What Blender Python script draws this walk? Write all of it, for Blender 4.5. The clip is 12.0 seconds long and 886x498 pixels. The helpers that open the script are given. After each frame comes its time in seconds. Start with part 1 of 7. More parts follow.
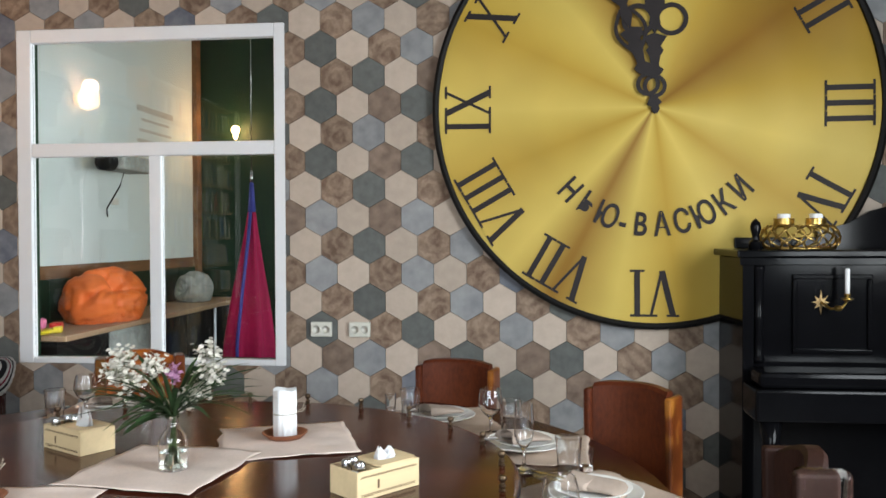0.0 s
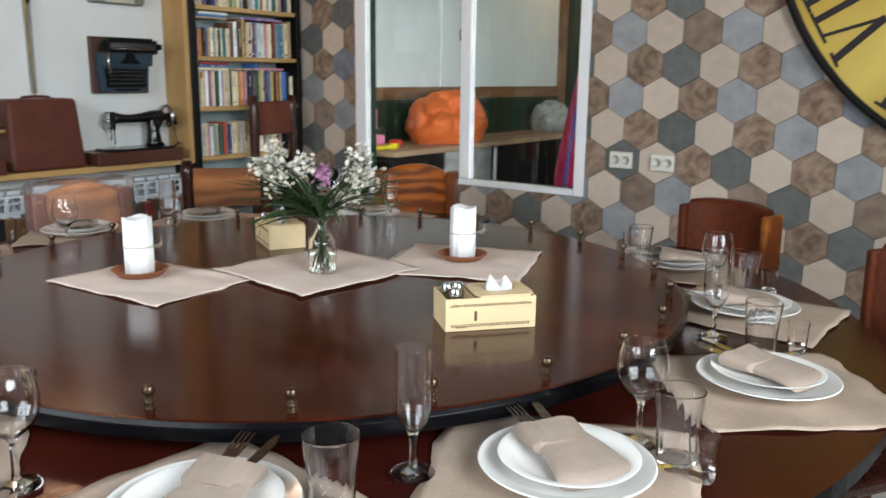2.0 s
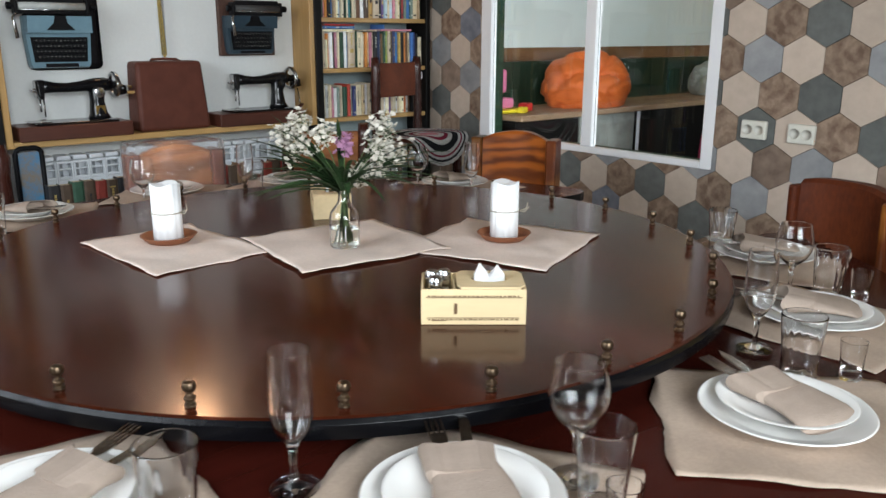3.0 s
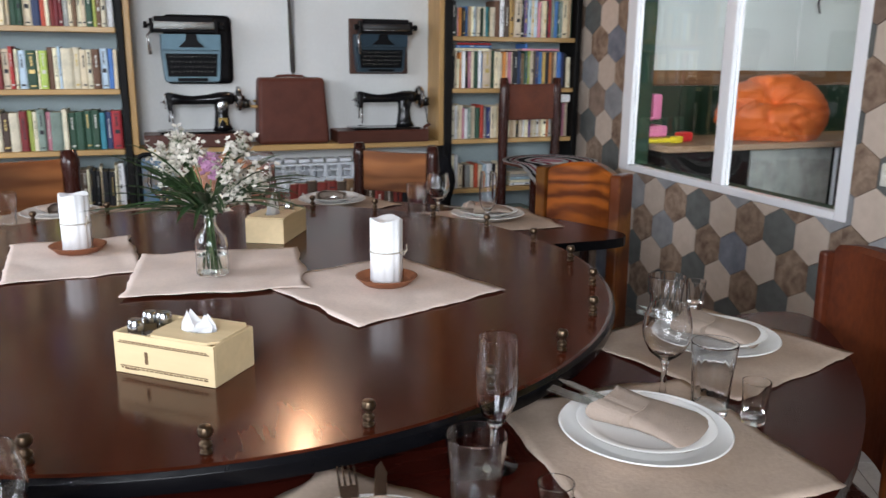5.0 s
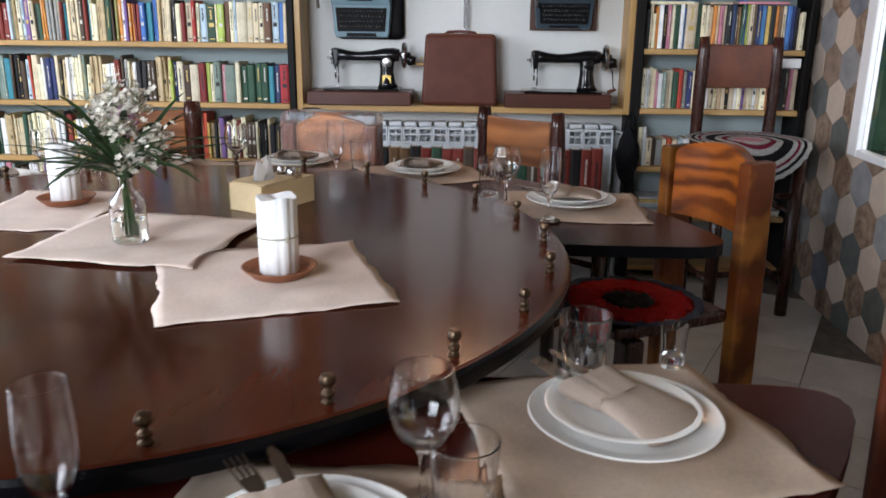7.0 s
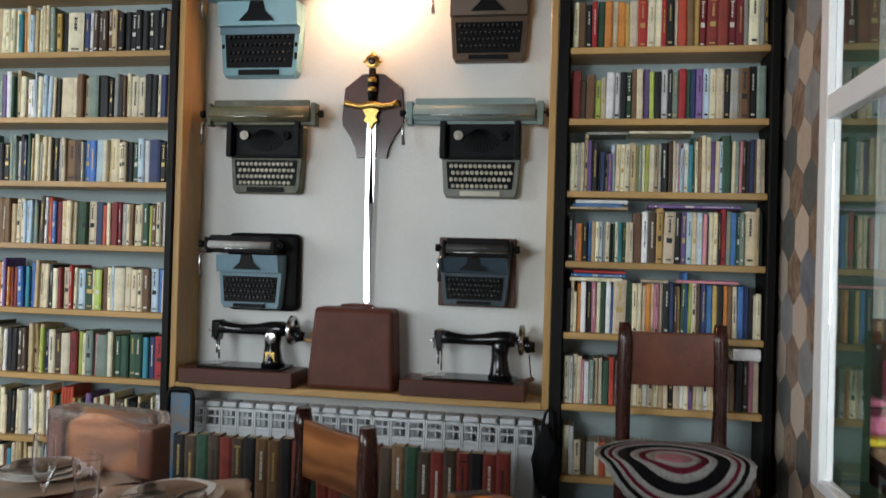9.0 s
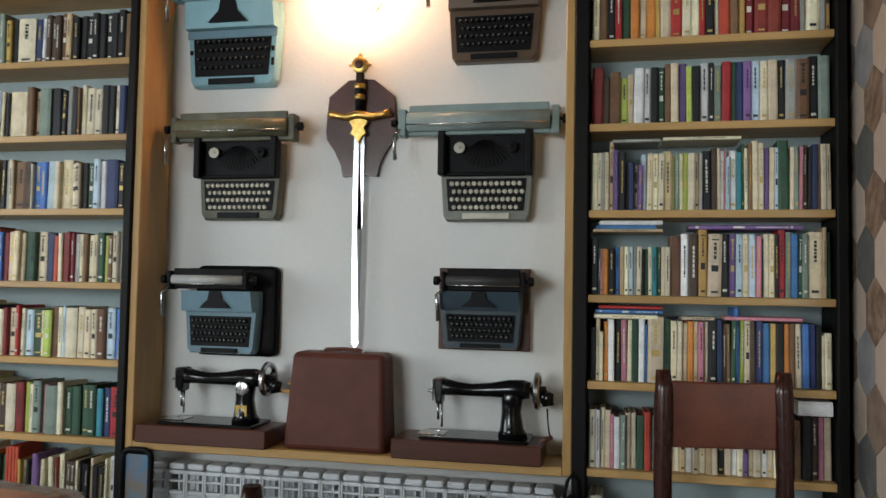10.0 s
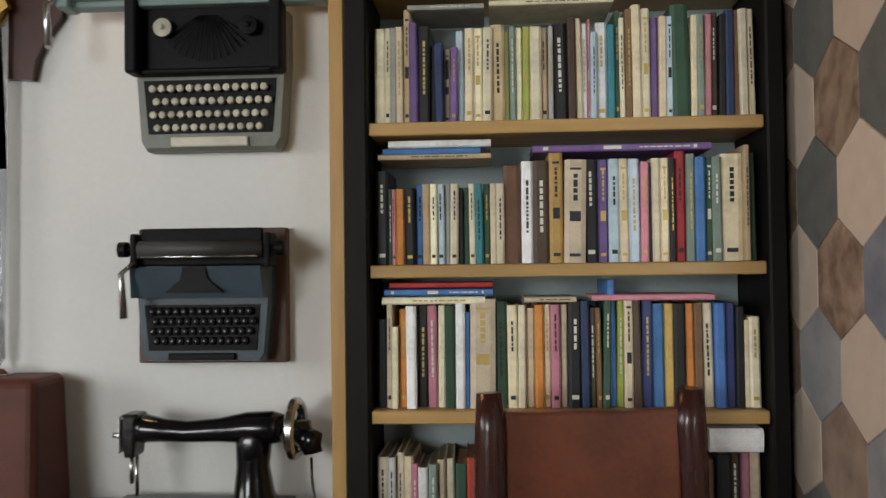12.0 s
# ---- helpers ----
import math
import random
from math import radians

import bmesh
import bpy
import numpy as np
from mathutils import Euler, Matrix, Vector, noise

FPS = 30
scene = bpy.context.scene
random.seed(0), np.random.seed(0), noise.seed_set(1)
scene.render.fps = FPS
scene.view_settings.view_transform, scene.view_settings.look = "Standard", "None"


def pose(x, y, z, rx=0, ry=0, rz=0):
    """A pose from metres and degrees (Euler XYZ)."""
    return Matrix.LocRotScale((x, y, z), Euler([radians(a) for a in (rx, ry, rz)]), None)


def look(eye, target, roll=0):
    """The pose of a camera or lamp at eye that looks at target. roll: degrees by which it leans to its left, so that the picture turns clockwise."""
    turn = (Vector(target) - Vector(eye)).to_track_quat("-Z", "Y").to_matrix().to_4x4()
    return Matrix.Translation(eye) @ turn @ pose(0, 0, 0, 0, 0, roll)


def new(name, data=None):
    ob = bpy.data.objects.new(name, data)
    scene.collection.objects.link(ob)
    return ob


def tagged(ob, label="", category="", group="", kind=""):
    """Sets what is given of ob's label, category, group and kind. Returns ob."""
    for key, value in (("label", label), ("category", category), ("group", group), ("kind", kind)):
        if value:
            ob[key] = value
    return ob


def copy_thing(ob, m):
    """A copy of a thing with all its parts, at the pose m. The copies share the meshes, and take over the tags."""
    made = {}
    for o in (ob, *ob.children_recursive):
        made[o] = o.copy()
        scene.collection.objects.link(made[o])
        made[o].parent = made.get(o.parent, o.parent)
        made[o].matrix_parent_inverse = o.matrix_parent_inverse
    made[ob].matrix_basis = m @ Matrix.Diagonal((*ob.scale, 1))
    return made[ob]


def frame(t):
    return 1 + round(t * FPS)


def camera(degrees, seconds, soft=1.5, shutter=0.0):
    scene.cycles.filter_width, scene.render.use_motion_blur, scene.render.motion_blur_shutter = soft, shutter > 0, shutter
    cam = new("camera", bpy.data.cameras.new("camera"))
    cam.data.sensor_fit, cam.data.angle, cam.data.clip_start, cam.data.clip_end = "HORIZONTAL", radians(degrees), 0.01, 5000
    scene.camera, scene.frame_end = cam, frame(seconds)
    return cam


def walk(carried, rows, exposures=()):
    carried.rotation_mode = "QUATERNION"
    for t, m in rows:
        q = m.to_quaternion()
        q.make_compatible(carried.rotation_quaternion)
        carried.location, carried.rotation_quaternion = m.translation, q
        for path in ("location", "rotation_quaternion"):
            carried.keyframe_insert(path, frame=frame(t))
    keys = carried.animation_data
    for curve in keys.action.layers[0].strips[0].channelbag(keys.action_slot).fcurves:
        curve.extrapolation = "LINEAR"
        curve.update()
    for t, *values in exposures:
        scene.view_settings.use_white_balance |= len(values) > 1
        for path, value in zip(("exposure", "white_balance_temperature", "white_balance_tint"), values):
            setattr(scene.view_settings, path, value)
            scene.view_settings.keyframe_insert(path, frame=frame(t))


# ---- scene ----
cam = camera(57.6, 12.0, shutter=0.3)
PATH = [
    (0, (0.256, 0.375, 1.442), (0.049, 2.364, 1.41), -0.2),
    (0.5, (0.353, 0.486, 1.433), (0.115, 2.471, 1.454), -0.7),
    (1, (0.46, 0.647, 1.4), (-0.085, 2.57, 1.32), -1.1),
    (1.5, (0.584, 0.763, 1.35), (-0.296, 2.539, 1.082), 0.2),
    (2, (0.756, 0.923, 1.335), (-0.388, 2.509, 0.914), 0.7),
    (2.5, (0.834, 1.091, 1.322), (-0.516, 2.482, 0.826), 0.5),
    (3, (0.923, 1.298, 1.344), (-0.536, 2.564, 0.826), 0.2),
    (5, (1.174, 2.226, 1.336), (-0.649, 2.901, 0.863), 0.6),
    (5.5, (1.208, 2.463, 1.332), (-0.678, 2.851, 0.792), 1.1),
    (6, (1.144, 2.664, 1.311), (-0.746, 2.915, 0.707), 1.2),
    (6.5, (1.033, 2.869, 1.322), (-0.867, 2.98, 0.706), 1.3),
    (7, (0.911, 3.051, 1.303), (-1.006, 2.972, 0.739), 0.6),
    (7.5, (0.795, 3.312, 1.35), (-1.15, 3.119, 0.925), 1.0),
    (8.5, (0.46, 3.83, 1.405), (-1.49, 3.55, 1.25), 1.3),
    (9.0, (0.165, 3.89, 1.435), (-1.805, 3.55, 1.45), 1.6),
    (9.5, (-0.097, 3.86, 1.454), (-2.059, 3.489, 1.554), 1.7),
    (10, (-0.367, 3.911, 1.438), (-2.32, 3.493, 1.535), 1.0),
    (10.5, (-0.642, 3.935, 1.43), (-2.613, 3.598, 1.461), 0.1),
    (11, (-0.947, 4.053, 1.385), (-2.926, 3.762, 1.429), 0.0),
    (11.5, (-1.225, 4.072, 1.403), (-3.214, 3.868, 1.427), -0.6),
    (12, (-1.487, 4.061, 1.42), (-3.483, 3.938, 1.466), -0.7),
]
walk(cam, [(t, look(eye, target, roll)) for t, eye, target, roll in PATH],
     [(0, 0.0, 6550, 10), (1.2, -0.02, 6550, 10), (2.5, -0.12, 6550, 10), (5, -0.1, 6450, 16), (6.5, 0.06, 6650, 16), (7, 0.08, 6400, 16), (7.5, 0.06, 6000, 10),
      (9.5, -0.46, 6750, 10), (11, -0.36, 6550, 8), (12, -0.24, 7150, 14)])

# ---- light ----
world = bpy.data.worlds.new("sky")
scene.world = world
world.use_nodes = True
sky = world.node_tree.nodes.new("ShaderNodeTexSky")
sky.sky_type = "NISHITA"
sky.sun_disc = False
sky.sun_elevation, sky.sun_rotation = radians(38), radians(150)
world.node_tree.links.new(sky.outputs[0], world.node_tree.nodes["Background"].inputs[0])
world.node_tree.nodes["Background"].inputs[1].default_value = 0.12
sun = new("sun", bpy.data.lights.new("sun", "SUN"))
sun.data.energy, sun.data.angle, sun.data.color = 1.0, radians(10), (1, 0.95, 0.88)
sun.matrix_world = look((0, 0, 5), (-0.4, 1.2, 4.0))


def area(name, eye, target, w, h, watts, color):
    ob = new(name, bpy.data.lights.new(name, "AREA"))
    ob.data.shape, ob.data.size, ob.data.size_y, ob.data.energy, ob.data.color = "RECTANGLE", w, h, watts, color
    ob.matrix_world = look(eye, target)
    return ob


# daylight that comes in through the windows of the south and east walls
area("daylight_south", (-0.75, -0.52, 1.9), (-0.75, 2.4, 0.6), 2.4, 1.5, 92, (0.84, 0.93, 1.0))
area("daylight_east", (2.68, 1.2, 1.9), (-1.5, 2.3, 0.9), 1.9, 1.5, 185, (0.86, 0.945, 1.0))

# ---- materials ----
def mat(name, color, rough=0.5, metal=0.0, var=0.15, scale=8.0, bump=0.1, fine=80.0, stretch=(1, 1, 1), color2=None, spec=0.32, coat=0.0, rnd=0.0, hue=0.0, detail=6.0, rvar=1.0):
    """A surface with grain at two scales; rnd and hue vary it from piece to piece."""
    m = bpy.data.materials.new(name)
    m.use_nodes = True
    nt = m.node_tree
    n, l = nt.nodes, nt.links
    b = n["Principled BSDF"]
    co = n.new("ShaderNodeTexCoord")
    mp = n.new("ShaderNodeMapping")
    mp.inputs["Scale"].default_value = stretch
    l.new(co.outputs["Object"], mp.inputs[0])
    big, small = n.new("ShaderNodeTexNoise"), n.new("ShaderNodeTexNoise")
    big.inputs["Scale"].default_value, big.inputs["Detail"].default_value = scale, detail
    small.inputs["Scale"].default_value, small.inputs["Detail"].default_value = fine, 4
    l.new(mp.outputs[0], big.inputs[0]), l.new(mp.outputs[0], small.inputs[0])
    mix = n.new("ShaderNodeMix")
    mix.data_type = "RGBA"
    c2 = color2 or tuple(c * (1 - var) for c in color)
    ramp = n.new("ShaderNodeMapRange")
    ramp.inputs[1].default_value, ramp.inputs[2].default_value = 0.35, 0.65
    add = n.new("ShaderNodeMath")
    add.operation = "MULTIPLY_ADD"
    l.new(small.outputs[0], add.inputs[0])
    add.inputs[1].default_value = 0.35
    sub = n.new("ShaderNodeMath")
    sub.operation = "SUBTRACT"
    l.new(big.outputs[0], sub.inputs[0])
    sub.inputs[1].default_value = 0.17
    l.new(sub.outputs[0], add.inputs[2])
    l.new(add.outputs[0], ramp.inputs[0])
    l.new(ramp.outputs[0], mix.inputs[0])
    mix.inputs[6].default_value, mix.inputs[7].default_value = (*color, 1), (*c2, 1)
    out = mix.outputs[2]
    if rnd or hue:
        info = n.new("ShaderNodeObjectInfo")
        hs = n.new("ShaderNodeHueSaturation")
        mr = n.new("ShaderNodeMapRange")
        mr.inputs[3].default_value, mr.inputs[4].default_value = 1 - rnd, 1 + rnd
        l.new(info.outputs["Random"], mr.inputs[0])
        l.new(mr.outputs[0], hs.inputs["Value"])
        if hue:
            mh = n.new("ShaderNodeMapRange")
            mh.inputs[3].default_value, mh.inputs[4].default_value = 0.5 - hue, 0.5 + hue
            l.new(info.outputs["Random"], mh.inputs[0])
            l.new(mh.outputs[0], hs.inputs["Hue"])
        l.new(out, hs.inputs["Color"])
        out = hs.outputs[0]
    l.new(out, b.inputs["Base Color"])
    rr = n.new("ShaderNodeMapRange")
    rr.inputs[3].default_value, rr.inputs[4].default_value = max(0.02, rough - 0.07 * rvar), min(1, rough + 0.1 * rvar)
    l.new(small.outputs[0], rr.inputs[0])
    l.new(rr.outputs[0], b.inputs["Roughness"])
    b.inputs["Metallic"].default_value = metal
    b.inputs["Specular IOR Level"].default_value = spec
    b.inputs["Coat Weight"].default_value = coat
    b.inputs["Coat Roughness"].default_value = 0.12
    if bump:
        bp = n.new("ShaderNodeBump")
        bp.inputs["Strength"].default_value, bp.inputs["Distance"].default_value = bump, 0.004
        l.new(small.outputs[0], bp.inputs["Height"])
        l.new(bp.outputs[0], b.inputs["Normal"])
    return m


def glass_mat(name, color=(1, 1, 1), rough=0.0, ior=1.45):
    m = bpy.data.materials.new(name)
    m.use_nodes = True
    b = m.node_tree.nodes["Principled BSDF"]
    b.inputs["Base Color"].default_value = (*color, 1)
    b.inputs["Roughness"].default_value = rough
    b.inputs["Transmission Weight"].default_value = 1
    b.inputs["IOR"].default_value = ior
    return m


def glow(name, color, strength):
    m = bpy.data.materials.new(name)
    m.use_nodes = True
    b = m.node_tree.nodes["Principled BSDF"]
    b.inputs["Base Color"].default_value = (*color, 1)
    b.inputs["Emission Color"].default_value = (*color, 1)
    b.inputs["Emission Strength"].default_value = strength
    return m


M_plaster = mat("white_plaster", (0.74, 0.75, 0.73), 0.85, var=0.06, scale=2.5, bump=0.25, fine=60)
M_ceiling = mat("dark_low_bounce_ceiling", (0.06, 0.042, 0.03), 0.7, var=0.25, scale=3, stretch=(1, 0.1, 1))
M_dim = mat("dark_low_bounce_wall", (0.1, 0.08, 0.065), 0.85, var=0.15, scale=2)
M_grout = mat("grout", (0.16, 0.14, 0.12), 0.9, var=0.3, scale=20)
M_floor = mat("floor_tile", (0.56, 0.55, 0.52), 0.4, var=0.2, scale=5, rnd=0.12)
M_pine = mat("pine_board", (0.56, 0.34, 0.13), 0.45, var=0.3, scale=6, stretch=(1, 0.12, 1), fine=60, coat=0.15)
M_pine_v = mat("pine_post", (0.56, 0.33, 0.12), 0.45, var=0.3, scale=6, stretch=(1, 1, 0.1), fine=60, coat=0.15)
M_ebony = mat("black_stained_wood", (0.007, 0.006, 0.0055), 0.55, var=0.4, scale=9, stretch=(1, 1, 0.15), coat=0.0, spec=0.18)
M_susan = mat("dark_mahogany", (0.078, 0.016, 0.0065), 0.15, var=0.45, scale=5, stretch=(0.14, 1, 1), fine=40, bump=0.015, coat=0.0, spec=0.24, rvar=0.4)
M_susan_edge = mat("black_edge_band", (0.004, 0.004, 0.005), 0.22, var=0.3, spec=0.15)
M_table = mat("dark_mahogany_base", (0.05, 0.008, 0.005), 0.24, var=0.4, scale=4, stretch=(1, 0.14, 1), fine=30, bump=0, coat=0.0, spec=0.13, rvar=0.25)
M_white = mat("white_pvc", (0.8, 0.8, 0.81), 0.3, var=0.03, bump=0.02)
M_glass = glass_mat("clear_glass")


# ---- mesh helpers ----
def part(name, bm, material, parent=None, label="", smooth=False):
    me = bpy.data.meshes.new(name)
    bm.normal_update()
    bm.to_mesh(me)
    bm.free()
    for mm in (material if isinstance(material, (list, tuple)) else [material]):
        me.materials.append(mm)
    if smooth:
        for p in me.polygons:
            p.use_smooth = True
    ob = new(name, me)
    if parent is not None:
        ob.parent = parent
    if label:
        ob["label"] = label
    return ob


def again(name, ob, m, parent=None):
    """One more object on the mesh of ob, at the pose m."""
    o = new(name, ob.data)
    o.parent = parent
    o.matrix_basis = m
    return o


def empty(name, m, label="", category="", group="", kind=""):
    ob = new(name)
    ob.empty_display_size = 0.1
    ob.matrix_basis = m
    return tagged(ob, label, category, group, kind)


def box(bm, x0, x1, y0, y1, z0, z1, bev=0.0, seg=1, m=None, mi=0):
    """A box from corner to corner, bevelled, laid by the matrix m."""
    r = bmesh.ops.create_cube(bm, size=1)
    vs = r["verts"]
    bmesh.ops.transform(bm, matrix=Matrix.Translation(((x0 + x1) / 2, (y0 + y1) / 2, (z0 + z1) / 2)) @ Matrix.Diagonal((x1 - x0, y1 - y0, z1 - z0, 1)), verts=vs)
    if bev:
        es = list({e for v in vs for e in v.link_edges})
        rb = bmesh.ops.bevel(bm, geom=es, offset=bev, segments=seg, affect="EDGES", profile=0.5)
        vs = list({v for f in rb["faces"] for v in f.verts} | {v for v in vs if v.is_valid})
    if m is not None:
        bmesh.ops.transform(bm, matrix=m, verts=vs)
    if mi:
        for f in {f for v in vs for f in v.link_faces}:
            f.material_index = mi
    return vs


def lathe(bm, prof, seg=24, m=None, mi=0, smooth=True, close=True):
    """A turned body from (radius, height) pairs; close caps open ends."""
    if smooth:
        fine = [prof[0]]
        for (r0, z0), (r1, z1), (r2, z2) in zip(prof, prof[1:], prof[2:]):
            a, b = Vector((r1 - r0, z1 - z0)), Vector((r2 - r1, z2 - z1))
            if a.length > 1e-6 and b.length > 1e-6 and a.angle(b) > 0.6:
                ka, kb = min(0.35, 0.0007 / a.length), min(0.35, 0.0007 / b.length)
                fine += [(r1 - a.x * ka, z1 - a.y * ka), (r1, z1), (r1 + b.x * kb, z1 + b.y * kb)]
            else:
                fine.append((r1, z1))
        prof = fine + [prof[-1]]
    rings = []
    for r, z in prof:
        if r < 1e-6:
            rings.append([bm.verts.new((0, 0, z))])
        else:
            rings.append([bm.verts.new((r * math.cos(2 * math.pi * i / seg), r * math.sin(2 * math.pi * i / seg), z)) for i in range(seg)])
    fs = []
    for a, b in zip(rings, rings[1:]):
        for i in range(seg):
            j = (i + 1) % seg
            if len(a) == 1 and len(b) == 1:
                continue
            if len(a) == 1:
                fs.append(bm.faces.new((a[0], b[j], b[i])))
            elif len(b) == 1:
                fs.append(bm.faces.new((a[i], a[j], b[0])))
            else:
                fs.append(bm.faces.new((a[i], a[j], b[j], b[i])))
    if close and len(rings[0]) > 1:
        fs.append(bm.faces.new(rings[0][::-1]))
    if close and len(rings[-1]) > 1:
        fs.append(bm.faces.new(rings[-1]))
    for f in fs:
        f.smooth, f.material_index = smooth, mi
    vs = [v for r in rings for v in r]
    if m is not None:
        bmesh.ops.transform(bm, matrix=m, verts=vs)
    return vs


def tube(bm, pts, r, seg=8, mi=0, taper=None):
    """A round rod along points; r may be a list."""
    pts = [Vector(p) for p in pts]
    rr = r if isinstance(r, (list, tuple)) else [r] * len(pts)
    rings = []
    for i, p in enumerate(pts):
        d = (pts[min(i + 1, len(pts) - 1)] - pts[max(i - 1, 0)]).normalized()
        up = Vector((0, 0, 1)) if abs(d.z) < 0.9 else Vector((1, 0, 0))
        a = d.cross(up).normalized()
        b = d.cross(a)
        rings.append([bm.verts.new(p + rr[i] * (a * math.cos(2 * math.pi * k / seg) + b * math.sin(2 * math.pi * k / seg))) for k in range(seg)])
    for ra, rb in zip(rings, rings[1:]):
        for k in range(seg):
            f = bm.faces.new((ra[k], ra[(k + 1) % seg], rb[(k + 1) % seg], rb[k]))
            f.smooth, f.material_index = True, mi
    for ring in (rings[0][::-1], rings[-1]):
        f = bm.faces.new(ring)
        f.material_index = mi
    return [v for r_ in rings for v in r_]


def slab(bm, outline, z0, z1, mi=0, m=None):
    """An outline of (x, y) pairs, counter-clockwise, raised from z0 to z1."""
    lo = [bm.verts.new((x, y, z0)) for x, y in outline]
    hi = [bm.verts.new((x, y, z1)) for x, y in outline]
    fs = [bm.faces.new(lo[::-1]), bm.faces.new(hi)]
    k = len(lo)
    for i in range(k):
        fs.append(bm.faces.new((lo[i], lo[(i + 1) % k], hi[(i + 1) % k], hi[i])))
    for f in fs:
        f.material_index = mi
    if m is not None:
        bmesh.ops.transform(bm, matrix=m, verts=lo + hi)
    return lo + hi


def B():
    return bmesh.new()

# ---- the room ----
XW, XE, YS, YN, ZC = -3.22, 2.75, -0.6, 4.64, 2.95
T = 0.16


def wall(name, label, spans, material):
    bm = B()
    for s in spans:
        box(bm, *s)
    return tagged(part(name, bm, material), label, "wall", kind="structure")


bm = B()
box(bm, XW - T, XE + T, YS - T, 9.2, -0.12, 0)
tagged(part("floor", bm, M_grout), "pale grey square ceramic tile floor", "floor", kind="structure")
# ceiling out of view; its dark brown holds down fill and table reflections
bm = B()
box(bm, XW - T, XE + T, YS - T, YN + T, ZC, ZC + 0.12)
tagged(part("ceiling", bm, M_ceiling), "unseen dark brown ceiling, kept dark to cut bounce", "ceiling", kind="structure")
wall("wall_west", "white plastered wall behind the bookshelves", [(XW - T, XW, YS - T, 9.2, 0, ZC - 0.001)], M_plaster)
# window opening in the north wall
WX0, WX1, WZ0, WZ1 = -2.585, -1.053, 0.738, 2.60
wall("wall_north", "wall clad in hexagonal tiles of cream, grey and wood patterns",
     [(XW, WX0, YN, YN + T, 0, ZC), (WX1, XE + T, YN, YN + T, 0, ZC), (WX0, WX1, YN, YN + T, 0, WZ0), (WX0, WX1, YN, YN + T, WZ1, ZC)], M_grout)
# unseen walls, coloured dark so they bounce and reflect little light
wall("wall_south", "unseen dun wall with a window, kept dark to cut bounce",
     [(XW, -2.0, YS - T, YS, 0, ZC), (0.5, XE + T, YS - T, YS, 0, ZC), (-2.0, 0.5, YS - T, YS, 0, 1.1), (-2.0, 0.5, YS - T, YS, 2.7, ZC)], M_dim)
wall("wall_east", "unseen dun wall with a window, kept dark to cut bounce",
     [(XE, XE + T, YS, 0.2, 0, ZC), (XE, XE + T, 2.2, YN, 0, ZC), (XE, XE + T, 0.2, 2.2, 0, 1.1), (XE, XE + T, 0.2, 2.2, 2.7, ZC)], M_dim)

# ---- bookshelves ----
BOOK_COLORS = [("cream", (0.880, 0.805, 0.586)), ("beige", (0.756, 0.634, 0.451)), ("tan", (0.586, 0.439, 0.268)), ("brown", (0.195, 0.104, 0.055)),
               ("dark brown", (0.085, 0.055, 0.039)), ("dark red", (0.232, 0.030, 0.030)), ("red", (0.512, 0.061, 0.043)), ("dark green", (0.037, 0.091, 0.055)),
               ("olive", (0.244, 0.232, 0.085)), ("navy blue", (0.037, 0.055, 0.146)), ("blue", (0.073, 0.207, 0.512)), ("pale blue", (0.537, 0.683, 0.781)),
               ("black", (0.020, 0.020, 0.022)), ("white", (0.880, 0.880, 0.878)), ("grey", (0.366, 0.366, 0.342)), ("grey-green", (0.244, 0.317, 0.268)),
               ("ochre", (0.610, 0.403, 0.122)), ("orange", (0.671, 0.244, 0.061)), ("purple", (0.207, 0.122, 0.317)), ("pink", (0.610, 0.244, 0.317)), ("lime", (0.464, 0.561, 0.122)), ("teal", (0.049, 0.268, 0.329))]
BOOK_MATS = [mat("book_" + n.replace(" ", "_"), c, 0.5, var=0.22, scale=30, fine=160, bump=0.08, rnd=0.22, hue=0.012) for n, c in BOOK_COLORS]
M_page = mat("book_pages", (0.6, 0.52, 0.38), 0.9, var=0.25, scale=60, stretch=(1, 12, 1))
M_gilt = mat("gilt_lettering", (0.55, 0.4, 0.14), 0.4, metal=0.4, var=0.2)
M_ink = mat("dark_lettering", (0.03, 0.03, 0.035), 0.6, var=0.2)
M_pale = mat("pale_lettering", (0.72, 0.7, 0.62), 0.6, var=0.1)
PICKS = [0, 0, 0, 0, 0, 0, 0, 1, 1, 2, 13, 13, 3, 1, 1, 1, 1, 2, 2, 2, 3, 3, 4, 4, 4, 5, 5, 6, 7, 7, 7, 8, 9, 9, 10, 11, 11, 12, 12, 12, 13, 13, 13, 14, 14, 15, 15, 16, 17, 18, 19, 20, 21]


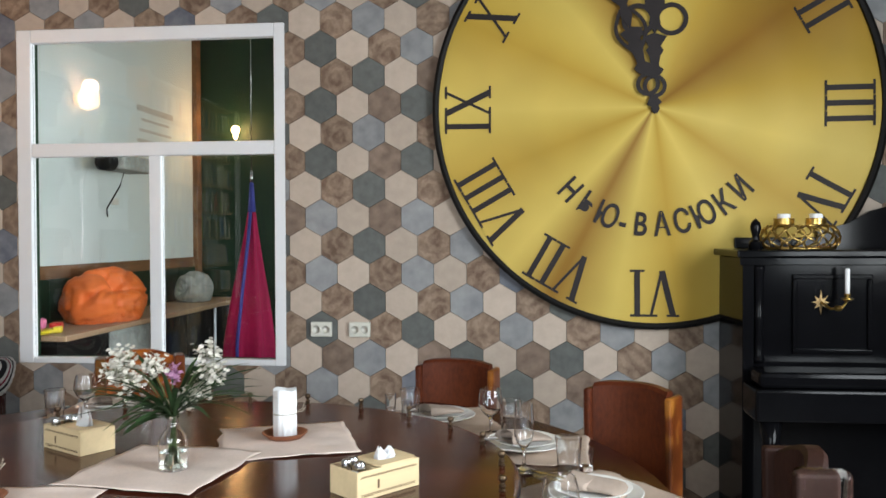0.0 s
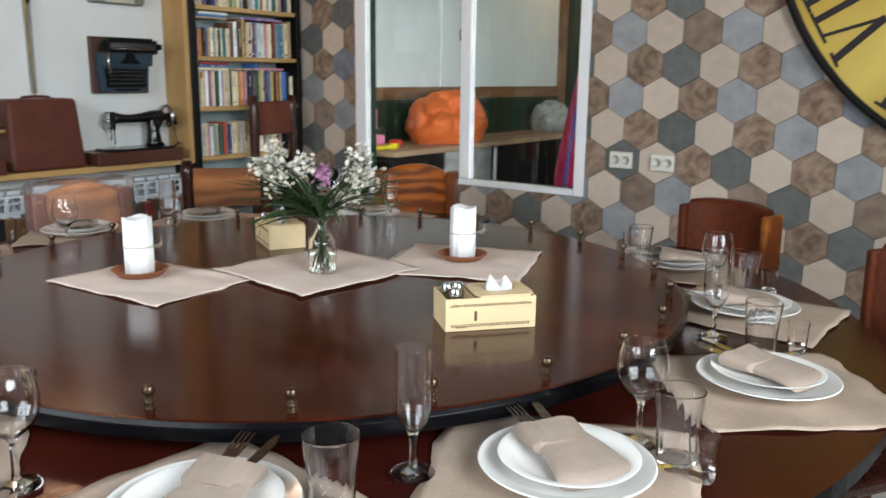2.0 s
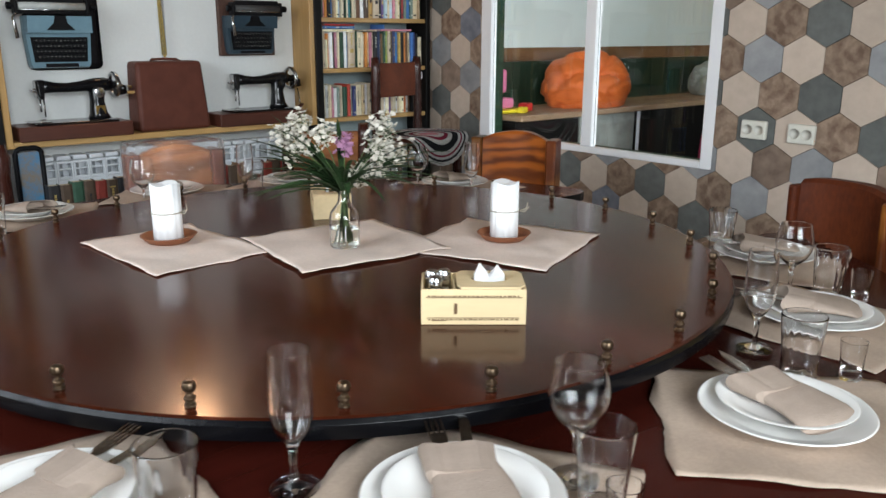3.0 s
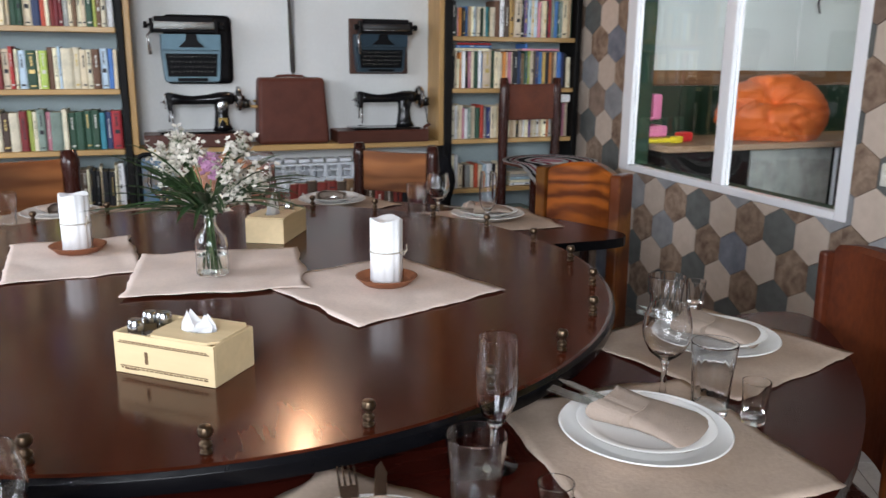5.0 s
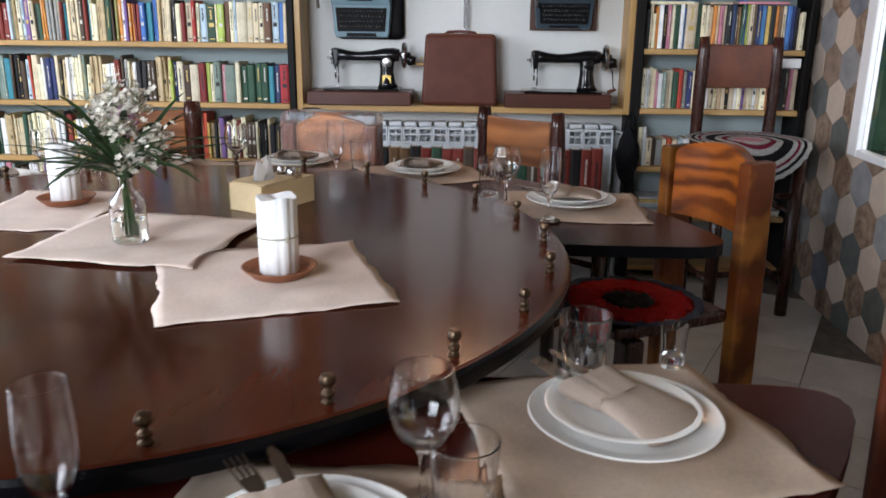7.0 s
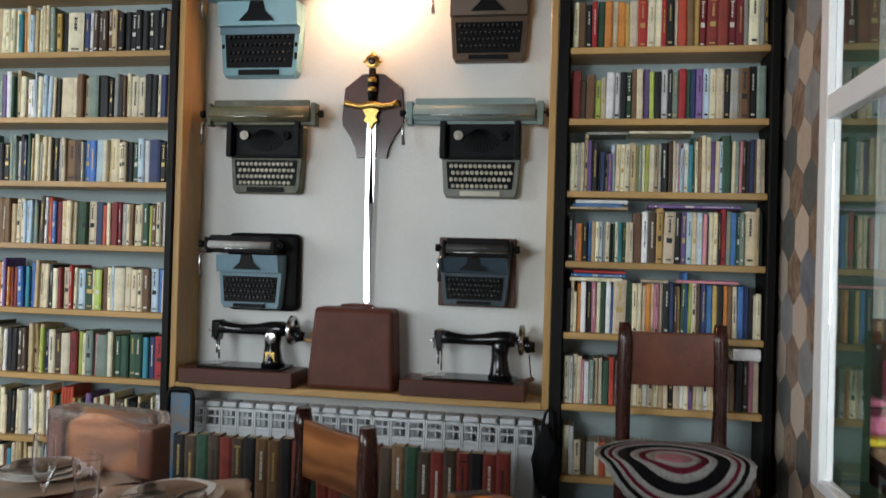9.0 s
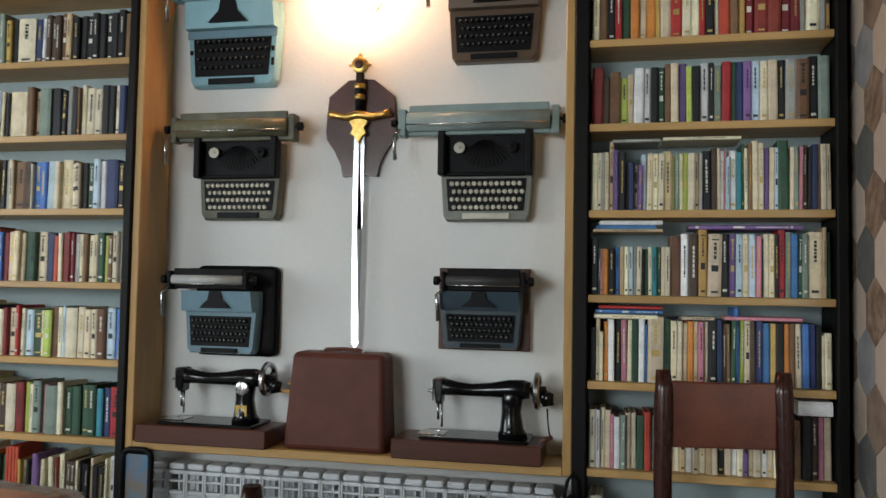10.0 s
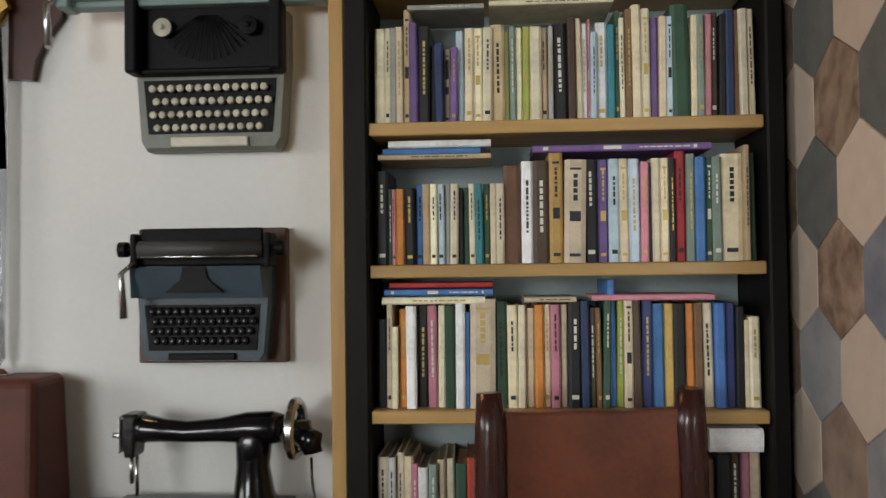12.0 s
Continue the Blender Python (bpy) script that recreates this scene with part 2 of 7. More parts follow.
def book_geometry(w, h, d, rng, verts, faces, idx, m=None, ci=0):
    """Cover with a rounded spine at +x, page block set back inside, lettering bars on the spine. idx: slot of each face."""
    def add(vs, fs, slot):
        o = len(verts)
        verts.extend([(m @ Vector(v)) if m is not None else Vector(v) for v in vs])
        for f in fs:
            faces.append(tuple(i + o for i in f))
            idx.append(slot)
    t, b = 0.0022, min(0.004, w * 0.22)
    prof = [(-d, 0), (-b, 0), (0, w * 0.22), (0, w * 0.78), (-b, w), (-d, w), (-d, w - t), (-b - t, w - t), (-t - 0.001, w * 0.7), (-t - 0.001, w * 0.3), (-b - t, t), (-d, t)]
    n = len(prof)
    vs = [(x, y, 0) for x, y in prof] + [(x, y, h) for x, y in prof]
    fs = [(i, (i + 1) % n, n + (i + 1) % n, n + i) for i in range(n)]
    for o, flip in ((0, True), (n, False)):
        for q in ((0, 1, 10, 11), (1, 2, 9, 10), (2, 3, 8, 9), (3, 4, 7, 8), (4, 5, 6, 7)):
            f = tuple(i + o for i in q)
            fs.append(f[::-1] if flip else f)
    add(vs, fs, ci)
    x0, x1, y0, y1, z0, z1 = -d + 0.004, -t - 0.002, t, w - t, 0.003, h - 0.004
    add([(x0, y0, z0), (x1, y0, z0), (x1, y1, z0), (x0, y1, z0), (x0, y0, z1), (x1, y0, z1), (x1, y1, z1), (x0, y1, z1)],
        [(0, 3, 2, 1), (4, 5, 6, 7), (0, 4, 7, 3)], 22)
    k = rng.choice((0, 0, 0, 1, 2, 2, 3))
    slot = rng.choice((23, 23, 24, 25, 25)) if ci not in (0, 1, 2, 11, 13, 16) else rng.choice((24, 24, 24, 23))
    ya, yb, e = w * 0.4, w * 0.6, 0.0006
    spots = []
    if k == 1:
        spots = [(0.3, 0.8)]
    elif k == 2:
        spots = [(0.08, 0.12), (0.55, 0.85)]
    elif k == 3:
        spots = [(0.06, 0.09), (0.4, 0.5), (0.6, 0.86), (0.9, 0.92)]
    for za, zb in spots:
        za, zb = za * h, zb * h
        if zb - za > 0.04:
            z = za
            while z < zb:
                s = rng.uniform(0.004, 0.014)
                add([(e, ya, z), (e, yb, z), (e, yb, z + s), (e, ya, z + s)], [(0, 1, 2, 3)], slot)
                z += s + rng.uniform(0.002, 0.004)
        else:
            add([(e, w * 0.24, za), (e, w * 0.76, za), (e, w * 0.76, zb), (e, w * 0.24, zb)], [(0, 1, 2, 3)], slot)


def mesh_of(name, verts, faces, idx):
    me = bpy.data.meshes.new(name)
    me.from_pydata([tuple(v) for v in verts], [], faces)
    for mm in BOOK_MATS + [M_page, M_gilt, M_ink, M_pale]:
        me.materials.append(mm)
    me.polygons.foreach_set("material_index", idx)
    me.update()
    return me


BOARDS_R = [0.07, 0.33, 0.575, 0.855, 1.134, 1.413, 1.688, 1.971, 2.25, 2.53, 2.81]
BOARDS_L = [0.07, 0.33, 0.575, 0.853, 1.14, 1.425, 1.7, 1.98, 2.268, 2.55, 2.83]


def book_row(y0, y1, z, rng, place, tall=0.215, gap=0.0):
    """Stands books side by side from y0 to y1 on the board at z; place(ci, w, h, d, matrix) keeps each."""
    y = y0
    run, ci, hh = 0, 0, 0.2
    while True:
        if run <= 0:
            ci = rng.choice(PICKS)
            run = rng.choice((1, 1, 1, 1, 1, 1, 1, 2)) if ci > 15 else rng.choice((1, 1, 1, 1, 1, 1, 2, 2, 4))
            hh = min(tall, rng.uniform(0.17, 0.222))
            ww = rng.choice((rng.uniform(0.008, 0.018), rng.uniform(0.012, 0.03), rng.uniform(0.012, 0.024)))
        run -= 1
        w, h, d = ww * rng.uniform(0.92, 1.08), hh * rng.uniform(0.985, 1.01), rng.uniform(0.125, 0.15)
        if y + w > y1:
            break
        lean = rng.gauss(0, 0.9)
        place(ci, w, h, d, Matrix.Translation((-3.045 - rng.uniform(0, 0.022), y, z)) @ pose(0, 0, 0, max(-3, min(3, lean)), 0, rng.gauss(0, 1.2)))
        y += w + rng.choice((0.0006, 0.001, 0.002, gap))


def place_thing(group, where):
    def place(ci, w, h, d, m):
        vs, fs, ix = [], [], []
        book_geometry(w, h, d, book_rng, vs, fs, ix, None, ci)
        ob = new("book", mesh_of("book", vs, fs, ix))
        ob.matrix_basis = m
        size = "thick" if w > 0.025 else "thin" if w < 0.015 else "medium"
        tagged(ob, "%s %s hardback book standing %s" % (size, BOOK_COLORS[ci][0], where), "book", group)
    return place


book_rng = random.Random(5)


def bookcase(name, label, y0, y1, boards, post_y):
    ob = empty(name, Matrix.Translation((-3.12, (y0 + y1) / 2, 0)), label, "bookcase")
    ox, oy = -3.12, (y0 + y1) / 2
    for z in boards:
        bm = B()
        box(bm, XW - ox + 0.002, -3.025 - ox, y0 - oy, y1 - oy, z - 0.0125, z + 0.0125, 0.0025)
        part("shelf_board", bm, M_pine, ob)
    for a, b in post_y:
        bm = B()
        box(bm, XW - ox + 0.002, -3.015 - ox, a - oy, b - oy, 0, 2.93, 0.004)
        part("side_post", bm, M_ebony, ob, "black stained side post")
    bm = B()
    box(bm, XW - ox + 0.002, XW - ox + 0.008, y0 - oy, y1 - oy, 0.05, 2.85)
    part("back_panel", bm, M_backboard, ob, "pale blue-grey painted back panel")
    return ob


M_backboard = mat("blue_grey_back", (0.33, 0.4, 0.41), 0.7, var=0.12, scale=4)
bookcase("bookcase", "tall pine bookcase with black posts beside the tiled wall", 3.825, 4.572, BOARDS_R, [(3.778, 3.823), (4.574, 4.606)])
bookcase("bookcase", "long pine bookcase with black posts full of books", 0.16, 2.133, BOARDS_L, [(2.135, 2.168), (0.13, 0.158)])
right_place = place_thing("books in the bookcase by the tiled wall", "on a pine shelf")
flat_rng = random.Random(11)
far_v, far_f, far_i = [], [], []


def place_far(ci, w, h, d, m):
    book_geometry(w, h, d, book_rng, far_v, far_f, far_i, m, ci)


# letters of the book colours, in the order of BOOK_COLORS; each book of a row is a letter, its thickness and its height
INK = "cbtndrRgvyBpkwefoOuPlT"
ROWS_R = {
    2: "c24 w18 b26^19 d20^18 e30^18 c18^18 R20^19 b28^18 p20^18 w30^19 k28^18 b24^18 c20^19",
    3: "c24^28 w16^28 c16^29 b20^28 P14^26 w22^25 f20^26 b18^27 c20^27 g28^26 R22^28 e28^26 y26^26 b26^27 c22^27 t20^27 w24^27 b20^28 c24^28 t22^27 b20^27 k24^28 b24^27 w18^27 c20^28 u16^27 b20^28 c26^27 w18^27 b22^28 c26^27 O16^27 e24^28 n30^27 k30^29 d24^29 P18^29 b26^29",
    4: "k30^26 b16^31 c18^24 O26^29 w30^30 k34^30 P28^30 c24^30 g30^30 w28^31 B14^28 b76^32 g38^31 b30^30 c22^30 b28^29 O26^30 b22^30 P26^30 b22^30 k40^31 y24^31 d20^29 n16^29 g22^32 B22^37 l20^32 b26^32 d26^31 y30^31 B38^30 o24^30 k34^30 O26^30 n26^30 b32^30 B30^30 y30^30 k24^29 b14^25 c32^26",
    5: "k34^26 g10^21 P10^21 O26^21 k28^21 B22^22 t20^22 c18^22 p20^22 e14^22 c22^22 k16^21 g14^21 c16^22 T22^22 g18^22 b16^22 c22^22 n46^27 w32^28 d44^28 o36^30 b58^28 k36^28 u28^28 p28^28 b26^28 p30^28 P20^27 k10^26 c22^28 b24^28 k16^28 R28^30 f22^29 B26^28 g18^28 f26^28 b58^29 t14^31 g22^29",
    # the tall t20^32 of this row stands for an upright pine bookend
    6: "c30^27 c18^27 e18^27 b20^27 t20^32 u24^28 k34^27 k16^22 y24^22 b18^21 u20^21 p22^26 b26^26 c26^26 c28^26 t38^27 v14^25 f16^26 c20^26 l20^26 c34^26 t20^26 e14^26 k44^27 d22^28 b18^28 w16^27 P6^28 p16^24 w34^27 T20^26 g14^30 c16^28 n18^30 b26^31 c24^30 u26^28 b22^28 p18^28 g50^31 b18^28 f20^28 P18^28 d22^29 k18^28 y24^29 n14^29 c24^29 b20^29",
    7: "r36^20 d22^16 n34^18 l24^16 b18^17 w30^19 w24^19 k22^19 g22^19 n18^20 b24^20 u24^20 l18^19 k24^19 w26^20 k16^20 f24^19 R26^20 g18^20 y20^20 u24^20 p26^20 c24^20 b28^20 k22^20 e32^20 n38^20 k28^21 f34^21",
    8: "c24^19 n30^19 k26^18 R22^19 g30^19 O30^19 b22^19 O36^19 o14^18 b34^19 R38^20 c30^19 c28^19 R18^19 k32^19 c14^20 R38^20 n26^20 o20^20 r30^20 r44^20 r40^20 r36^20 r30^20 e16^22 c40^23 e22^22 o14^23"}
ROWS_L = {
    3: "c24 d26 c32 r26 l16 c14 f26 P16 f40 c18 g26 g26 g26 g26 T20 y22 R34",
    4: "k14 c20 r16 b26 R14 c12 p28 g38 c8 l26 n22 c16 p10 c40 c26 b24 c18 n28 p28 B18 b14",
    5: "B14 r22 b22 b20 b14 g24 g20 b30 y30 R16 c14 r14 r16 r14 e20 b14 n12 c18 b14 g24 l12 n16 c18 w24",
    6: "k20 e14 b18 n44 d28 c8 B26 B26 p34 c20 b40 c20 b20 k24 g24 p26 w22 y46 k26 c16",
    7: "k14 b62 c14 n24 t18 f40 k32 k14 k18 e20 k22 n8 c16 c32 c26 k28 k22 c14 y24 n16",
    8: "o18 k22 c62 y24 w12 d20 d20 d22 n18 t20 k23 k23 k23 k23 k23 k23 k23 k23 n20 c8"}


def told_row(text, y0, y1, z, rng, place, unit):
    """Stands the books that a row's text names from y0 to y1; unit is the height of one step."""
    books = []
    for word in text.split():
        w, _, h = word[1:].partition("^")
        books.append((INK.index(word[0]), float(w), unit * float(h) if h else rng.uniform(0.172, 0.195)))
    k = (y1 - y0) / sum(b[1] + 0.6 for b in books)
    y = y0
    for ci, w, h in books:
        place(ci, w * k, h, rng.uniform(0.125, 0.15), Matrix.Translation((-3.045 - rng.uniform(0, 0.022), y, z)) @ pose(0, 0, 0, max(-1.2, min(1.2, rng.gauss(0, 0.5))), 0, rng.gauss(0, 0.9)))
        y += (w + 0.6) * k


for i, z in enumerate(BOARDS_R[:-1]):
    if i > 8:
        book_row(3.835, 4.565, z + 0.0135, book_rng, place_far, BOARDS_R[i + 1] - z - 0.03)
    elif i in ROWS_R:
        told_row(ROWS_R[i], 3.832, 4.16 if i == 2 else 4.567, z + 0.0135, book_rng, right_place, 0.0098 if i > 6 else 0.0066 if i in (3, 4) else 0.0071)


def lying(ci, y, z, w, h, d, turn=0, group="books lying flat on others"):
    """A book that lies flat: h long along the shelf, w thick."""
    vs, fs, ix = [], [], []
    book_geometry(w, h, d, flat_rng, vs, fs, ix, None, ci)
    ob = new("book", mesh_of("book", vs, fs, ix))
    ob.matrix_basis = Matrix.Translation((-3.045, y, z)) @ pose(0, 0, 0, -90, turn, 0)
    tagged(ob, "%s book lying flat on top of the row" % BOOK_COLORS[ci][0], "book", group)


# stacks laid across the rows
for y, z, ci, w, h in ((3.845, 1.134 + 0.215, 0, 0.014, 0.2), (3.85, 1.134 + 0.23, 10, 0.012, 0.21), (3.86, 1.134 + 0.243, 6, 0.01, 0.2), (4.12, 1.134 + 0.213, 1, 0.01, 0.1), (4.25, 1.134 + 0.216, 19, 0.011, 0.23),
                       (3.84, 1.413 + 0.214, 2, 0.01, 0.22), (3.85, 1.413 + 0.226, 10, 0.014, 0.19), (3.86, 1.413 + 0.241, 13, 0.014, 0.2), (4.14, 1.413 + 0.226, 18, 0.013, 0.34),
                       (3.9, 1.688 + 0.232, 14, 0.01, 0.15), (4.06, 1.688 + 0.236, 0, 0.01, 0.24)):
    lying(ci, y, z + 0.014, w, h, 0.13)
lying(13, 4.466, 1.109, 0.044, 0.1, 0.13)
for y, count in ((3.86, 7), (4.12, 9), (4.34, 5)):
    for k in range(count):
        lying((0, 13, 14, 11, 1, 16, 13, 2, 15)[k], y + 0.004 * (k % 3), 0.33 + 0.0135 + 0.0125 * (k + 1), 0.011, 0.21, 0.14, 0, "magazines on the low shelf")
for k in range(5):
    lying((13, 0, 11, 14, 1)[k], 4.2, 0.575 + 0.0135 + 0.0165 * (k + 1), 0.015, 0.24, 0.14)
left_near = place_thing("books in the long bookcase", "beside the niche")
for i, z in enumerate(BOARDS_L[:-1]):
    top = min(0.225, BOARDS_L[i + 1] - z - 0.03)
    if i in ROWS_L:
        told_row(ROWS_L[i], 1.575, 2.128, z + 0.0135, book_rng, left_near, 0.0066)
    else:
        book_row(1.575, 2.128, z + 0.0135, book_rng, place_far, top)
    book_row(0.17, 1.572, z + 0.0135, book_rng, place_far, top)

# ---- window, clock, sockets on the tiled wall ----
M_reveal = mat("green_painted_reveal", (0.012, 0.045, 0.02), 0.6, var=0.3)
ob = empty("window_1", Matrix.Translation((-1.82, YN, 0)), "white plastic window into the next room, with three panes", "window", kind="structure")
for nm, (a, b, c, d) in {"frame_left": (-2.585, -2.5, 0.738, 2.6), "frame_right": (-1.105, -1.04, 0.738, 2.6), "frame_top": (-2.4995, -1.1055, 2.525, 2.6),
                         "frame_bottom": (-2.4995, -1.1055, 0.738, 0.772), "transom": (-2.4995, -1.1055, 1.89, 1.965), "mullion": (-1.815, -1.745, 0.7725, 1.8895)}.items():
    bm = B()
    box(bm, a + 1.82, b + 1.82, -0.012, 0.036, c, d, 0.006, 2)
    part("window_frame", bm, M_white, ob)
for a, b, c, d in ((-2.4995, -1.1055, 1.9655, 2.5245), (-2.4995, -1.8155, 0.7725, 1.8895), (-1.7445, -1.1055, 0.7725, 1.8895)):
    bm = B()
    box(bm, a + 1.82, b + 1.82, 0.01, 0.015, c, d)
    pn = part("pane", bm, M_glass, ob)
    pn.visible_shadow = False
for a, b, c, d in ((WX0, WX0 + 0.02, WZ0, WZ1), (WX1 - 0.02, WX1, WZ0, WZ1), (WX0 + 0.0205, WX1 - 0.0205, WZ0, WZ0 + 0.02)):
    bm = B()
    box(bm, a + 1.82, b + 1.82, 0.0365, T, c, d)
    part("reveal", bm, M_white if a > -2.5 else M_reveal, ob)

# the big clock
CX, CZ, CR = 0.905, 2.1, 1.12
m_cloth = bpy.data.materials.new("gold_printed_cloth")
m_cloth.use_nodes = True
nt = m_cloth.node_tree
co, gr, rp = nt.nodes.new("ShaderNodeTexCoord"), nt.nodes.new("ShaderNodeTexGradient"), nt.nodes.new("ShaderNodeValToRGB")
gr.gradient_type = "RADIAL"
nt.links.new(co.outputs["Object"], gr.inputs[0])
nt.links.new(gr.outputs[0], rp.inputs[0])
# lighter and darker wedges: a brushed-metal sheen put into the print's colour
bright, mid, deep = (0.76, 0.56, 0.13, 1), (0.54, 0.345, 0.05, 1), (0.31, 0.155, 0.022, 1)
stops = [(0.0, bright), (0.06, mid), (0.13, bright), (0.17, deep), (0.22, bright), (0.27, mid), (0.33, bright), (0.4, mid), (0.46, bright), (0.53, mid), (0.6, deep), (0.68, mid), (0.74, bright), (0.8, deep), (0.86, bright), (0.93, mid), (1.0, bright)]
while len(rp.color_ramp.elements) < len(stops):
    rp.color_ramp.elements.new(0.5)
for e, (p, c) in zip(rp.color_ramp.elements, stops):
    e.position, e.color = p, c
nz = nt.nodes.new("ShaderNodeTexNoise")
nz.inputs["Scale"].default_value = 2.2
mx = nt.nodes.new("ShaderNodeMix")
mx.data_type, mx.blend_type = "RGBA", "MULTIPLY"
mx.inputs[0].default_value = 0.35
nt.links.new(co.outputs["Object"], nz.inputs[0])
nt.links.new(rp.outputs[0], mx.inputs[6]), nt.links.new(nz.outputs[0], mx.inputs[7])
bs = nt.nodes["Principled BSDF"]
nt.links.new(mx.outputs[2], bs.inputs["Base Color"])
bs.inputs["Roughness"].default_value = 0.42
bs.inputs["Specular IOR Level"].default_value = 0.12
wv = nt.nodes.new("ShaderNodeTexNoise")
wv.inputs["Scale"].default_value = 900
bpn = nt.nodes.new("ShaderNodeBump")
bpn.inputs["Strength"].default_value, bpn.inputs["Distance"].default_value = 0.1, 0.001
nt.links.new(co.outputs["Object"], wv.inputs[0])
nt.links.new(wv.outputs[0], bpn.inputs["Height"]), nt.links.new(bpn.outputs[0], bs.inputs["Normal"])
M_clock_ink = mat("clock_black_print", (0.018, 0.012, 0.012), 0.6, var=0.2)

# local frame: x right, y up, z out of the wall
clock = empty("wall_clock", Matrix(((1, 0, 0, CX), (0, 0, -1, YN - 0.012), (0, 1, 0, CZ), (0, 0, 0, 1))), "huge round gold cloth clock face with black Roman numerals", "clock")


def cloth_z(x, y):
    """Slack folds of the stretched cloth."""
    r = math.hypot(x, y)
    a = math.atan2(y, x)
    edge = max(0.0, min(1.0, (CR - r) / 0.25))
    return 0.03 + 0.012 * math.sin(5 * a + 1) * edge * (r / CR) + 0.02 * math.sin(13 * x + 2 * y) * edge * max(0, x) * (0.4 + max(0, y)) + 0.005 * math.sin(9 * a + 2.3) * (r / CR)


bm = B()
rings = [[bm.verts.new((0, 0, cloth_z(0, 0)))]]
for i in range(1, 31):
    r = CR * i / 30
    rings.append([bm.verts.new((r * math.cos(a), r * math.sin(a), cloth_z(r * math.cos(a), r * math.sin(a)))) for a in [2 * math.pi * k / 96 for k in range(96)]])
for k in range(96):
    bm.faces.new((rings[0][0], rings[1][k], rings[1][(k + 1) % 96]))
for ra, rb in zip(rings[1:], rings[2:]):
    for k in range(96):
        bm.faces.new((ra[k], rb[k], rb[(k + 1) % 96], ra[(k + 1) % 96]))
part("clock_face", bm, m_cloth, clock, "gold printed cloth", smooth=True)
bm = B()
lathe(bm, [(CR - 0.012, 0.0), (CR - 0.012, 0.048), (CR + 0.004, 0.056), (CR + 0.02, 0.048), (CR + 0.02, 0.0), (CR - 0.012, 0.0)], 128, close=False)
part("clock_rim", bm, M_ebony, clock, "black round rim")


def stroke(bm, x0, y0, x1, y1, w):
    d = Vector((x1 - x0, y1 - y0)).normalized() * w / 2
    slab(bm, [(x0 + d.y, y0 - d.x), (x1 + d.y, y1 - d.x), (x1 - d.y, y1 + d.x), (x0 - d.y, y0 + d.x)], -0.001, 0.001)


def numeral(text, hour):
    bm = B()
    h, x = 0.115, 0.0
    marks = []
    for ch in text:
        wd = 0.07 if ch == "I" else 0.16
        marks.append((ch, x + wd / 2, wd))
        x += wd + 0.008
    for ch, cx, wd in marks:
        cx -= (x - 0.008) / 2
        if ch == "I":
            stroke(bm, cx, -h, cx, h, 0.028)
            for s in (-1, 1):
                stroke(bm, cx - 0.037, s * h, cx + 0.037, s * h, 0.012)
        elif ch == "V":
            stroke(bm, cx - 0.055, h, cx, -h, 0.03)
            stroke(bm, cx + 0.055, h, cx, -h, 0.014)
            for s in (-1, 1):
                stroke(bm, cx + s * 0.055 - 0.032, h, cx + s * 0.055 + 0.032, h, 0.012)
        else:
            stroke(bm, cx - 0.055, h, cx + 0.055, -h, 0.03)
            stroke(bm, cx + 0.055, h, cx - 0.055, -h, 0.014)
            for s in (-1, 1):
                for q in (-1, 1):
                    stroke(bm, cx + s * 0.055 - 0.032, q * h, cx + s * 0.055 + 0.032, q * h, 0.012)
    ang = radians(90 - 30 * hour)
    nx, ny = 0.955 * math.cos(ang), 0.955 * math.sin(ang)
    turn = Matrix.Translation((nx, ny, 0)) @ Matrix.Rotation(ang - math.pi / 2, 4, "Z")
    bmesh.ops.transform(bm, matrix=turn, verts=bm.verts)
    bmesh.ops.subdivide_edges(bm, edges=[e for e in bm.edges if e.calc_length() > 0.05], cuts=7)
    for v in bm.verts:
        v.co.z += cloth_z(v.co.x, v.co.y) + 0.004
    part("numeral", bm, M_clock_ink, clock)


for hour, text in ((12, "XII"), (1, "I"), (2, "II"), (3, "III"), (4, "IV"), (6, "VI"), (7, "VII"), (8, "VIII"), (9, "IX"), (10, "X"), (11, "XI")):
    numeral(text, hour)
word = "\u041d\u042c\u042e-B\u0410\u0421\u042e\u041a\u0418"
steps = [-46, -35, -23.6, -15, -6.6, 3.7, 13.5, 24.5, 35.5, 46.5]
for ch, a in zip(word, steps):
    cu = bpy.data.curves.new("letter", "FONT")
    cu.body, cu.size, cu.extrude, cu.align_x, cu.offset = ch, 0.168, 0.001, "CENTER", 0.003
    tmp = bpy.data.objects.new("letter", cu)
    scene.collection.objects.link(tmp)
    me = bpy.data.meshes.new_from_object(tmp.evaluated_get(bpy.context.evaluated_depsgraph_get()))
    bpy.data.objects.remove(tmp)
    me.materials.clear()
    me.materials.append(M_clock_ink)
    aa = radians(a)
    R = 0.62
    lx, ly = R * math.sin(aa) + 0.0, -R * math.cos(aa) - 0.01
    lm = Matrix.Translation((lx, ly, 0)) @ Matrix.Rotation(aa, 4, "Z") @ Matrix.Translation((0, -0.03, 0)) @ Matrix.Diagonal((0.74, 1, 1, 1))
    for v in me.vertices:
        p = lm @ v.co
        v.co = (p.x, p.y, p.z + cloth_z(p.x, p.y) + 0.008)
    lt = new("letter", me)
    lt.parent = clock


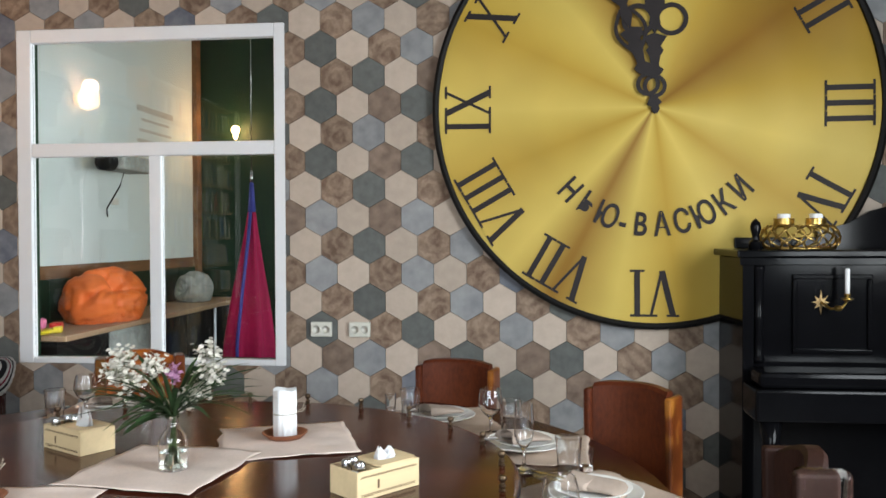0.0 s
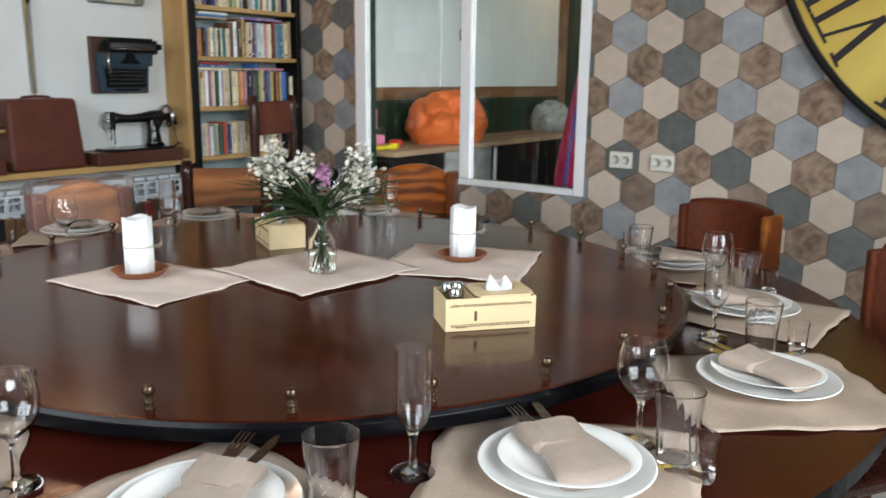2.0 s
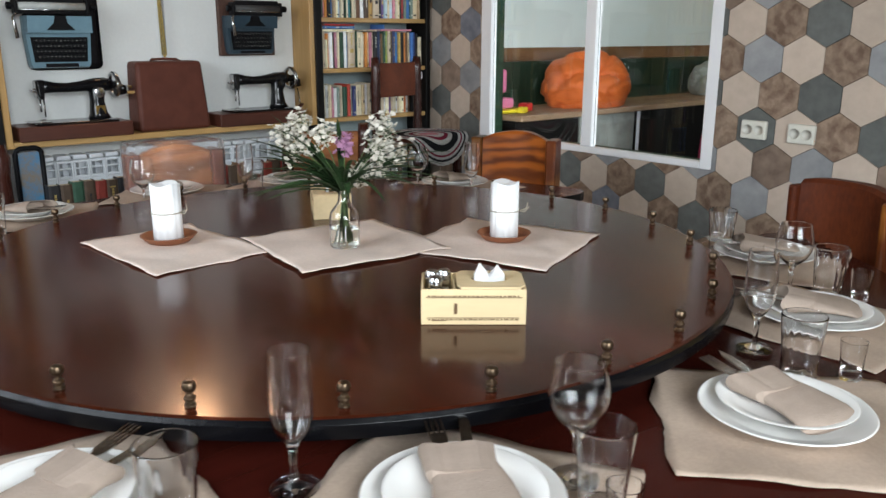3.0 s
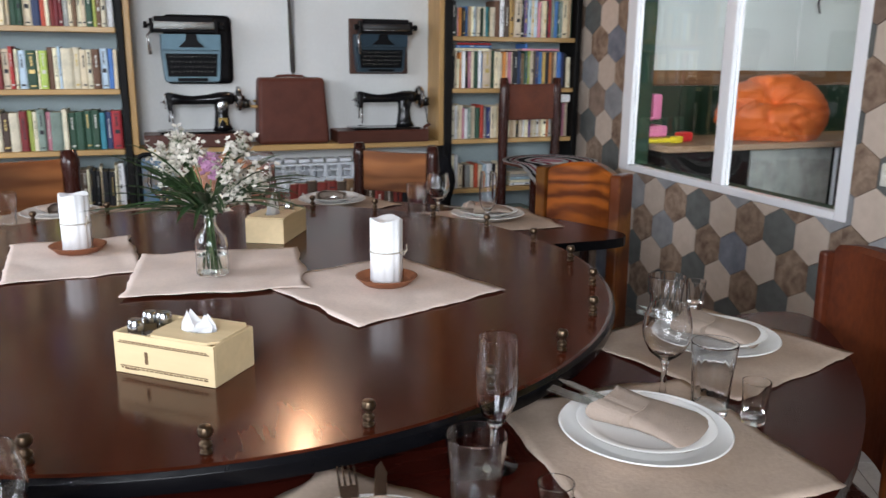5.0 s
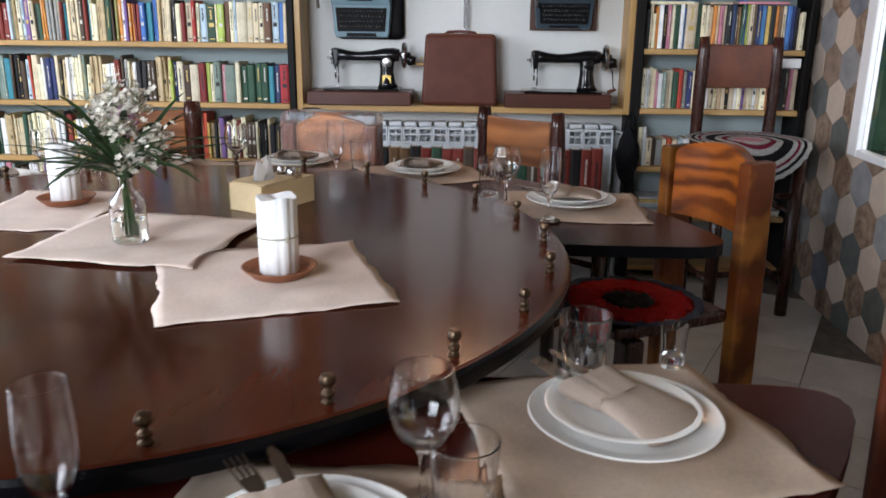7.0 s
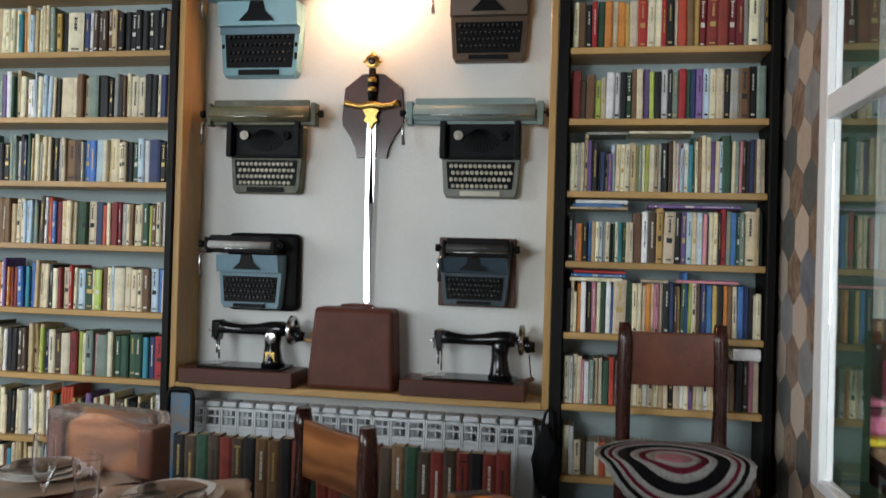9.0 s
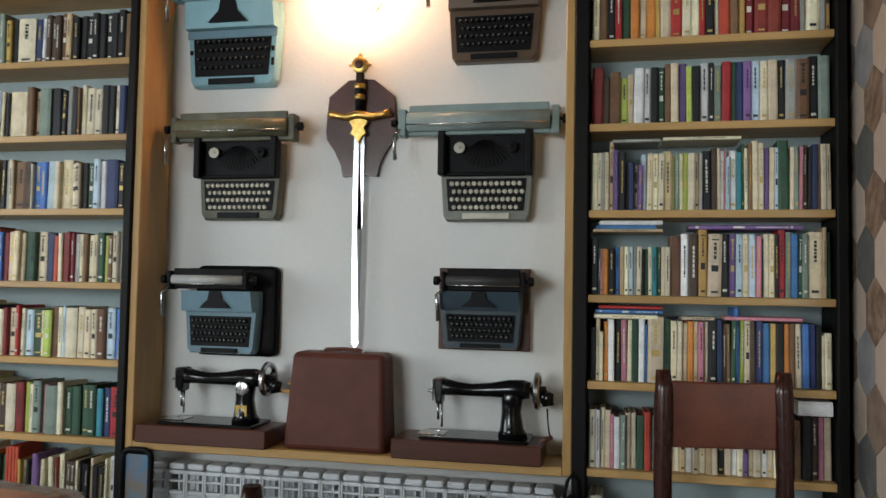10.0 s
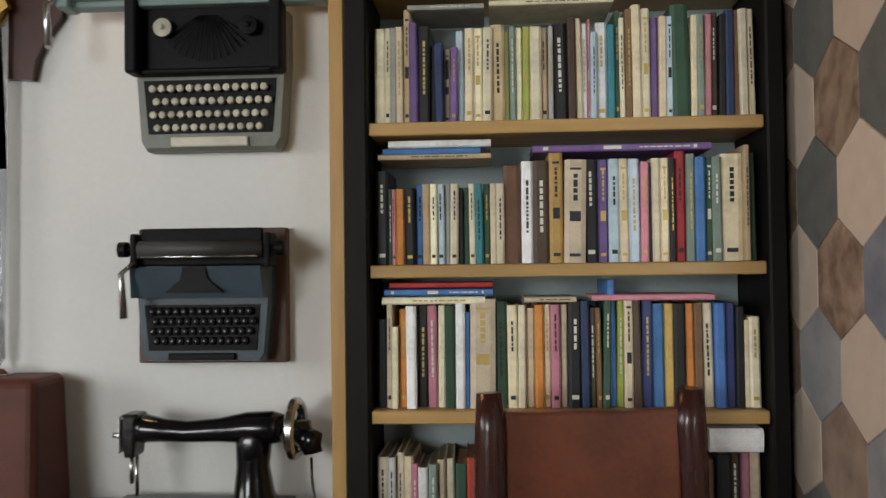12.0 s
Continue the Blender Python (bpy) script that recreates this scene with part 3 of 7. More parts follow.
def clock_hand(length, turn, k):
    bm = B()
    z = 0.0

    def ring(cx, cy, r, w):
        lathe(bm, [(r - w / 2, -0.0015), (r + w / 2, -0.0015), (r + w / 2, 0.0015), (r - w / 2, 0.0015), (r - w / 2, -0.0015)], 28, Matrix.Translation((cx, cy, z)), close=False, smooth=False)

    def leaf(pts):
        lift = 0.0004 + 0.0009 * pts[0][1]
        slab(bm, [(x, y) for x, y in pts] + [(-x, y) for x, y in reversed(pts) if x > 0], -0.0015, 0.0015 + lift)

    leaf([(0, -0.04), (0.02, -0.02), (0.018, 0.0), (0.035, 0.02), (0.012, 0.05), (0.0, 0.055)])
    ring(0, 0.105 * k, 0.05, 0.02)
    leaf([(0.0, 0.15 * k), (0.03, 0.165 * k), (0.045, 0.19 * k), (0.02, 0.21 * k), (0.028, 0.26 * k), (0.045, 0.29 * k), (0.03, 0.31 * k), (0.06, 0.36 * k), (0.0, 0.38 * k)])
    for s in (-1, 1):
        if k < 1:
            ring(s * 0.083, 0.44, 0.072, 0.024)
        else:
            for q in range(9):
                u, v_ = q / 9, (q + 1) / 9
                xa, xb = 0.02 + 0.055 * math.sin(math.pi * u), 0.02 + 0.055 * math.sin(math.pi * v_)
                stroke(bm, s * xa, 0.3 + 0.22 * u, s * xb, 0.3 + 0.22 * v_, 0.018)
    leaf([(0.0, 0.37 * k), (0.03, 0.43 * k), (0.018, 0.48 * k), (0.05, 0.52 * k), (0.05, 0.56 * k), (0.015, 0.62 * k), (0.012, 0.72 * k), (0.03, 0.75 * k), (0.008, 0.79 * k), (0.0, length)])
    for v in bm.verts:
        v.co.z += 0.048 + 0.004 * (k > 1)
    bmesh.ops.recalc_face_normals(bm, faces=bm.faces)
    bmesh.ops.transform(bm, matrix=Matrix.Rotation(radians(turn), 4, "Z"), verts=bm.verts)
    part("clock_hand", bm, M_clock_ink, clock, "ornate black clock hand")


clock_hand(0.78, 0, 0.98)
clock_hand(1.0, 17, 1.12)

# double sockets
M_socket = mat("ivory_plastic", (0.68, 0.66, 0.58), 0.35, var=0.05)
for sx in (-0.845, -0.635):
    ob = empty("wall_socket", Matrix(((1, 0, 0, sx), (0, 0, -1, YN - 0.0135), (0, 1, 0, 0.943), (0, 0, 0, 1))), "ivory double power socket on the tiled wall", "socket", "wall sockets")
    bm = B()
    box(bm, -0.058, 0.058, -0.04, 0.04, 0, 0.022, 0.006, 2)
    part("socket_plate", bm, M_socket, ob)
    for s in (-1, 1):
        bm = B()
        lathe(bm, [(0.0, 0.0185), (0.018, 0.0185), (0.021, 0.0225), (0.023, 0.0235), (0.024, 0.0222)], 20, Matrix.Translation((s * 0.026, 0, 0.0008)))
        cup = part("socket_cup", bm, M_socket, ob)
        # dark discs give the shade inside the two pin holes
        for q in (-1, 1):
            bm = B()
            lathe(bm, [(0.0035, 0), (0.0035, 0.0014)], 8, Matrix.Translation((s * 0.026 + q * 0.0085, 0, 0.0194)))
            part("pin_hole_shade", bm, M_ink, cup)

# windows of the walls behind the walk
for (nm, m, lab) in (("window_2", Matrix.Translation((-0.75, YS - 0.06, 0)) @ Matrix.Diagonal((1.5625, 1, 1, 1)), "white window with daylight"), ("window_3", pose(XE + 0.06, 1.2, 0, 0, 0, 90) @ Matrix.Diagonal((1.25, 1, 1, 1)), "white window with daylight")):
    ob = empty(nm, m, lab, "window", kind="structure")
    for a, b, c, d in ((-0.8, -0.74, 1.1, 2.7), (0.74, 0.8, 1.1, 2.7), (-0.7395, 0.7395, 2.64, 2.7), (-0.7395, 0.7395, 1.1, 1.16), (-0.03, 0.03, 1.1605, 2.6395)):
        bm = B()
        box(bm, a, b, -0.035, 0.035, c, d, 0.004)
        part("window_frame", bm, M_white, ob)

# ---- the niche with typewriters ----
NY0, NY1, NZ0 = 2.17, 3.778, 0.852
ob = empty("niche_frame", Matrix.Translation((-3.12, 2.975, 0)), "varnished pine box frame round the white wall", "frame")
for nm, b_ in (("side_board", (-0.095, 0.095, NY0 - 2.975, NY0 + 0.03 - 2.975, NZ0 - 0.015, 2.93)), ("side_board", (-0.095, 0.095, NY1 - 0.03 - 2.975, NY1 - 2.975, NZ0 - 0.015, 2.93)),
               ("bottom_board", (-0.097, 0.097, NY0 + 0.0305 - 2.975, NY1 - 0.0305 - 2.975, NZ0 - 0.016, NZ0 + 0.014))):
    bm = B()
    box(bm, *b_, 0.003)
    part(nm, bm, M_pine_v if nm == "side_board" else M_pine, ob)

M_tw_black = mat("black_enamel", (0.004, 0.004, 0.005), 0.5, var=0.3, scale=20, coat=0.0, spec=0.14)
M_tw_dark = mat("dark_bakelite", (0.008, 0.007, 0.008), 0.6, var=0.4, scale=30, spec=0.14)
M_key = mat("key_cap_black", (0.006, 0.006, 0.008), 0.5, var=0.2, spec=0.14)
M_key_mark = mat("dull_key_mark", (0.4, 0.39, 0.35), 0.6, var=0.2)
M_key_pale = mat("key_cap_pale", (0.55, 0.52, 0.42), 0.4, var=0.2, rnd=0.2)
M_chrome = mat("worn_chrome", (0.6, 0.6, 0.6), 0.22, metal=1.0, var=0.2, scale=30, bump=0.03)
M_rubber = mat("platen_rubber", (0.05, 0.05, 0.05), 0.5, var=0.2)
TW = {"blue": mat("pale_blue_enamel", (0.24, 0.45, 0.52), 0.38, var=0.1, scale=12), "slate": mat("slate_blue_enamel", (0.028, 0.052, 0.072), 0.38, var=0.15, scale=12),
      "steel": mat("grey_blue_enamel", (0.16, 0.27, 0.33), 0.38, var=0.12, scale=12), "brown": mat("brown_enamel", (0.1, 0.065, 0.04), 0.35, var=0.15, scale=12),
      "grey": mat("grey_green_enamel", (0.2, 0.21, 0.18), 0.45, var=0.2, scale=14), "olive": mat("dirty_olive_metal", (0.13, 0.13, 0.09), 0.45, var=0.35, scale=18),
      "black": M_tw_black, "green": mat("grey_green_paint", (0.22, 0.3, 0.29), 0.4, var=0.15, scale=14)}
M_case_brown = mat("brown_case_board", (0.09, 0.045, 0.032), 0.5, var=0.2, scale=25)
bm = B()
lathe(bm, [(0.0075, 0), (0.0078, 0.004), (0.0065, 0.007), (0.003, 0.008)], 10)
KEY = part("key", bm, M_key)
bm = B()
lathe(bm, [(0.0075, 0), (0.0078, 0.004), (0.0065, 0.007), (0.003, 0.008)], 10)
KEY_PALE = part("key", bm, M_key_pale)
bm = B()
box(bm, -0.0011, 0.0011, -0.0018, 0.0018, 0, 0.0006)
GLYPH = part("key_mark", bm, M_key_mark)
SPARE = [KEY, KEY_PALE, GLYPH]


def typewriter(y, z, w, h, label, body, cover, carriage_w, carriage_mat, backing=None, pale=False, shift=0.0, open_top=False, lever=-1, platen=None, case_shift=0.0):
    """A typewriter hung flat on the wall: x along the wall, y up it, z out of it; keyboard below, carriage above."""
    m = Matrix(((0, 0, 1, XW + 0.002), (1, 0, 0, y), (0, 1, 0, z), (0, 0, 0, 1)))
    tw = empty("typewriter", m, label, "typewriter", "typewriters on the wall")
    o = 0.0
    if backing:
        bm = B()
        box(bm, -w * 0.56 + case_shift, w * 0.58 + case_shift, -h * 0.53, h * 0.56, 0, 0.03, 0.028 if backing == "round" else 0.004, 3)
        part("case_base", bm, M_tw_dark if backing == "round" else M_case_brown, tw, "dark carrying case base")
        o = 0.03
    hw, hh = w / 2, h / 2
    # lower body, lofted from a chamfered plan so that the front corners draw in
    bm = B()
    secs = [(1.0, o), (1.0, o + 0.035), (0.97, o + 0.05)]
    plan = [(-hw * 0.86, -hh), (hw * 0.86, -hh), (hw * 0.93, -hh * 0.9), (hw, -hh * 0.05), (hw, hh * 0.5), (-hw, hh * 0.5), (-hw, -hh * 0.05), (-hw * 0.93, -hh * 0.9)]
    rings = [[bm.verts.new((px * s, py * s, pz)) for px, py in plan] for s, pz in secs]
    bm.faces.new(rings[0][::-1]), bm.faces.new(rings[-1])
    for ra, rb in zip(rings, rings[1:]):
        for i in range(len(plan)):
            bm.faces.new((ra[i], ra[(i + 1) % 8], rb[(i + 1) % 8], rb[i]))
    part("body", bm, TW[body], tw)
    # raised hood with the type basket opening
    bm = B()
    if open_top:
        box(bm, -hw * 1.0, -hw * 0.84, -hh * 0.2, hh * 0.6, o + 0.051, o + 0.1, 0.006, 2)
        box(bm, hw * 0.84, hw * 1.0, -hh * 0.2, hh * 0.6, o + 0.051, o + 0.1, 0.006, 2)
        box(bm, -hw * 0.838, hw * 0.838, -hh * 0.2, -hh * 0.14, o + 0.051, o + 0.08, 0.004, 2)
        part("hood", bm, TW[cover], tw)
        bm = B()
        box(bm, -hw * 0.835, hw * 0.835, -hh * 0.138, hh * 0.6, o + 0.051, o + 0.06)
        part("type_basket", bm, M_tw_black, tw, "dark open type basket")
        bm = B()
        for k in range(15):
            a = radians(-62 + k * 124 / 14)
            tube(bm, [(0.02 * math.sin(a), hh * 0.44, o + 0.065), (hw * 0.62 * math.sin(a), hh * 0.44 - hh * 0.5 * math.cos(a), o + 0.07)], 0.0014, 4)
        part("type_bar", bm, M_tw_dark, tw)["kind"] = "stuff"
        for s in (-1, 1):
            bm = B()
            lathe(bm, [(0.02, 0), (0.02, 0.006), (0.006, 0.008), (0.005, 0.012)], 16, Matrix.Translation((s * hw * 0.55, hh * 0.3, o + 0.075)))
            part("ribbon_spool", bm, M_key_pale if s < 0 else M_tw_dark, tw)
    else:
        vs = slab(bm, [(-hw, hh * 0.02), (hw, hh * 0.02), (hw * 0.98, hh * 0.5), (-hw * 0.98, hh * 0.5)], o + 0.051, o + 0.085)
        for v in vs:
            if v.co.z > o + 0.08:
                v.co.x *= 0.97
                v.co.z += 0.012 * (v.co.y > hh * 0.3)
        part("hood", bm, TW[cover], tw)
        bm = B()
        f = o + 0.0865
        slab(bm, [(-hw * 0.42, hh * 0.1), (hw * 0.42, hh * 0.1), (hw * 0.2, hh * 0.3), (hw * 0.16, hh * 0.5), (-hw * 0.16, hh * 0.5), (-hw * 0.2, hh * 0.3)], f, f + 0.014)
        part("type_basket", bm, M_tw_black, tw, "dark type basket opening")
    # keyboard
    ktop, kstep = (0.34, 0.14) if open_top else (0.2, 0.155)
    bm = B()
    slab(bm, [(-hw * 0.8, -hh * 0.82), (hw * 0.8, -hh * 0.82), (hw * 0.86, -hh * (ktop - 0.1)), (-hw * 0.86, -hh * (ktop - 0.1))], o + 0.05, o + 0.0535)
    part("keyboard_well", bm, M_tw_black, tw, "black keyboard well")
    pitch = hw * 1.56 / 13
    for r in range(4):
        for k in range(13 - (r == 3)):
            kx, ky = (k - 6) * pitch + (r % 2) * pitch * 0.4, -hh * (ktop + kstep * r)
            key = again("key", KEY_PALE if pale else KEY, Matrix.Translation((kx, ky, o + 0.054 + 0.002 * (3 - r))) @ Matrix.Scale(1.1, 4), tw)
            if not pale:
                again("key_mark", GLYPH, Matrix.Translation((0, 0, 0.0082)), key)
    bm = B()
    box(bm, -hw * 0.5, hw * 0.5, -hh * 0.97, -hh * 0.86, o + 0.0505, o + 0.06, 0.003, 2)
    part("space_bar", bm, M_key_pale if pale and body != "olive" else M_key, tw)
    # carriage
    c = carriage_w / 2
    cy, cz = hh * 0.74, o + 0.075
    k = 1.4 if open_top or carriage_w > 0.5 else 1.0
    bm = B()
    box(bm, shift - c * 0.96, shift + c * 0.96, cy - 0.03 * k, cy + 0.012 * k, cz - 0.025, cz + 0.012, 0.004, 2)
    box(bm, shift - c, shift - c * 0.9, cy - 0.034 * k, cy + 0.036 * k, cz - 0.02, cz + 0.035, 0.005, 2)
    box(bm, shift + c * 0.9, shift + c, cy - 0.034 * k, cy + 0.036 * k, cz - 0.02, cz + 0.035, 0.005, 2)
    part("carriage", bm, carriage_mat, tw)
    bm = B()
    lathe(bm, [(0.017 * k * k, -c * 0.88), (0.017 * k * k, c * 0.88)], 24, Matrix.Translation((shift, cy + 0.004, cz + 0.024)) @ pose(0, 0, 0, 0, 90, 0))
    part("platen", bm, platen or M_rubber, tw, "rubber platen roller")
    bm = B()
    box(bm, shift - c * 0.87, shift + c * 0.87, cy + 0.018 * k, cy + 0.046 * k, cz + 0.012, cz + 0.024, 0.003)
    part("paper_rest", bm, carriage_mat, tw)
    bm = B()
    tube(bm, [(shift - c * 0.85, cy - 0.012 * k, cz + 0.044 * k * k), (shift + c * 0.85, cy - 0.012 * k, cz + 0.044 * k * k)], 0.0025, 6)
    part("paper_bail", bm, M_chrome, tw, "chrome paper bail")
    for s in (-1, 1):
        bm = B()
        lathe(bm, [(0.006, 0), (0.006, 0.008), (0.016, 0.01), (0.016, 0.026), (0.012, 0.028)], 14, Matrix.Translation((shift + s * c, cy + 0.004, cz + 0.02)) @ pose(0, 0, 0, 0, 90 * s, 0))
        part("platen_knob", bm, M_tw_black, tw)
    bm = B()
    tube(bm, [(shift + lever * (c - 0.01), cy - 0.02, cz + 0.03), (shift + lever * (c + 0.012), cy - 0.045, cz + 0.045), (shift + lever * (c + 0.004), cy - 0.135, cz + 0.05)], [0.005, 0.006, 0.008], 8)
    part("return_lever", bm, M_chrome, tw, "chrome carriage return lever")
    return tw


M_platen_pale = mat("pale_grey_platen", (0.42, 0.43, 0.41), 0.4, var=0.15, scale=20)
M_platen_olive = mat("khaki_platen_cover", (0.17, 0.165, 0.1), 0.45, var=0.3, scale=16)
M_platen_green = mat("grey_green_platen", (0.27, 0.34, 0.33), 0.35, var=0.15, scale=16)
big = typewriter(2.475, 2.407, 0.375, 0.425, "pale blue typewriter with black keys hung on the wall", "blue", "blue", 0.56, TW["blue"], shift=0.05, platen=M_platen_pale)
bm = B()
box(bm, -0.186, 0.186, -0.028, 0.003, 0.0505, 0.0555, 0.002)
part("trim_band", bm, TW["steel"], big, "grey-blue trim band above the keyboard")
for kx, ky, kh in ((-0.168, -0.08, 0.018), (0.168, -0.075, 0.02), (0.168, -0.125, 0.03)):
    bm = B()
    box(bm, kx - 0.006, kx + 0.006, ky - kh / 2, ky + kh / 2, 0.0505, 0.057, 0.002)
    part("side_key", bm, M_key, big)
typewriter(3.483, 2.43, 0.33, 0.36, "brown portable typewriter hung on the wall", "brown", "brown", 0.44, M_tw_dark)
typewriter(2.52, 1.875, 0.335, 0.385, "old grey-brown typewriter with pale keys and a wide carriage", "olive", "black", 0.5, TW["olive"], pale=True, shift=-0.01, open_top=True, platen=M_platen_olive)
typewriter(3.463, 1.875, 0.335, 0.395, "grey office typewriter with a very long green-grey carriage", "grey", "black", 0.57, TW["green"], pale=True, shift=-0.025, open_top=True, platen=M_platen_green)
typewriter(2.475, 1.335, 0.29, 0.31, "small grey-blue portable typewriter in its dark case", "steel", "steel", 0.32, M_tw_dark, backing="round", shift=-0.03, platen=M_platen_pale, case_shift=0.035)
typewriter(3.455, 1.362, 0.285, 0.265, "slate blue portable typewriter in a brown case", "slate", "slate", 0.29, M_tw_dark, backing="square", shift=0.015)

# sword on its plaque
M_plaque = mat("mahogany_plaque", (0.07, 0.022, 0.016), 0.35, var=0.3, scale=8, stretch=(1, 1, 0.2), coat=0.3)
M_gold = mat("gilt_brass", (0.6, 0.4, 0.12), 0.3, metal=1.0, var=0.3, scale=40)
M_blade = mat("polished_steel", (0.75, 0.76, 0.78), 0.14, metal=1.0, var=0.06, scale=10, bump=0.01)
SWX = XW + 0.002
sw_m = Matrix(((0, 0, 1, SWX), (1, 0, 0, 2.985), (0, 1, 0, 0), (0, 0, 0, 1)))
ob = empty("sword", sw_m, "long sword with a gilt hilt on a dark wooden plaque", "sword")
bm = B()
half = [(0.0, 2.21), (0.05, 2.205), (0.125, 2.145), (0.135, 2.02), (0.132, 1.985), (0.1, 1.94), (0.075, 1.89), (0.066, 1.845), (0.0, 1.85)]
slab(bm, [(a, b) for a, b in half[::-1]] + [(-a, b) for a, b in half[1:-1]], 0, 0.02)
bmesh.ops.recalc_face_normals(bm, faces=bm.faces)
part("plaque", bm, M_plaque, ob, "dark shield-shaped wooden plaque")
bm = B()
slab(bm, [(0, 1.215), (0.014, 1.235), (0.021, 2.06), (-0.021, 2.06), (-0.014, 1.235)], 0.032, 0.035)
for v in bm.verts:
    if abs(v.co.x) > 0.01:
        v.co.z = 0.0335
part("blade", bm, M_blade, ob, "bright polished steel blade")
bm = B()
tube(bm, [(-0.118, 2.078, 0.04), (-0.09, 2.07, 0.04), (-0.05, 2.062, 0.042), (0, 2.07, 0.044), (0.05, 2.062, 0.042), (0.09, 2.07, 0.04), (0.118, 2.078, 0.04)], [0.016, 0.011, 0.013, 0.018, 0.013, 0.011, 0.016], 10)
slab(bm, [(0, 1.965), (0.014, 1.99), (0.03, 2.0), (0.02, 2.02), (0.035, 2.045), (0, 2.06), (-0.035, 2.045), (-0.02, 2.02), (-0.03, 2.0), (-0.014, 1.99)], 0.036, 0.05)
part("crossguard", bm, M_gold, ob, "ornate gilt crossguard")
bm = B()
lathe(bm, [(0.014, 0), (0.017, 0.03), (0.019, 0.035), (0.017, 0.04), (0.018, 0.075), (0.02, 0.08), (0.017, 0.085), (0.015, 0.14)], 14, Matrix.Translation((0, 2.085, 0.04)) @ pose(0, 0, 0, -90, 0, 0))
grip = part("grip", bm, M_tw_black, ob, "dark wrapped grip")
for z in (2.125, 2.165):
    bm = B()
    lathe(bm, [(0.0185, 0), (0.021, 0.004), (0.021, 0.016), (0.0185, 0.02)], 14, Matrix.Translation((0, z, 0.04)) @ pose(0, 0, 0, -90, 0, 0))
    part("grip_band", bm, M_gold, grip, "gilt band on the grip")
bm = B()
lathe(bm, [(0.02, -0.014), (0.03, -0.01), (0.032, 0), (0.03, 0.01), (0.02, 0.014)], 18, Matrix.Translation((0, 2.255, 0.042)))
tube(bm, [(0, 2.285, 0.042), (0, 2.3, 0.042)], [0.01, 0.005], 8)
for s in (-1, 1):
    tube(bm, [(s * 0.03, 2.255, 0.042), (s * 0.042, 2.255, 0.042)], [0.008, 0.004], 8)
pm = part("pommel", bm, M_gold, ob, "round gilt pommel")
bm = B()
lathe(bm, [(0.017, 0), (0.016, 0.004), (0.01, 0.007), (0, 0.008)], 16, Matrix.Translation((0, 2.255, 0.0565)))
part("inset_stone", bm, M_plaque, pm, "dark red stone")

# brown carrying case standing in the niche
M_leatherette = mat("brown_leatherette", (0.12, 0.038, 0.025), 0.45, var=0.2, spec=0.18, scale=14, fine=300, bump=0.25)
ob = empty("carrying_case", Matrix.Translation((-3.115, 2.96, NZ0 + 0.0145)) @ Matrix.Diagonal((1, 1.06, 1.07, 1)), "brown leatherette carrying case standing on the niche board", "case")
bm = B()
vs = box(bm, -0.085, 0.075, -0.175, 0.175, 0, 0.315, 0.018, 3)
for v in vs:
    k = v.co.z / 0.315
    v.co.y *= 1 - 0.09 * k
    if v.co.x > 0:
        v.co.x -= 0.035 * k * k
part("case_body", bm, M_leatherette, ob)
bm = B()
tube(bm, [(-0.02, -0.07, 0.314), (-0.02, -0.06, 0.322), (-0.02, 0, 0.325), (-0.02, 0.06, 0.322), (-0.02, 0.07, 0.314)], 0.006, 8)
part("carrying_handle", bm, M_leatherette, ob)
for s in (-1, 1):
    bm = B()
    box(bm, -0.03, -0.01, s * 0.07 - 0.008, s * 0.07 + 0.008, 0.3145, 0.32, 0.002)
    part("handle_mount", bm, M_chrome, ob)
bm = B()
box(bm, -0.02, 0.01, -0.186, -0.172, 0.2, 0.21, 0.003)
part("catch", bm, M_gold, ob, "small brass catch")

M_sew_base = mat("red_brown_base_wood", (0.1, 0.032, 0.02), 0.4, var=0.3, scale=8, stretch=(1, 0.15, 1), coat=0.2)


M_sew_black = mat("glossy_black_enamel", (0.006, 0.006, 0.007), 0.16, var=0.3, scale=20, bump=0.02, spec=0.45)


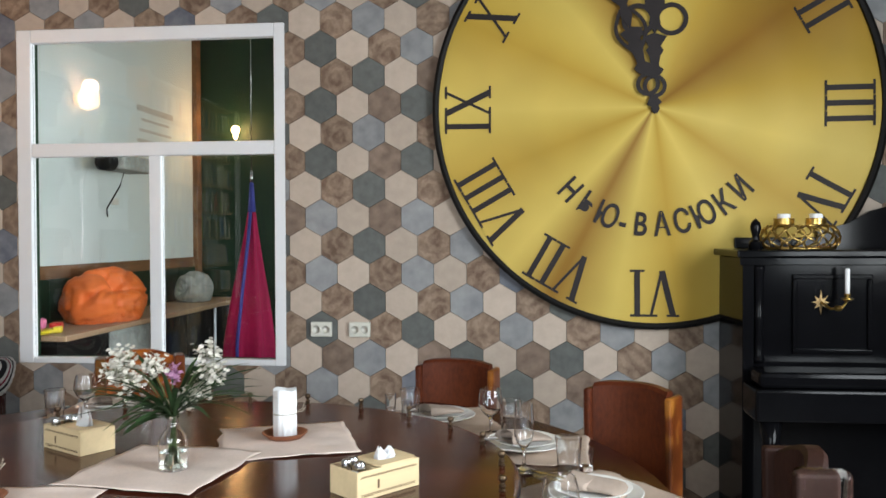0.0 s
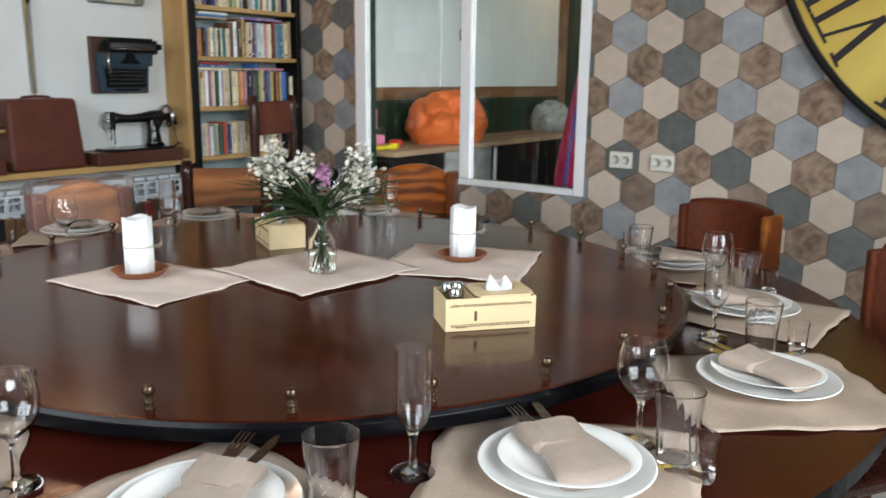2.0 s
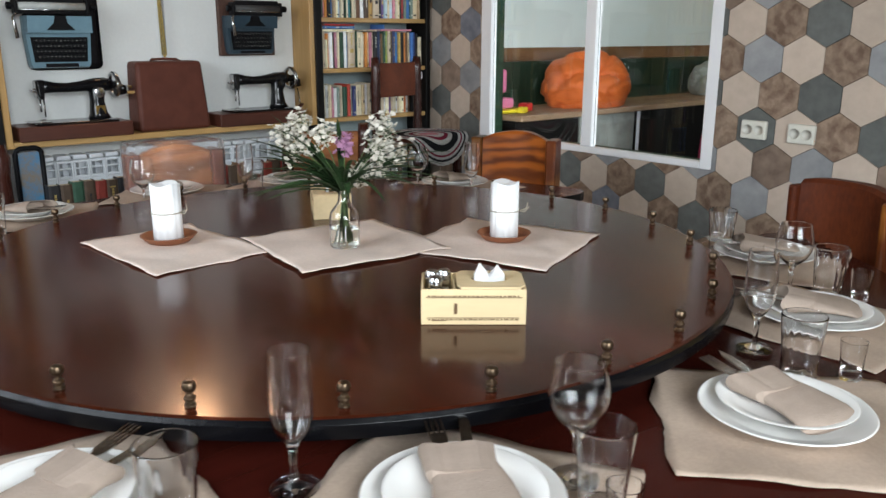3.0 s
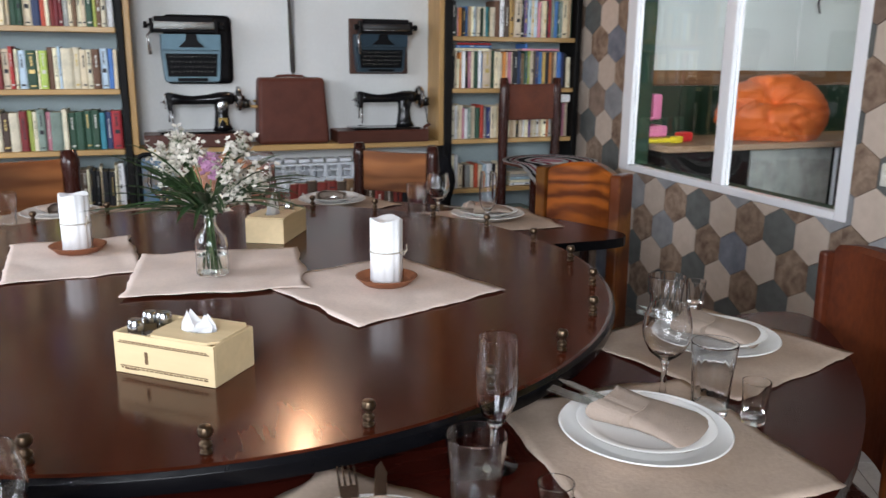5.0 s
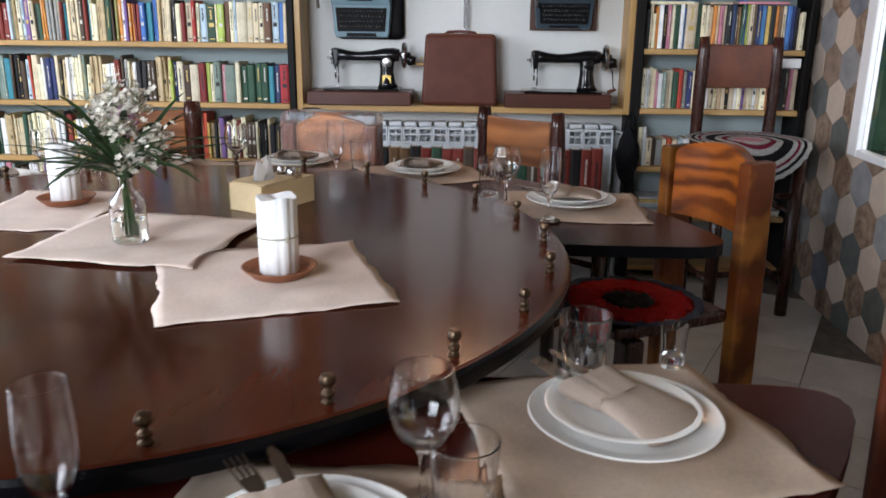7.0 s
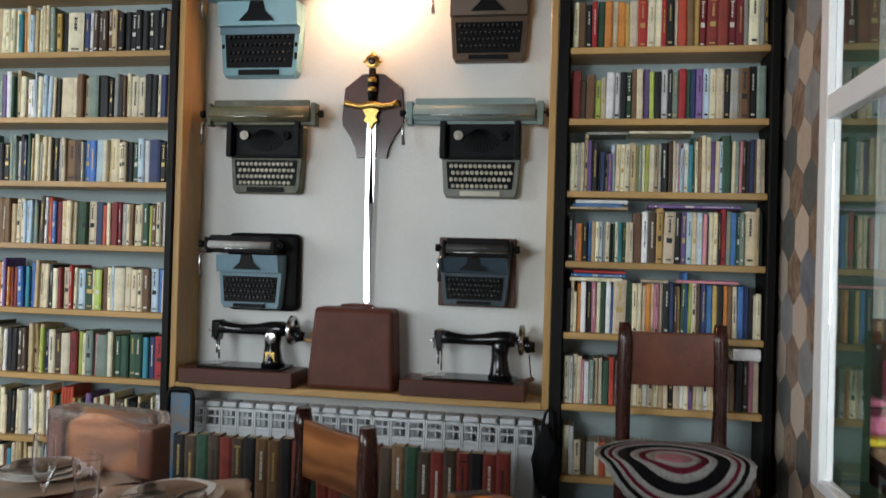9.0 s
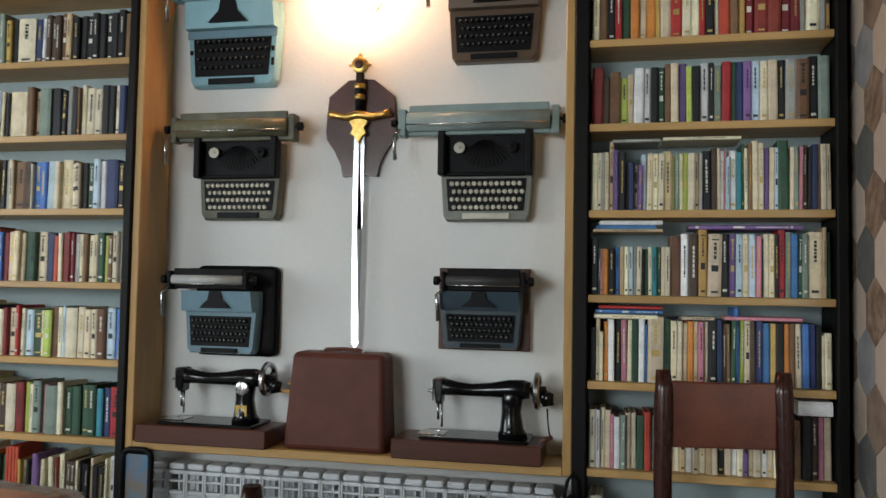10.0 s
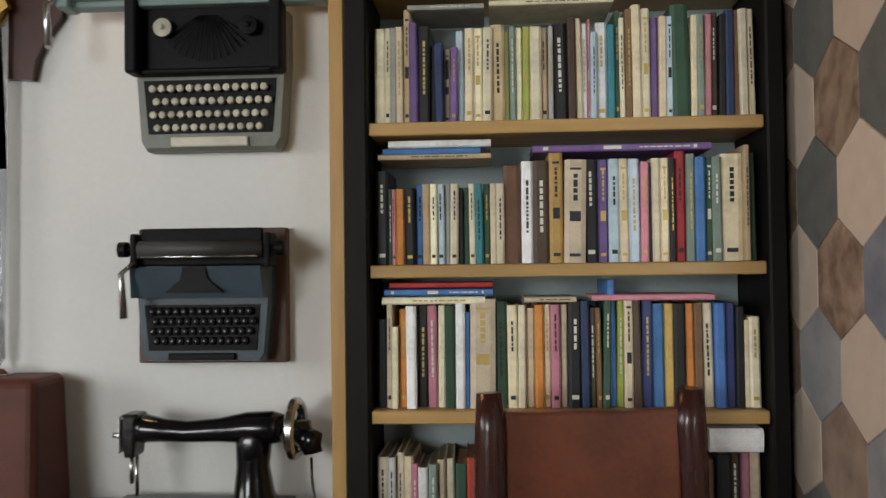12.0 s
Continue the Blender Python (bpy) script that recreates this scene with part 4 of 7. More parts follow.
def sewing_machine(y, label, crank):
    """An old sewing machine: y along the shelf, head at the low end."""
    o_ = 0.035 if crank else 0.02
    ob = empty("sewing_machine", Matrix.Translation((-3.1, y, NZ0 + 0.0145)) @ Matrix.Diagonal((1, 0.97, 0.93, 1)), label, "sewing machine", "old sewing machines")
    bm = B()
    box(bm, -0.095, 0.1, -0.26 - o_, 0.26 - o_, 0, 0.07, 0.004)
    bs = part("base_box", bm, M_sew_base, ob, "red-brown wooden base")
    bm = B()
    box(bm, -0.08, 0.085, -0.2, 0.18, 0.0705, 0.082, 0.003)
    part("bed_plate", bm, M_sew_black, ob)
    bm = B()
    box(bm, -0.045, 0.05, -0.215, -0.12, 0.0825, 0.0845, 0.001)
    part("slide_plate", bm, M_chrome, ob, "chrome slide plate")
    # pillar and arm, one casting
    bm = B()
    tube(bm, [(0, 0.115, 0.082), (0, 0.112, 0.11), (0, 0.11, 0.17), (0, 0.112, 0.225), (0, 0.12, 0.255)], [0.055, 0.042, 0.034, 0.038, 0.03], 16)
    tube(bm, [(0, 0.175, 0.25), (0, 0.15, 0.252), (0, 0.1, 0.252), (0, 0.04, 0.247), (0, -0.03, 0.243), (0, -0.08, 0.246), (0, -0.12, 0.25), (0, -0.135, 0.252)], [0.03, 0.036, 0.034, 0.026, 0.023, 0.025, 0.031, 0.028], 16)
    part("arm", bm, M_sew_black, ob)
    bm = B()
    vs = box(bm, -0.028, 0.028, -0.165, -0.125, 0.19, 0.285, 0.009, 3)
    for v in vs:
        if v.co.z < 0.22:
            v.co.y = -0.145 + (v.co.y + 0.145) * 0.6
    part("head", bm, M_sew_black, ob)
    bm = B()
    box(bm, -0.022, 0.022, -0.1685, -0.1655, 0.2, 0.28, 0.001)
    part("face_plate", bm, M_chrome, ob, "chrome face plate")
    bm = B()
    tube(bm, [(0, -0.15, 0.192), (0, -0.15, 0.13)], 0.005, 8)
    tube(bm, [(0.008, -0.135, 0.192), (0.008, -0.135, 0.105)], 0.004, 8)
    box(bm, -0.002, 0.018, -0.16, -0.135, 0.09, 0.094, 0.001)
    part("needle_bar", bm, M_chrome, ob, "chrome needle and presser bars")
    bm = B()
    lathe(bm, [(0.012, 0), (0.012, 0.006), (0.006, 0.01), (0.006, 0.02)], 14, Matrix.Translation((0, -0.169, 0.235)) @ pose(0, 0, 0, 90, 0, 0))
    part("tension_knob", bm, M_chrome, ob)
    bm = B()
    lathe(bm, [(0.026, 0), (0.026, 0.005), (0.02, 0.007), (0.004, 0.008)], 18, Matrix.Translation((0.034, 0.115, 0.215)) @ pose(0, 0, 0, 0, 90, 0))
    part("stitch_dial", bm, M_chrome if not crank else M_sew_black, ob)
    bm = B()
    prof = [(0.052, -0.008), (0.06, -0.011), (0.067, -0.006), (0.067, 0.006), (0.06, 0.011), (0.052, 0.008), (0.052, -0.008)]
    lathe(bm, prof, 26, Matrix.Translation((0, 0.2, 0.25)) @ pose(0, 0, 0, 90, 0, 0), close=False)
    wheel = part("hand_wheel", bm, M_chrome, ob, "nickel-rimmed hand wheel")
    bm = B()
    lathe(bm, [(0.018, -0.03), (0.02, 0.02), (0.01, 0.024)], 14, Matrix.Translation((0, 0.2, 0.25)) @ pose(0, 0, 0, 90, 0, 0))
    for k in range(3):
        a = radians(30 + 120 * k)
        tube(bm, [(0.015 * math.cos(a), 0.2, 0.25 + 0.015 * math.sin(a)), (0.055 * math.cos(a), 0.2, 0.25 + 0.055 * math.sin(a))], 0.006, 6)
    part("spokes", bm, M_sew_black, wheel)
    bm = B()
    tube(bm, [(0.0, 0.212, 0.235), (0.01, 0.235, 0.225), (0.012, 0.24, 0.2)], [0.026, 0.028, 0.02], 10)
    part("gear_housing", bm, M_sew_black, ob)
    if crank:
        bm = B()
        tube(bm, [(0.01, 0.235, 0.19), (0.02, 0.238, 0.15), (0.02, 0.243, 0.105), (0.025, 0.25, 0.092)], [0.003, 0.003, 0.003, 0.004], 8)
        part("crank_arm", bm, M_sew_black, ob)
        bm = B()
        tube(bm, [(0.04, 0.215, 0.078), (0.035, 0.235, 0.085), (0.03, 0.256, 0.093)], [0.009, 0.011, 0.007], 8)
        part("crank_handle", bm, M_sew_base, ob, "turned wooden crank handle")
    else:
        bm = B()
        box(bm, 0.0345, 0.0375, 0.09, 0.135, 0.1, 0.15, 0.001)
        part("badge", bm, M_gold, ob, "gilt badge on the pillar")
        bm = B()
        tube(bm, [(0.0, 0.24, 0.21), (0.0, 0.29, 0.205), (0.0, 0.3, 0.21)], [0.008, 0.009, 0.006], 8)
        part("crank_handle", bm, M_pine, ob, "light wooden crank handle")
    return ob


sewing_machine(2.495, "black sewing machine with a chrome dial on a wooden base", False)
sewing_machine(3.465, "black hand-cranked sewing machine on a wooden base", True)

# radiator below the niche, and the low books behind the table
M_cloth_black = mat("black_cloth", (0.008, 0.008, 0.01), 0.85, var=0.4, scale=30, spec=0.2)
M_rad = mat("white_radiator_enamel", (0.72, 0.75, 0.78), 0.35, var=0.06)
ob = empty("radiator", Matrix.Translation((-3.13, 2.98, 0.18)), "white sectional radiator under the niche", "radiator")
for k in range(20):
    bm = B()
    yk = -0.71 + 0.0745 * k
    box(bm, -0.04, 0.042, yk - 0.031, yk + 0.031, 0.578, 0.6, 0.006, 2)
    for q in (-1, 1):
        box(bm, 0.022, 0.044, yk + q * 0.0325 - 0.004, yk + q * 0.0325 + 0.004, 0.3, 0.575, 0.002)
    box(bm, 0.028, 0.044, yk - 0.028, yk + 0.028, 0.562, 0.575, 0.002)
    box(bm, 0.028, 0.042, yk - 0.028, yk + 0.028, 0.532, 0.54, 0.002)
    box(bm, 0.028, 0.044, yk - 0.028, yk + 0.028, 0.49, 0.502, 0.002)
    box(bm, 0.026, 0.04, yk - 0.034, yk + 0.034, 0.02, 0.489, 0.004)
    box(bm, -0.03, 0.02, yk - 0.004, yk + 0.004, 0.02, 0.575)
    box(bm, -0.04, -0.032, yk - 0.036, yk + 0.036, 0.05, 0.57)
    part("radiator_section", bm, M_rad, ob)
bm = B()
tube(bm, [(0, -0.78, 0.04), (0, 0.78, 0.04)], 0.014, 10)
tube(bm, [(0, 0.76, 0.56), (0, 0.79, 0.56), (0, 0.79, -0.18)], 0.012, 10)
tube(bm, [(0, 0.7, 0.0), (0, 0.7, -0.18)], 0.012, 8)
tube(bm, [(0, -0.7, 0.0), (0, -0.7, -0.18)], 0.012, 8)
part("radiator_pipe", bm, M_rad, ob)
low_rng = random.Random(3)
ob = empty("low_shelf", Matrix.Translation((-2.93, 2.98, 0)), "low dark shelf board in front of the radiator", "shelf")
bm = B()
box(bm, -0.11, 0.12, -0.76, 0.76, 0.3, 0.325, 0.003)
part("shelf_board", bm, M_ebony, ob)
for s in (-0.7, 0.0, 0.7):
    bm = B()
    box(bm, -0.1, 0.11, s - 0.012, s + 0.012, 0, 0.299)
    part("shelf_support", bm, M_ebony, ob)


def low(ci, w, h, d, m):
    place_far(low_rng.choice((5, 7, 3, 5, 4, 7, 5, 4, 12)), w * 1.5, h * 1.85, d, Matrix.Translation((0.19, 0, 0)) @ m)


for k in range(27):
    low(0, 0.033, low_rng.uniform(0.19, 0.2), 0.06, Matrix.Translation((-3.06, 2.28 + 0.0505 * k, 0.326)))
tagged(new("row_of_books", mesh_of("row_of_books", far_v, far_f, far_i)), "closely packed rows of mixed old hardback books", "books", kind="stuff")

# rounded black frame with a blue panel, for an unidentified thing leaning by the radiator
M_blue_panel = mat("blue_brown_panel", (0.05, 0.2, 0.36), 0.4, var=0.6, scale=9, color2=(0.2, 0.16, 0.12))
ob = empty("framed_print", Matrix.Translation((-2.99, 2.245, 0.3255)), "blue panel in a rounded black metal frame beside the radiator", "picture")
edge = [(-0.055, 0.012)]
for cx, cz, a in ((-0.025, 0.487, 180), (0.025, 0.487, 90)):
    edge += [(cx + 0.03 * math.cos(radians(a - 15 * k)), cz + 0.03 * math.sin(radians(a - 15 * k))) for k in range(7)]
edge += [(0.055, 0.012), (-0.055, 0.012)]
bm = B()
tube(bm, [(0, a, b) for a, b in edge], 0.011, 8)
part("frame", bm, M_tw_black, ob)
bm = B()
box(bm, -0.006, 0.0, -0.046, 0.046, 0.014, 0.5)
part("print", bm, M_blue_panel, ob, "blue and brown panel")

# black cloth bag hung on the bookcase post
ob = empty("shoulder_bag", Matrix.Translation((-2.985, 3.775, 0.5)), "limp black cloth bag hung on the bookcase post", "bag")
bm = B()
bmesh.ops.create_icosphere(bm, subdivisions=4, radius=1)
for v in bm.verts:
    q = v.co.copy()
    wide = 0.055 - 0.02 * max(0.0, q.z)
    v.co = Vector((0.028 * q.x * (1 + 0.3 * noise.noise(q * 2.2)), wide * q.y * (1 + 0.25 * noise.noise(q * 2.6)), 0.15 + 0.14 * q.z + 0.01 * noise.noise(q * 3)))
part("sack", bm, M_cloth_black, ob, smooth=True)
bm = B()
tube(bm, [(0.0, -0.02, 0.27), (-0.012, -0.008, 0.33), (-0.02, 0.01, 0.355), (-0.012, 0.02, 0.33), (0.0, 0.025, 0.27)], 0.006, 6)
part("strap", bm, M_cloth_black, ob)

# lit wall lamp over the sword
M_bulb = glow("lamp_glass", (1.0, 0.58, 0.32), 32)
ob = empty("wall_lamp", Matrix.Translation((XW, 3.0, 2.42)), "lit wall lamp with a frosted glass shade over the sword", "lamp")
bm = B()
lathe(bm, [(0.05, 0), (0.05, 0.012), (0.03, 0.018)], 20, pose(0, 0, 0.09, 0, 90, 0))
part("wall_plate", bm, M_gold, ob)
bm = B()
tube(bm, [(0.012, 0, 0.09), (0.034, 0, 0.09)], 0.007, 8)
part("arm", bm, M_gold, ob)
bm = B()
lathe(bm, [(0.02, 0.0), (0.055, 0.015), (0.078, 0.05), (0.082, 0.085), (0.07, 0.125), (0.045, 0.15), (0.03, 0.155), (0.03, 0.15), (0.066, 0.12), (0.077, 0.085), (0.073, 0.052), (0.05, 0.02), (0.0, 0.012)], 24, Matrix.Translation((0.11, 0, 0.005)))
part("shade", bm, M_bulb, ob, "glowing frosted shade")
lamp = new("wall_lamp_light", bpy.data.lights.new("wall_lamp_light", "POINT"))
lamp.data.energy, lamp.data.color, lamp.data.shadow_soft_size = 19, (1.0, 0.56, 0.33), 0.06
lamp.matrix_basis = Matrix.Translation((XW + 0.11, 2.97, 2.61))

# ---- the round table ----
TX, TY, ZT = -0.68, 2.4, 0.775
SX, SY, ZS = -0.655, 2.345, 0.84
M_metal_pin = mat("bronze_pin", (0.12, 0.08, 0.05), 0.3, metal=0.9, var=0.3)
M_pearl = mat("pale_pin", (0.45, 0.42, 0.4), 0.25, metal=0.5, var=0.2)
table = empty("table", Matrix.Translation((TX, TY, 0)), "large round dark mahogany table with a gap cut in its ring", "table")
gx0, gx1, RT = -0.265, 0.475, 1.31
out = []
p0 = math.acos(gx1 / RT)
p1 = math.acos(gx0 / RT)
arc = [(RT * math.cos(a), RT * math.sin(a)) for a in [p1 + 0.09 + (2 * math.pi - p1 + p0 - 0.18) * k / 140 for k in range(141)]]
out += arc


def corner(p, c, q):
    return [tuple((1 - t) ** 2 * Vector(p) + 2 * t * (1 - t) * Vector(c) + t * t * Vector(q)) for t in (0.2, 0.4, 0.6, 0.8)]


yc0, yc1 = math.sqrt(RT ** 2 - gx0 ** 2), math.sqrt(RT ** 2 - gx1 ** 2)
out += corner(arc[-1], (gx1, yc1), (gx1, yc1 - 0.14)) + [(gx1, yc1 - 0.14), (gx1, 0.5), (gx0, 0.5), (gx0, yc0 - 0.14)] + corner((gx0, yc0 - 0.14), (gx0, yc0), arc[0])
bm = B()
slab(bm, out, ZT - 0.03, ZT)
bm.normal_update()
for f in bm.faces:
    f.material_index = 0 if f.normal.z > 0.5 else 1
part("tabletop", bm, [M_table, M_susan_edge], table)
bm = B()
lathe(bm, [(0.34, 0.0), (0.34, 0.05), (0.2, 0.09), (0.16, 0.2), (0.2, 0.5), (0.4, 0.7), (0.4, 0.7445)], 32, Matrix.Translation((0, 0, 0)))
part("pedestal", bm, M_ebony, table)
for a in (20, 60, 140, 200, 250, 310):
    bm = B()
    c, s = math.cos(radians(a)), math.sin(radians(a))
    box(bm, c - 0.035, c + 0.035, s - 0.035, s + 0.035, 0, 0.7445, 0.006, 2)
    part("leg", bm, M_ebony, table)

ts = empty("turntable", Matrix.Translation((SX, SY, ZT + 0.001)), "wide dark mahogany turntable ringed with small metal pins", "turntable")
ZL = ZS - ZT - 0.001
bm = B()
lathe(bm, [(0.885, ZL - 0.034), (0.893, ZL - 0.031), (0.896, ZL - 0.02), (0.896, ZL - 0.008), (0.891, ZL - 0.001), (0.884, ZL)], 160)
bm.normal_update()
for f in bm.faces:
    f.material_index = 0 if f.normal.z > 0.9 else 1
    f.smooth = abs(f.normal.z) < 0.9
part("turntable_top", bm, [M_susan, M_susan_edge], ts)
bm = B()
lathe(bm, [(0.3, 0), (0.3, ZL - 0.0345)], 48)
part("bearing", bm, M_ebony, ts)
bm = B()
lathe(bm, [(0.0085, 0), (0.0085, 0.003), (0.005, 0.006), (0.0085, 0.011), (0.0085, 0.014), (0.0045, 0.018), (0.0045, 0.021), (0.0095, 0.026), (0.0105, 0.031), (0.008, 0.037), (0, 0.039)], 12)
PIN = part("pin", bm, M_metal_pin)
SPARE.append(PIN)
for k in range(25):
    a = radians(-5 + 14.4 * k)
    again("pin", PIN, Matrix.Translation((0.856 * math.cos(a), 0.856 * math.sin(a), ZL)), ts)

# paper mats
M_kraft = mat("brown_kraft_paper", (0.5, 0.385, 0.3), 0.85, var=0.2, scale=7, fine=160, bump=0.15, rnd=0.05)
M_kraft_pale = mat("pale_pink_beige_paper", (0.77, 0.63, 0.545), 0.85, var=0.16, scale=7, fine=160, bump=0.15, rnd=0.03)


def paper_mat(name, label, w, h, m, seed, group):
    """A sheet of crinkled paper with worn edges, w by h."""
    r = random.Random(seed)
    bm = B()
    n = 24
    grid = {}
    for side in (0, 1):
        for i in range(n + 1):
            for j in range(n + 1):
                x, y = (i / n - 0.5) * w, (j / n - 0.5) * h
                e = min(i, n - i, j, n - j)
                lift = 0.0015 + 0.006 * abs(noise.noise((x * 8 + seed, y * 8, 0.3))) + 0.0012 * abs(noise.noise((x * 40, y * 40 + seed, 2)))
                if e < 3:
                    lift += (3 - e) * 0.0022 * max(0, noise.noise((x * 6 + seed * 2, y * 6, 5)))
                u, t = 2 * x / w, 2 * y / h
                j1 = r.uniform(-0.0015, 0.0015) + 0.014 * noise.noise((t * 2.2, seed, math.copysign(3, u))) * abs(u) ** 6
                j2 = r.uniform(-0.0015, 0.0015) + 0.014 * noise.noise((u * 2.2, seed + 9, math.copysign(5, t))) * abs(t) ** 6
                if e:
                    j1 = j2 = 0
                if side:
                    grid[1, i, j] = bm.verts.new(grid[0, i, j].co - Vector((0, 0, 0.0009)))
                else:
                    grid[0, i, j] = bm.verts.new((x + j1, y + j2, lift))
    for i in range(n):
        for j in range(n):
            bm.faces.new((grid[0, i, j], grid[0, i + 1, j], grid[0, i + 1, j + 1], grid[0, i, j + 1])).smooth = True
            bm.faces.new((grid[1, i, j], grid[1, i, j + 1], grid[1, i + 1, j + 1], grid[1, i + 1, j]))
    for i in range(n):
        for a, b in (((i, 0), (i + 1, 0)), ((n, i), (n, i + 1)), ((i + 1, n), (i, n)), ((0, i + 1), (0, i))):
            bm.faces.new((grid[0, a[0], a[1]], grid[1, a[0], a[1]], grid[1, b[0], b[1]], grid[0, b[0], b[1]]))
    ob = part(name, bm, M_kraft_pale if name == "table_runner" else M_kraft)
    ob.matrix_basis = m
    return tagged(ob, label, "place mat", group)


def quad_pose(ax, ay, bx, by, cx, cy, z):
    """Centre and turn of a mat from three corners in a row."""
    a, b, c = Vector((ax, ay)), Vector((bx, by)), Vector((cx, cy))
    mid = (a + c) / 2
    d = b - a
    return pose(mid.x, mid.y, z, 0, 0, math.degrees(math.atan2(d.y, d.x))), (b - a).length, (c - b).length


for k, q in enumerate(((-1.12, 1.88, -0.73, 1.91, -0.72, 2.2), (-0.52, 2.17, -0.475, 2.545, -0.845, 2.56), (-0.2, 2.56, -0.335, 2.92, -0.7, 2.805))):
    m, w, h = quad_pose(*q, ZS + 0.0005 + (0.004 if k == 1 else 0))
    paper_mat("table_runner", "crinkled pale beige paper mat lying on the turntable", w, h, m, 40 + k, "paper mats on the turntable")

# rolls of white napkins on clay saucers
M_napkin_white = mat("white_paper", (0.9, 0.9, 0.9), 0.9, var=0.04, scale=20, bump=0.15)
M_clay = mat("terracotta", (0.3, 0.11, 0.05), 0.6, var=0.2, scale=20)
M_twine = mat("twine", (0.4, 0.36, 0.28), 0.9)
for k, (x, y) in enumerate(((-0.46, 2.7), (-0.975, 2.05))):
    ob = empty("saucer", Matrix.Translation((x, y, ZS + 0.005)), "small terracotta saucer on the paper mat", "saucer", "saucers on the turntable")
    bm = B()
    lathe(bm, [(0.045, 0), (0.05, 0.001), (0.066, 0.016), (0.068, 0.018), (0.064, 0.018), (0.05, 0.007), (0.0, 0.006)], 36)
    part("dish", bm, M_clay, ob)
    ob = empty("napkin_roll", Matrix.Translation((x, y, ZS + 0.0115)), "upright roll of white paper napkins tied with twine", "napkins", "napkin rolls")
    bm = B()
    n = 60
    lo, hi = [], []
    for i in range(n):
        a = 2 * math.pi * i / n
        r = 0.0345 + 0.0018 * math.cos(a * 10) - (0.002 if i % 6 == 0 else 0)
        lo.append(bm.verts.new((r * math.cos(a), r * math.sin(a), 0)))
        hi.append(bm.verts.new((r * math.cos(a), r * math.sin(a), 0.138 + 0.003 * math.sin(a * 3 + k))))
    ctr = bm.verts.new((0, 0, 0.133))
    for i in range(n):
        j = (i + 1) % n
        bm.faces.new((lo[i], lo[j], hi[j], hi[i])).smooth = True
        bm.faces.new((hi[i], hi[j], ctr))
    bm.faces.new(lo[::-1])
    part("roll", bm, M_napkin_white, ob)
    bm = B()
    lathe(bm, [(0.0362, 0.066), (0.0376, 0.0675), (0.0362, 0.069)], 30, close=False)
    tube(bm, [(0.03, 0.021, 0.0675), (0.045, 0.032, 0.075), (0.05, 0.03, 0.09)], 0.0012, 5)
    tube(bm, [(0.03, 0.021, 0.0675), (0.044, 0.026, 0.066), (0.055, 0.03, 0.08)], 0.0012, 5)
    part("twine", bm, M_twine, ob, "thin twine tie")

# wooden napkin boxes with salt and pepper
M_ply = mat("pale_plywood", (0.74, 0.57, 0.33), 0.55, var=0.15, scale=7, stretch=(0.15, 1, 1), fine=70)
M_burn = mat("laser_burnt_edge", (0.14, 0.08, 0.04), 0.7)
M_salt = mat("salt", (0.8, 0.8, 0.78), 0.9)


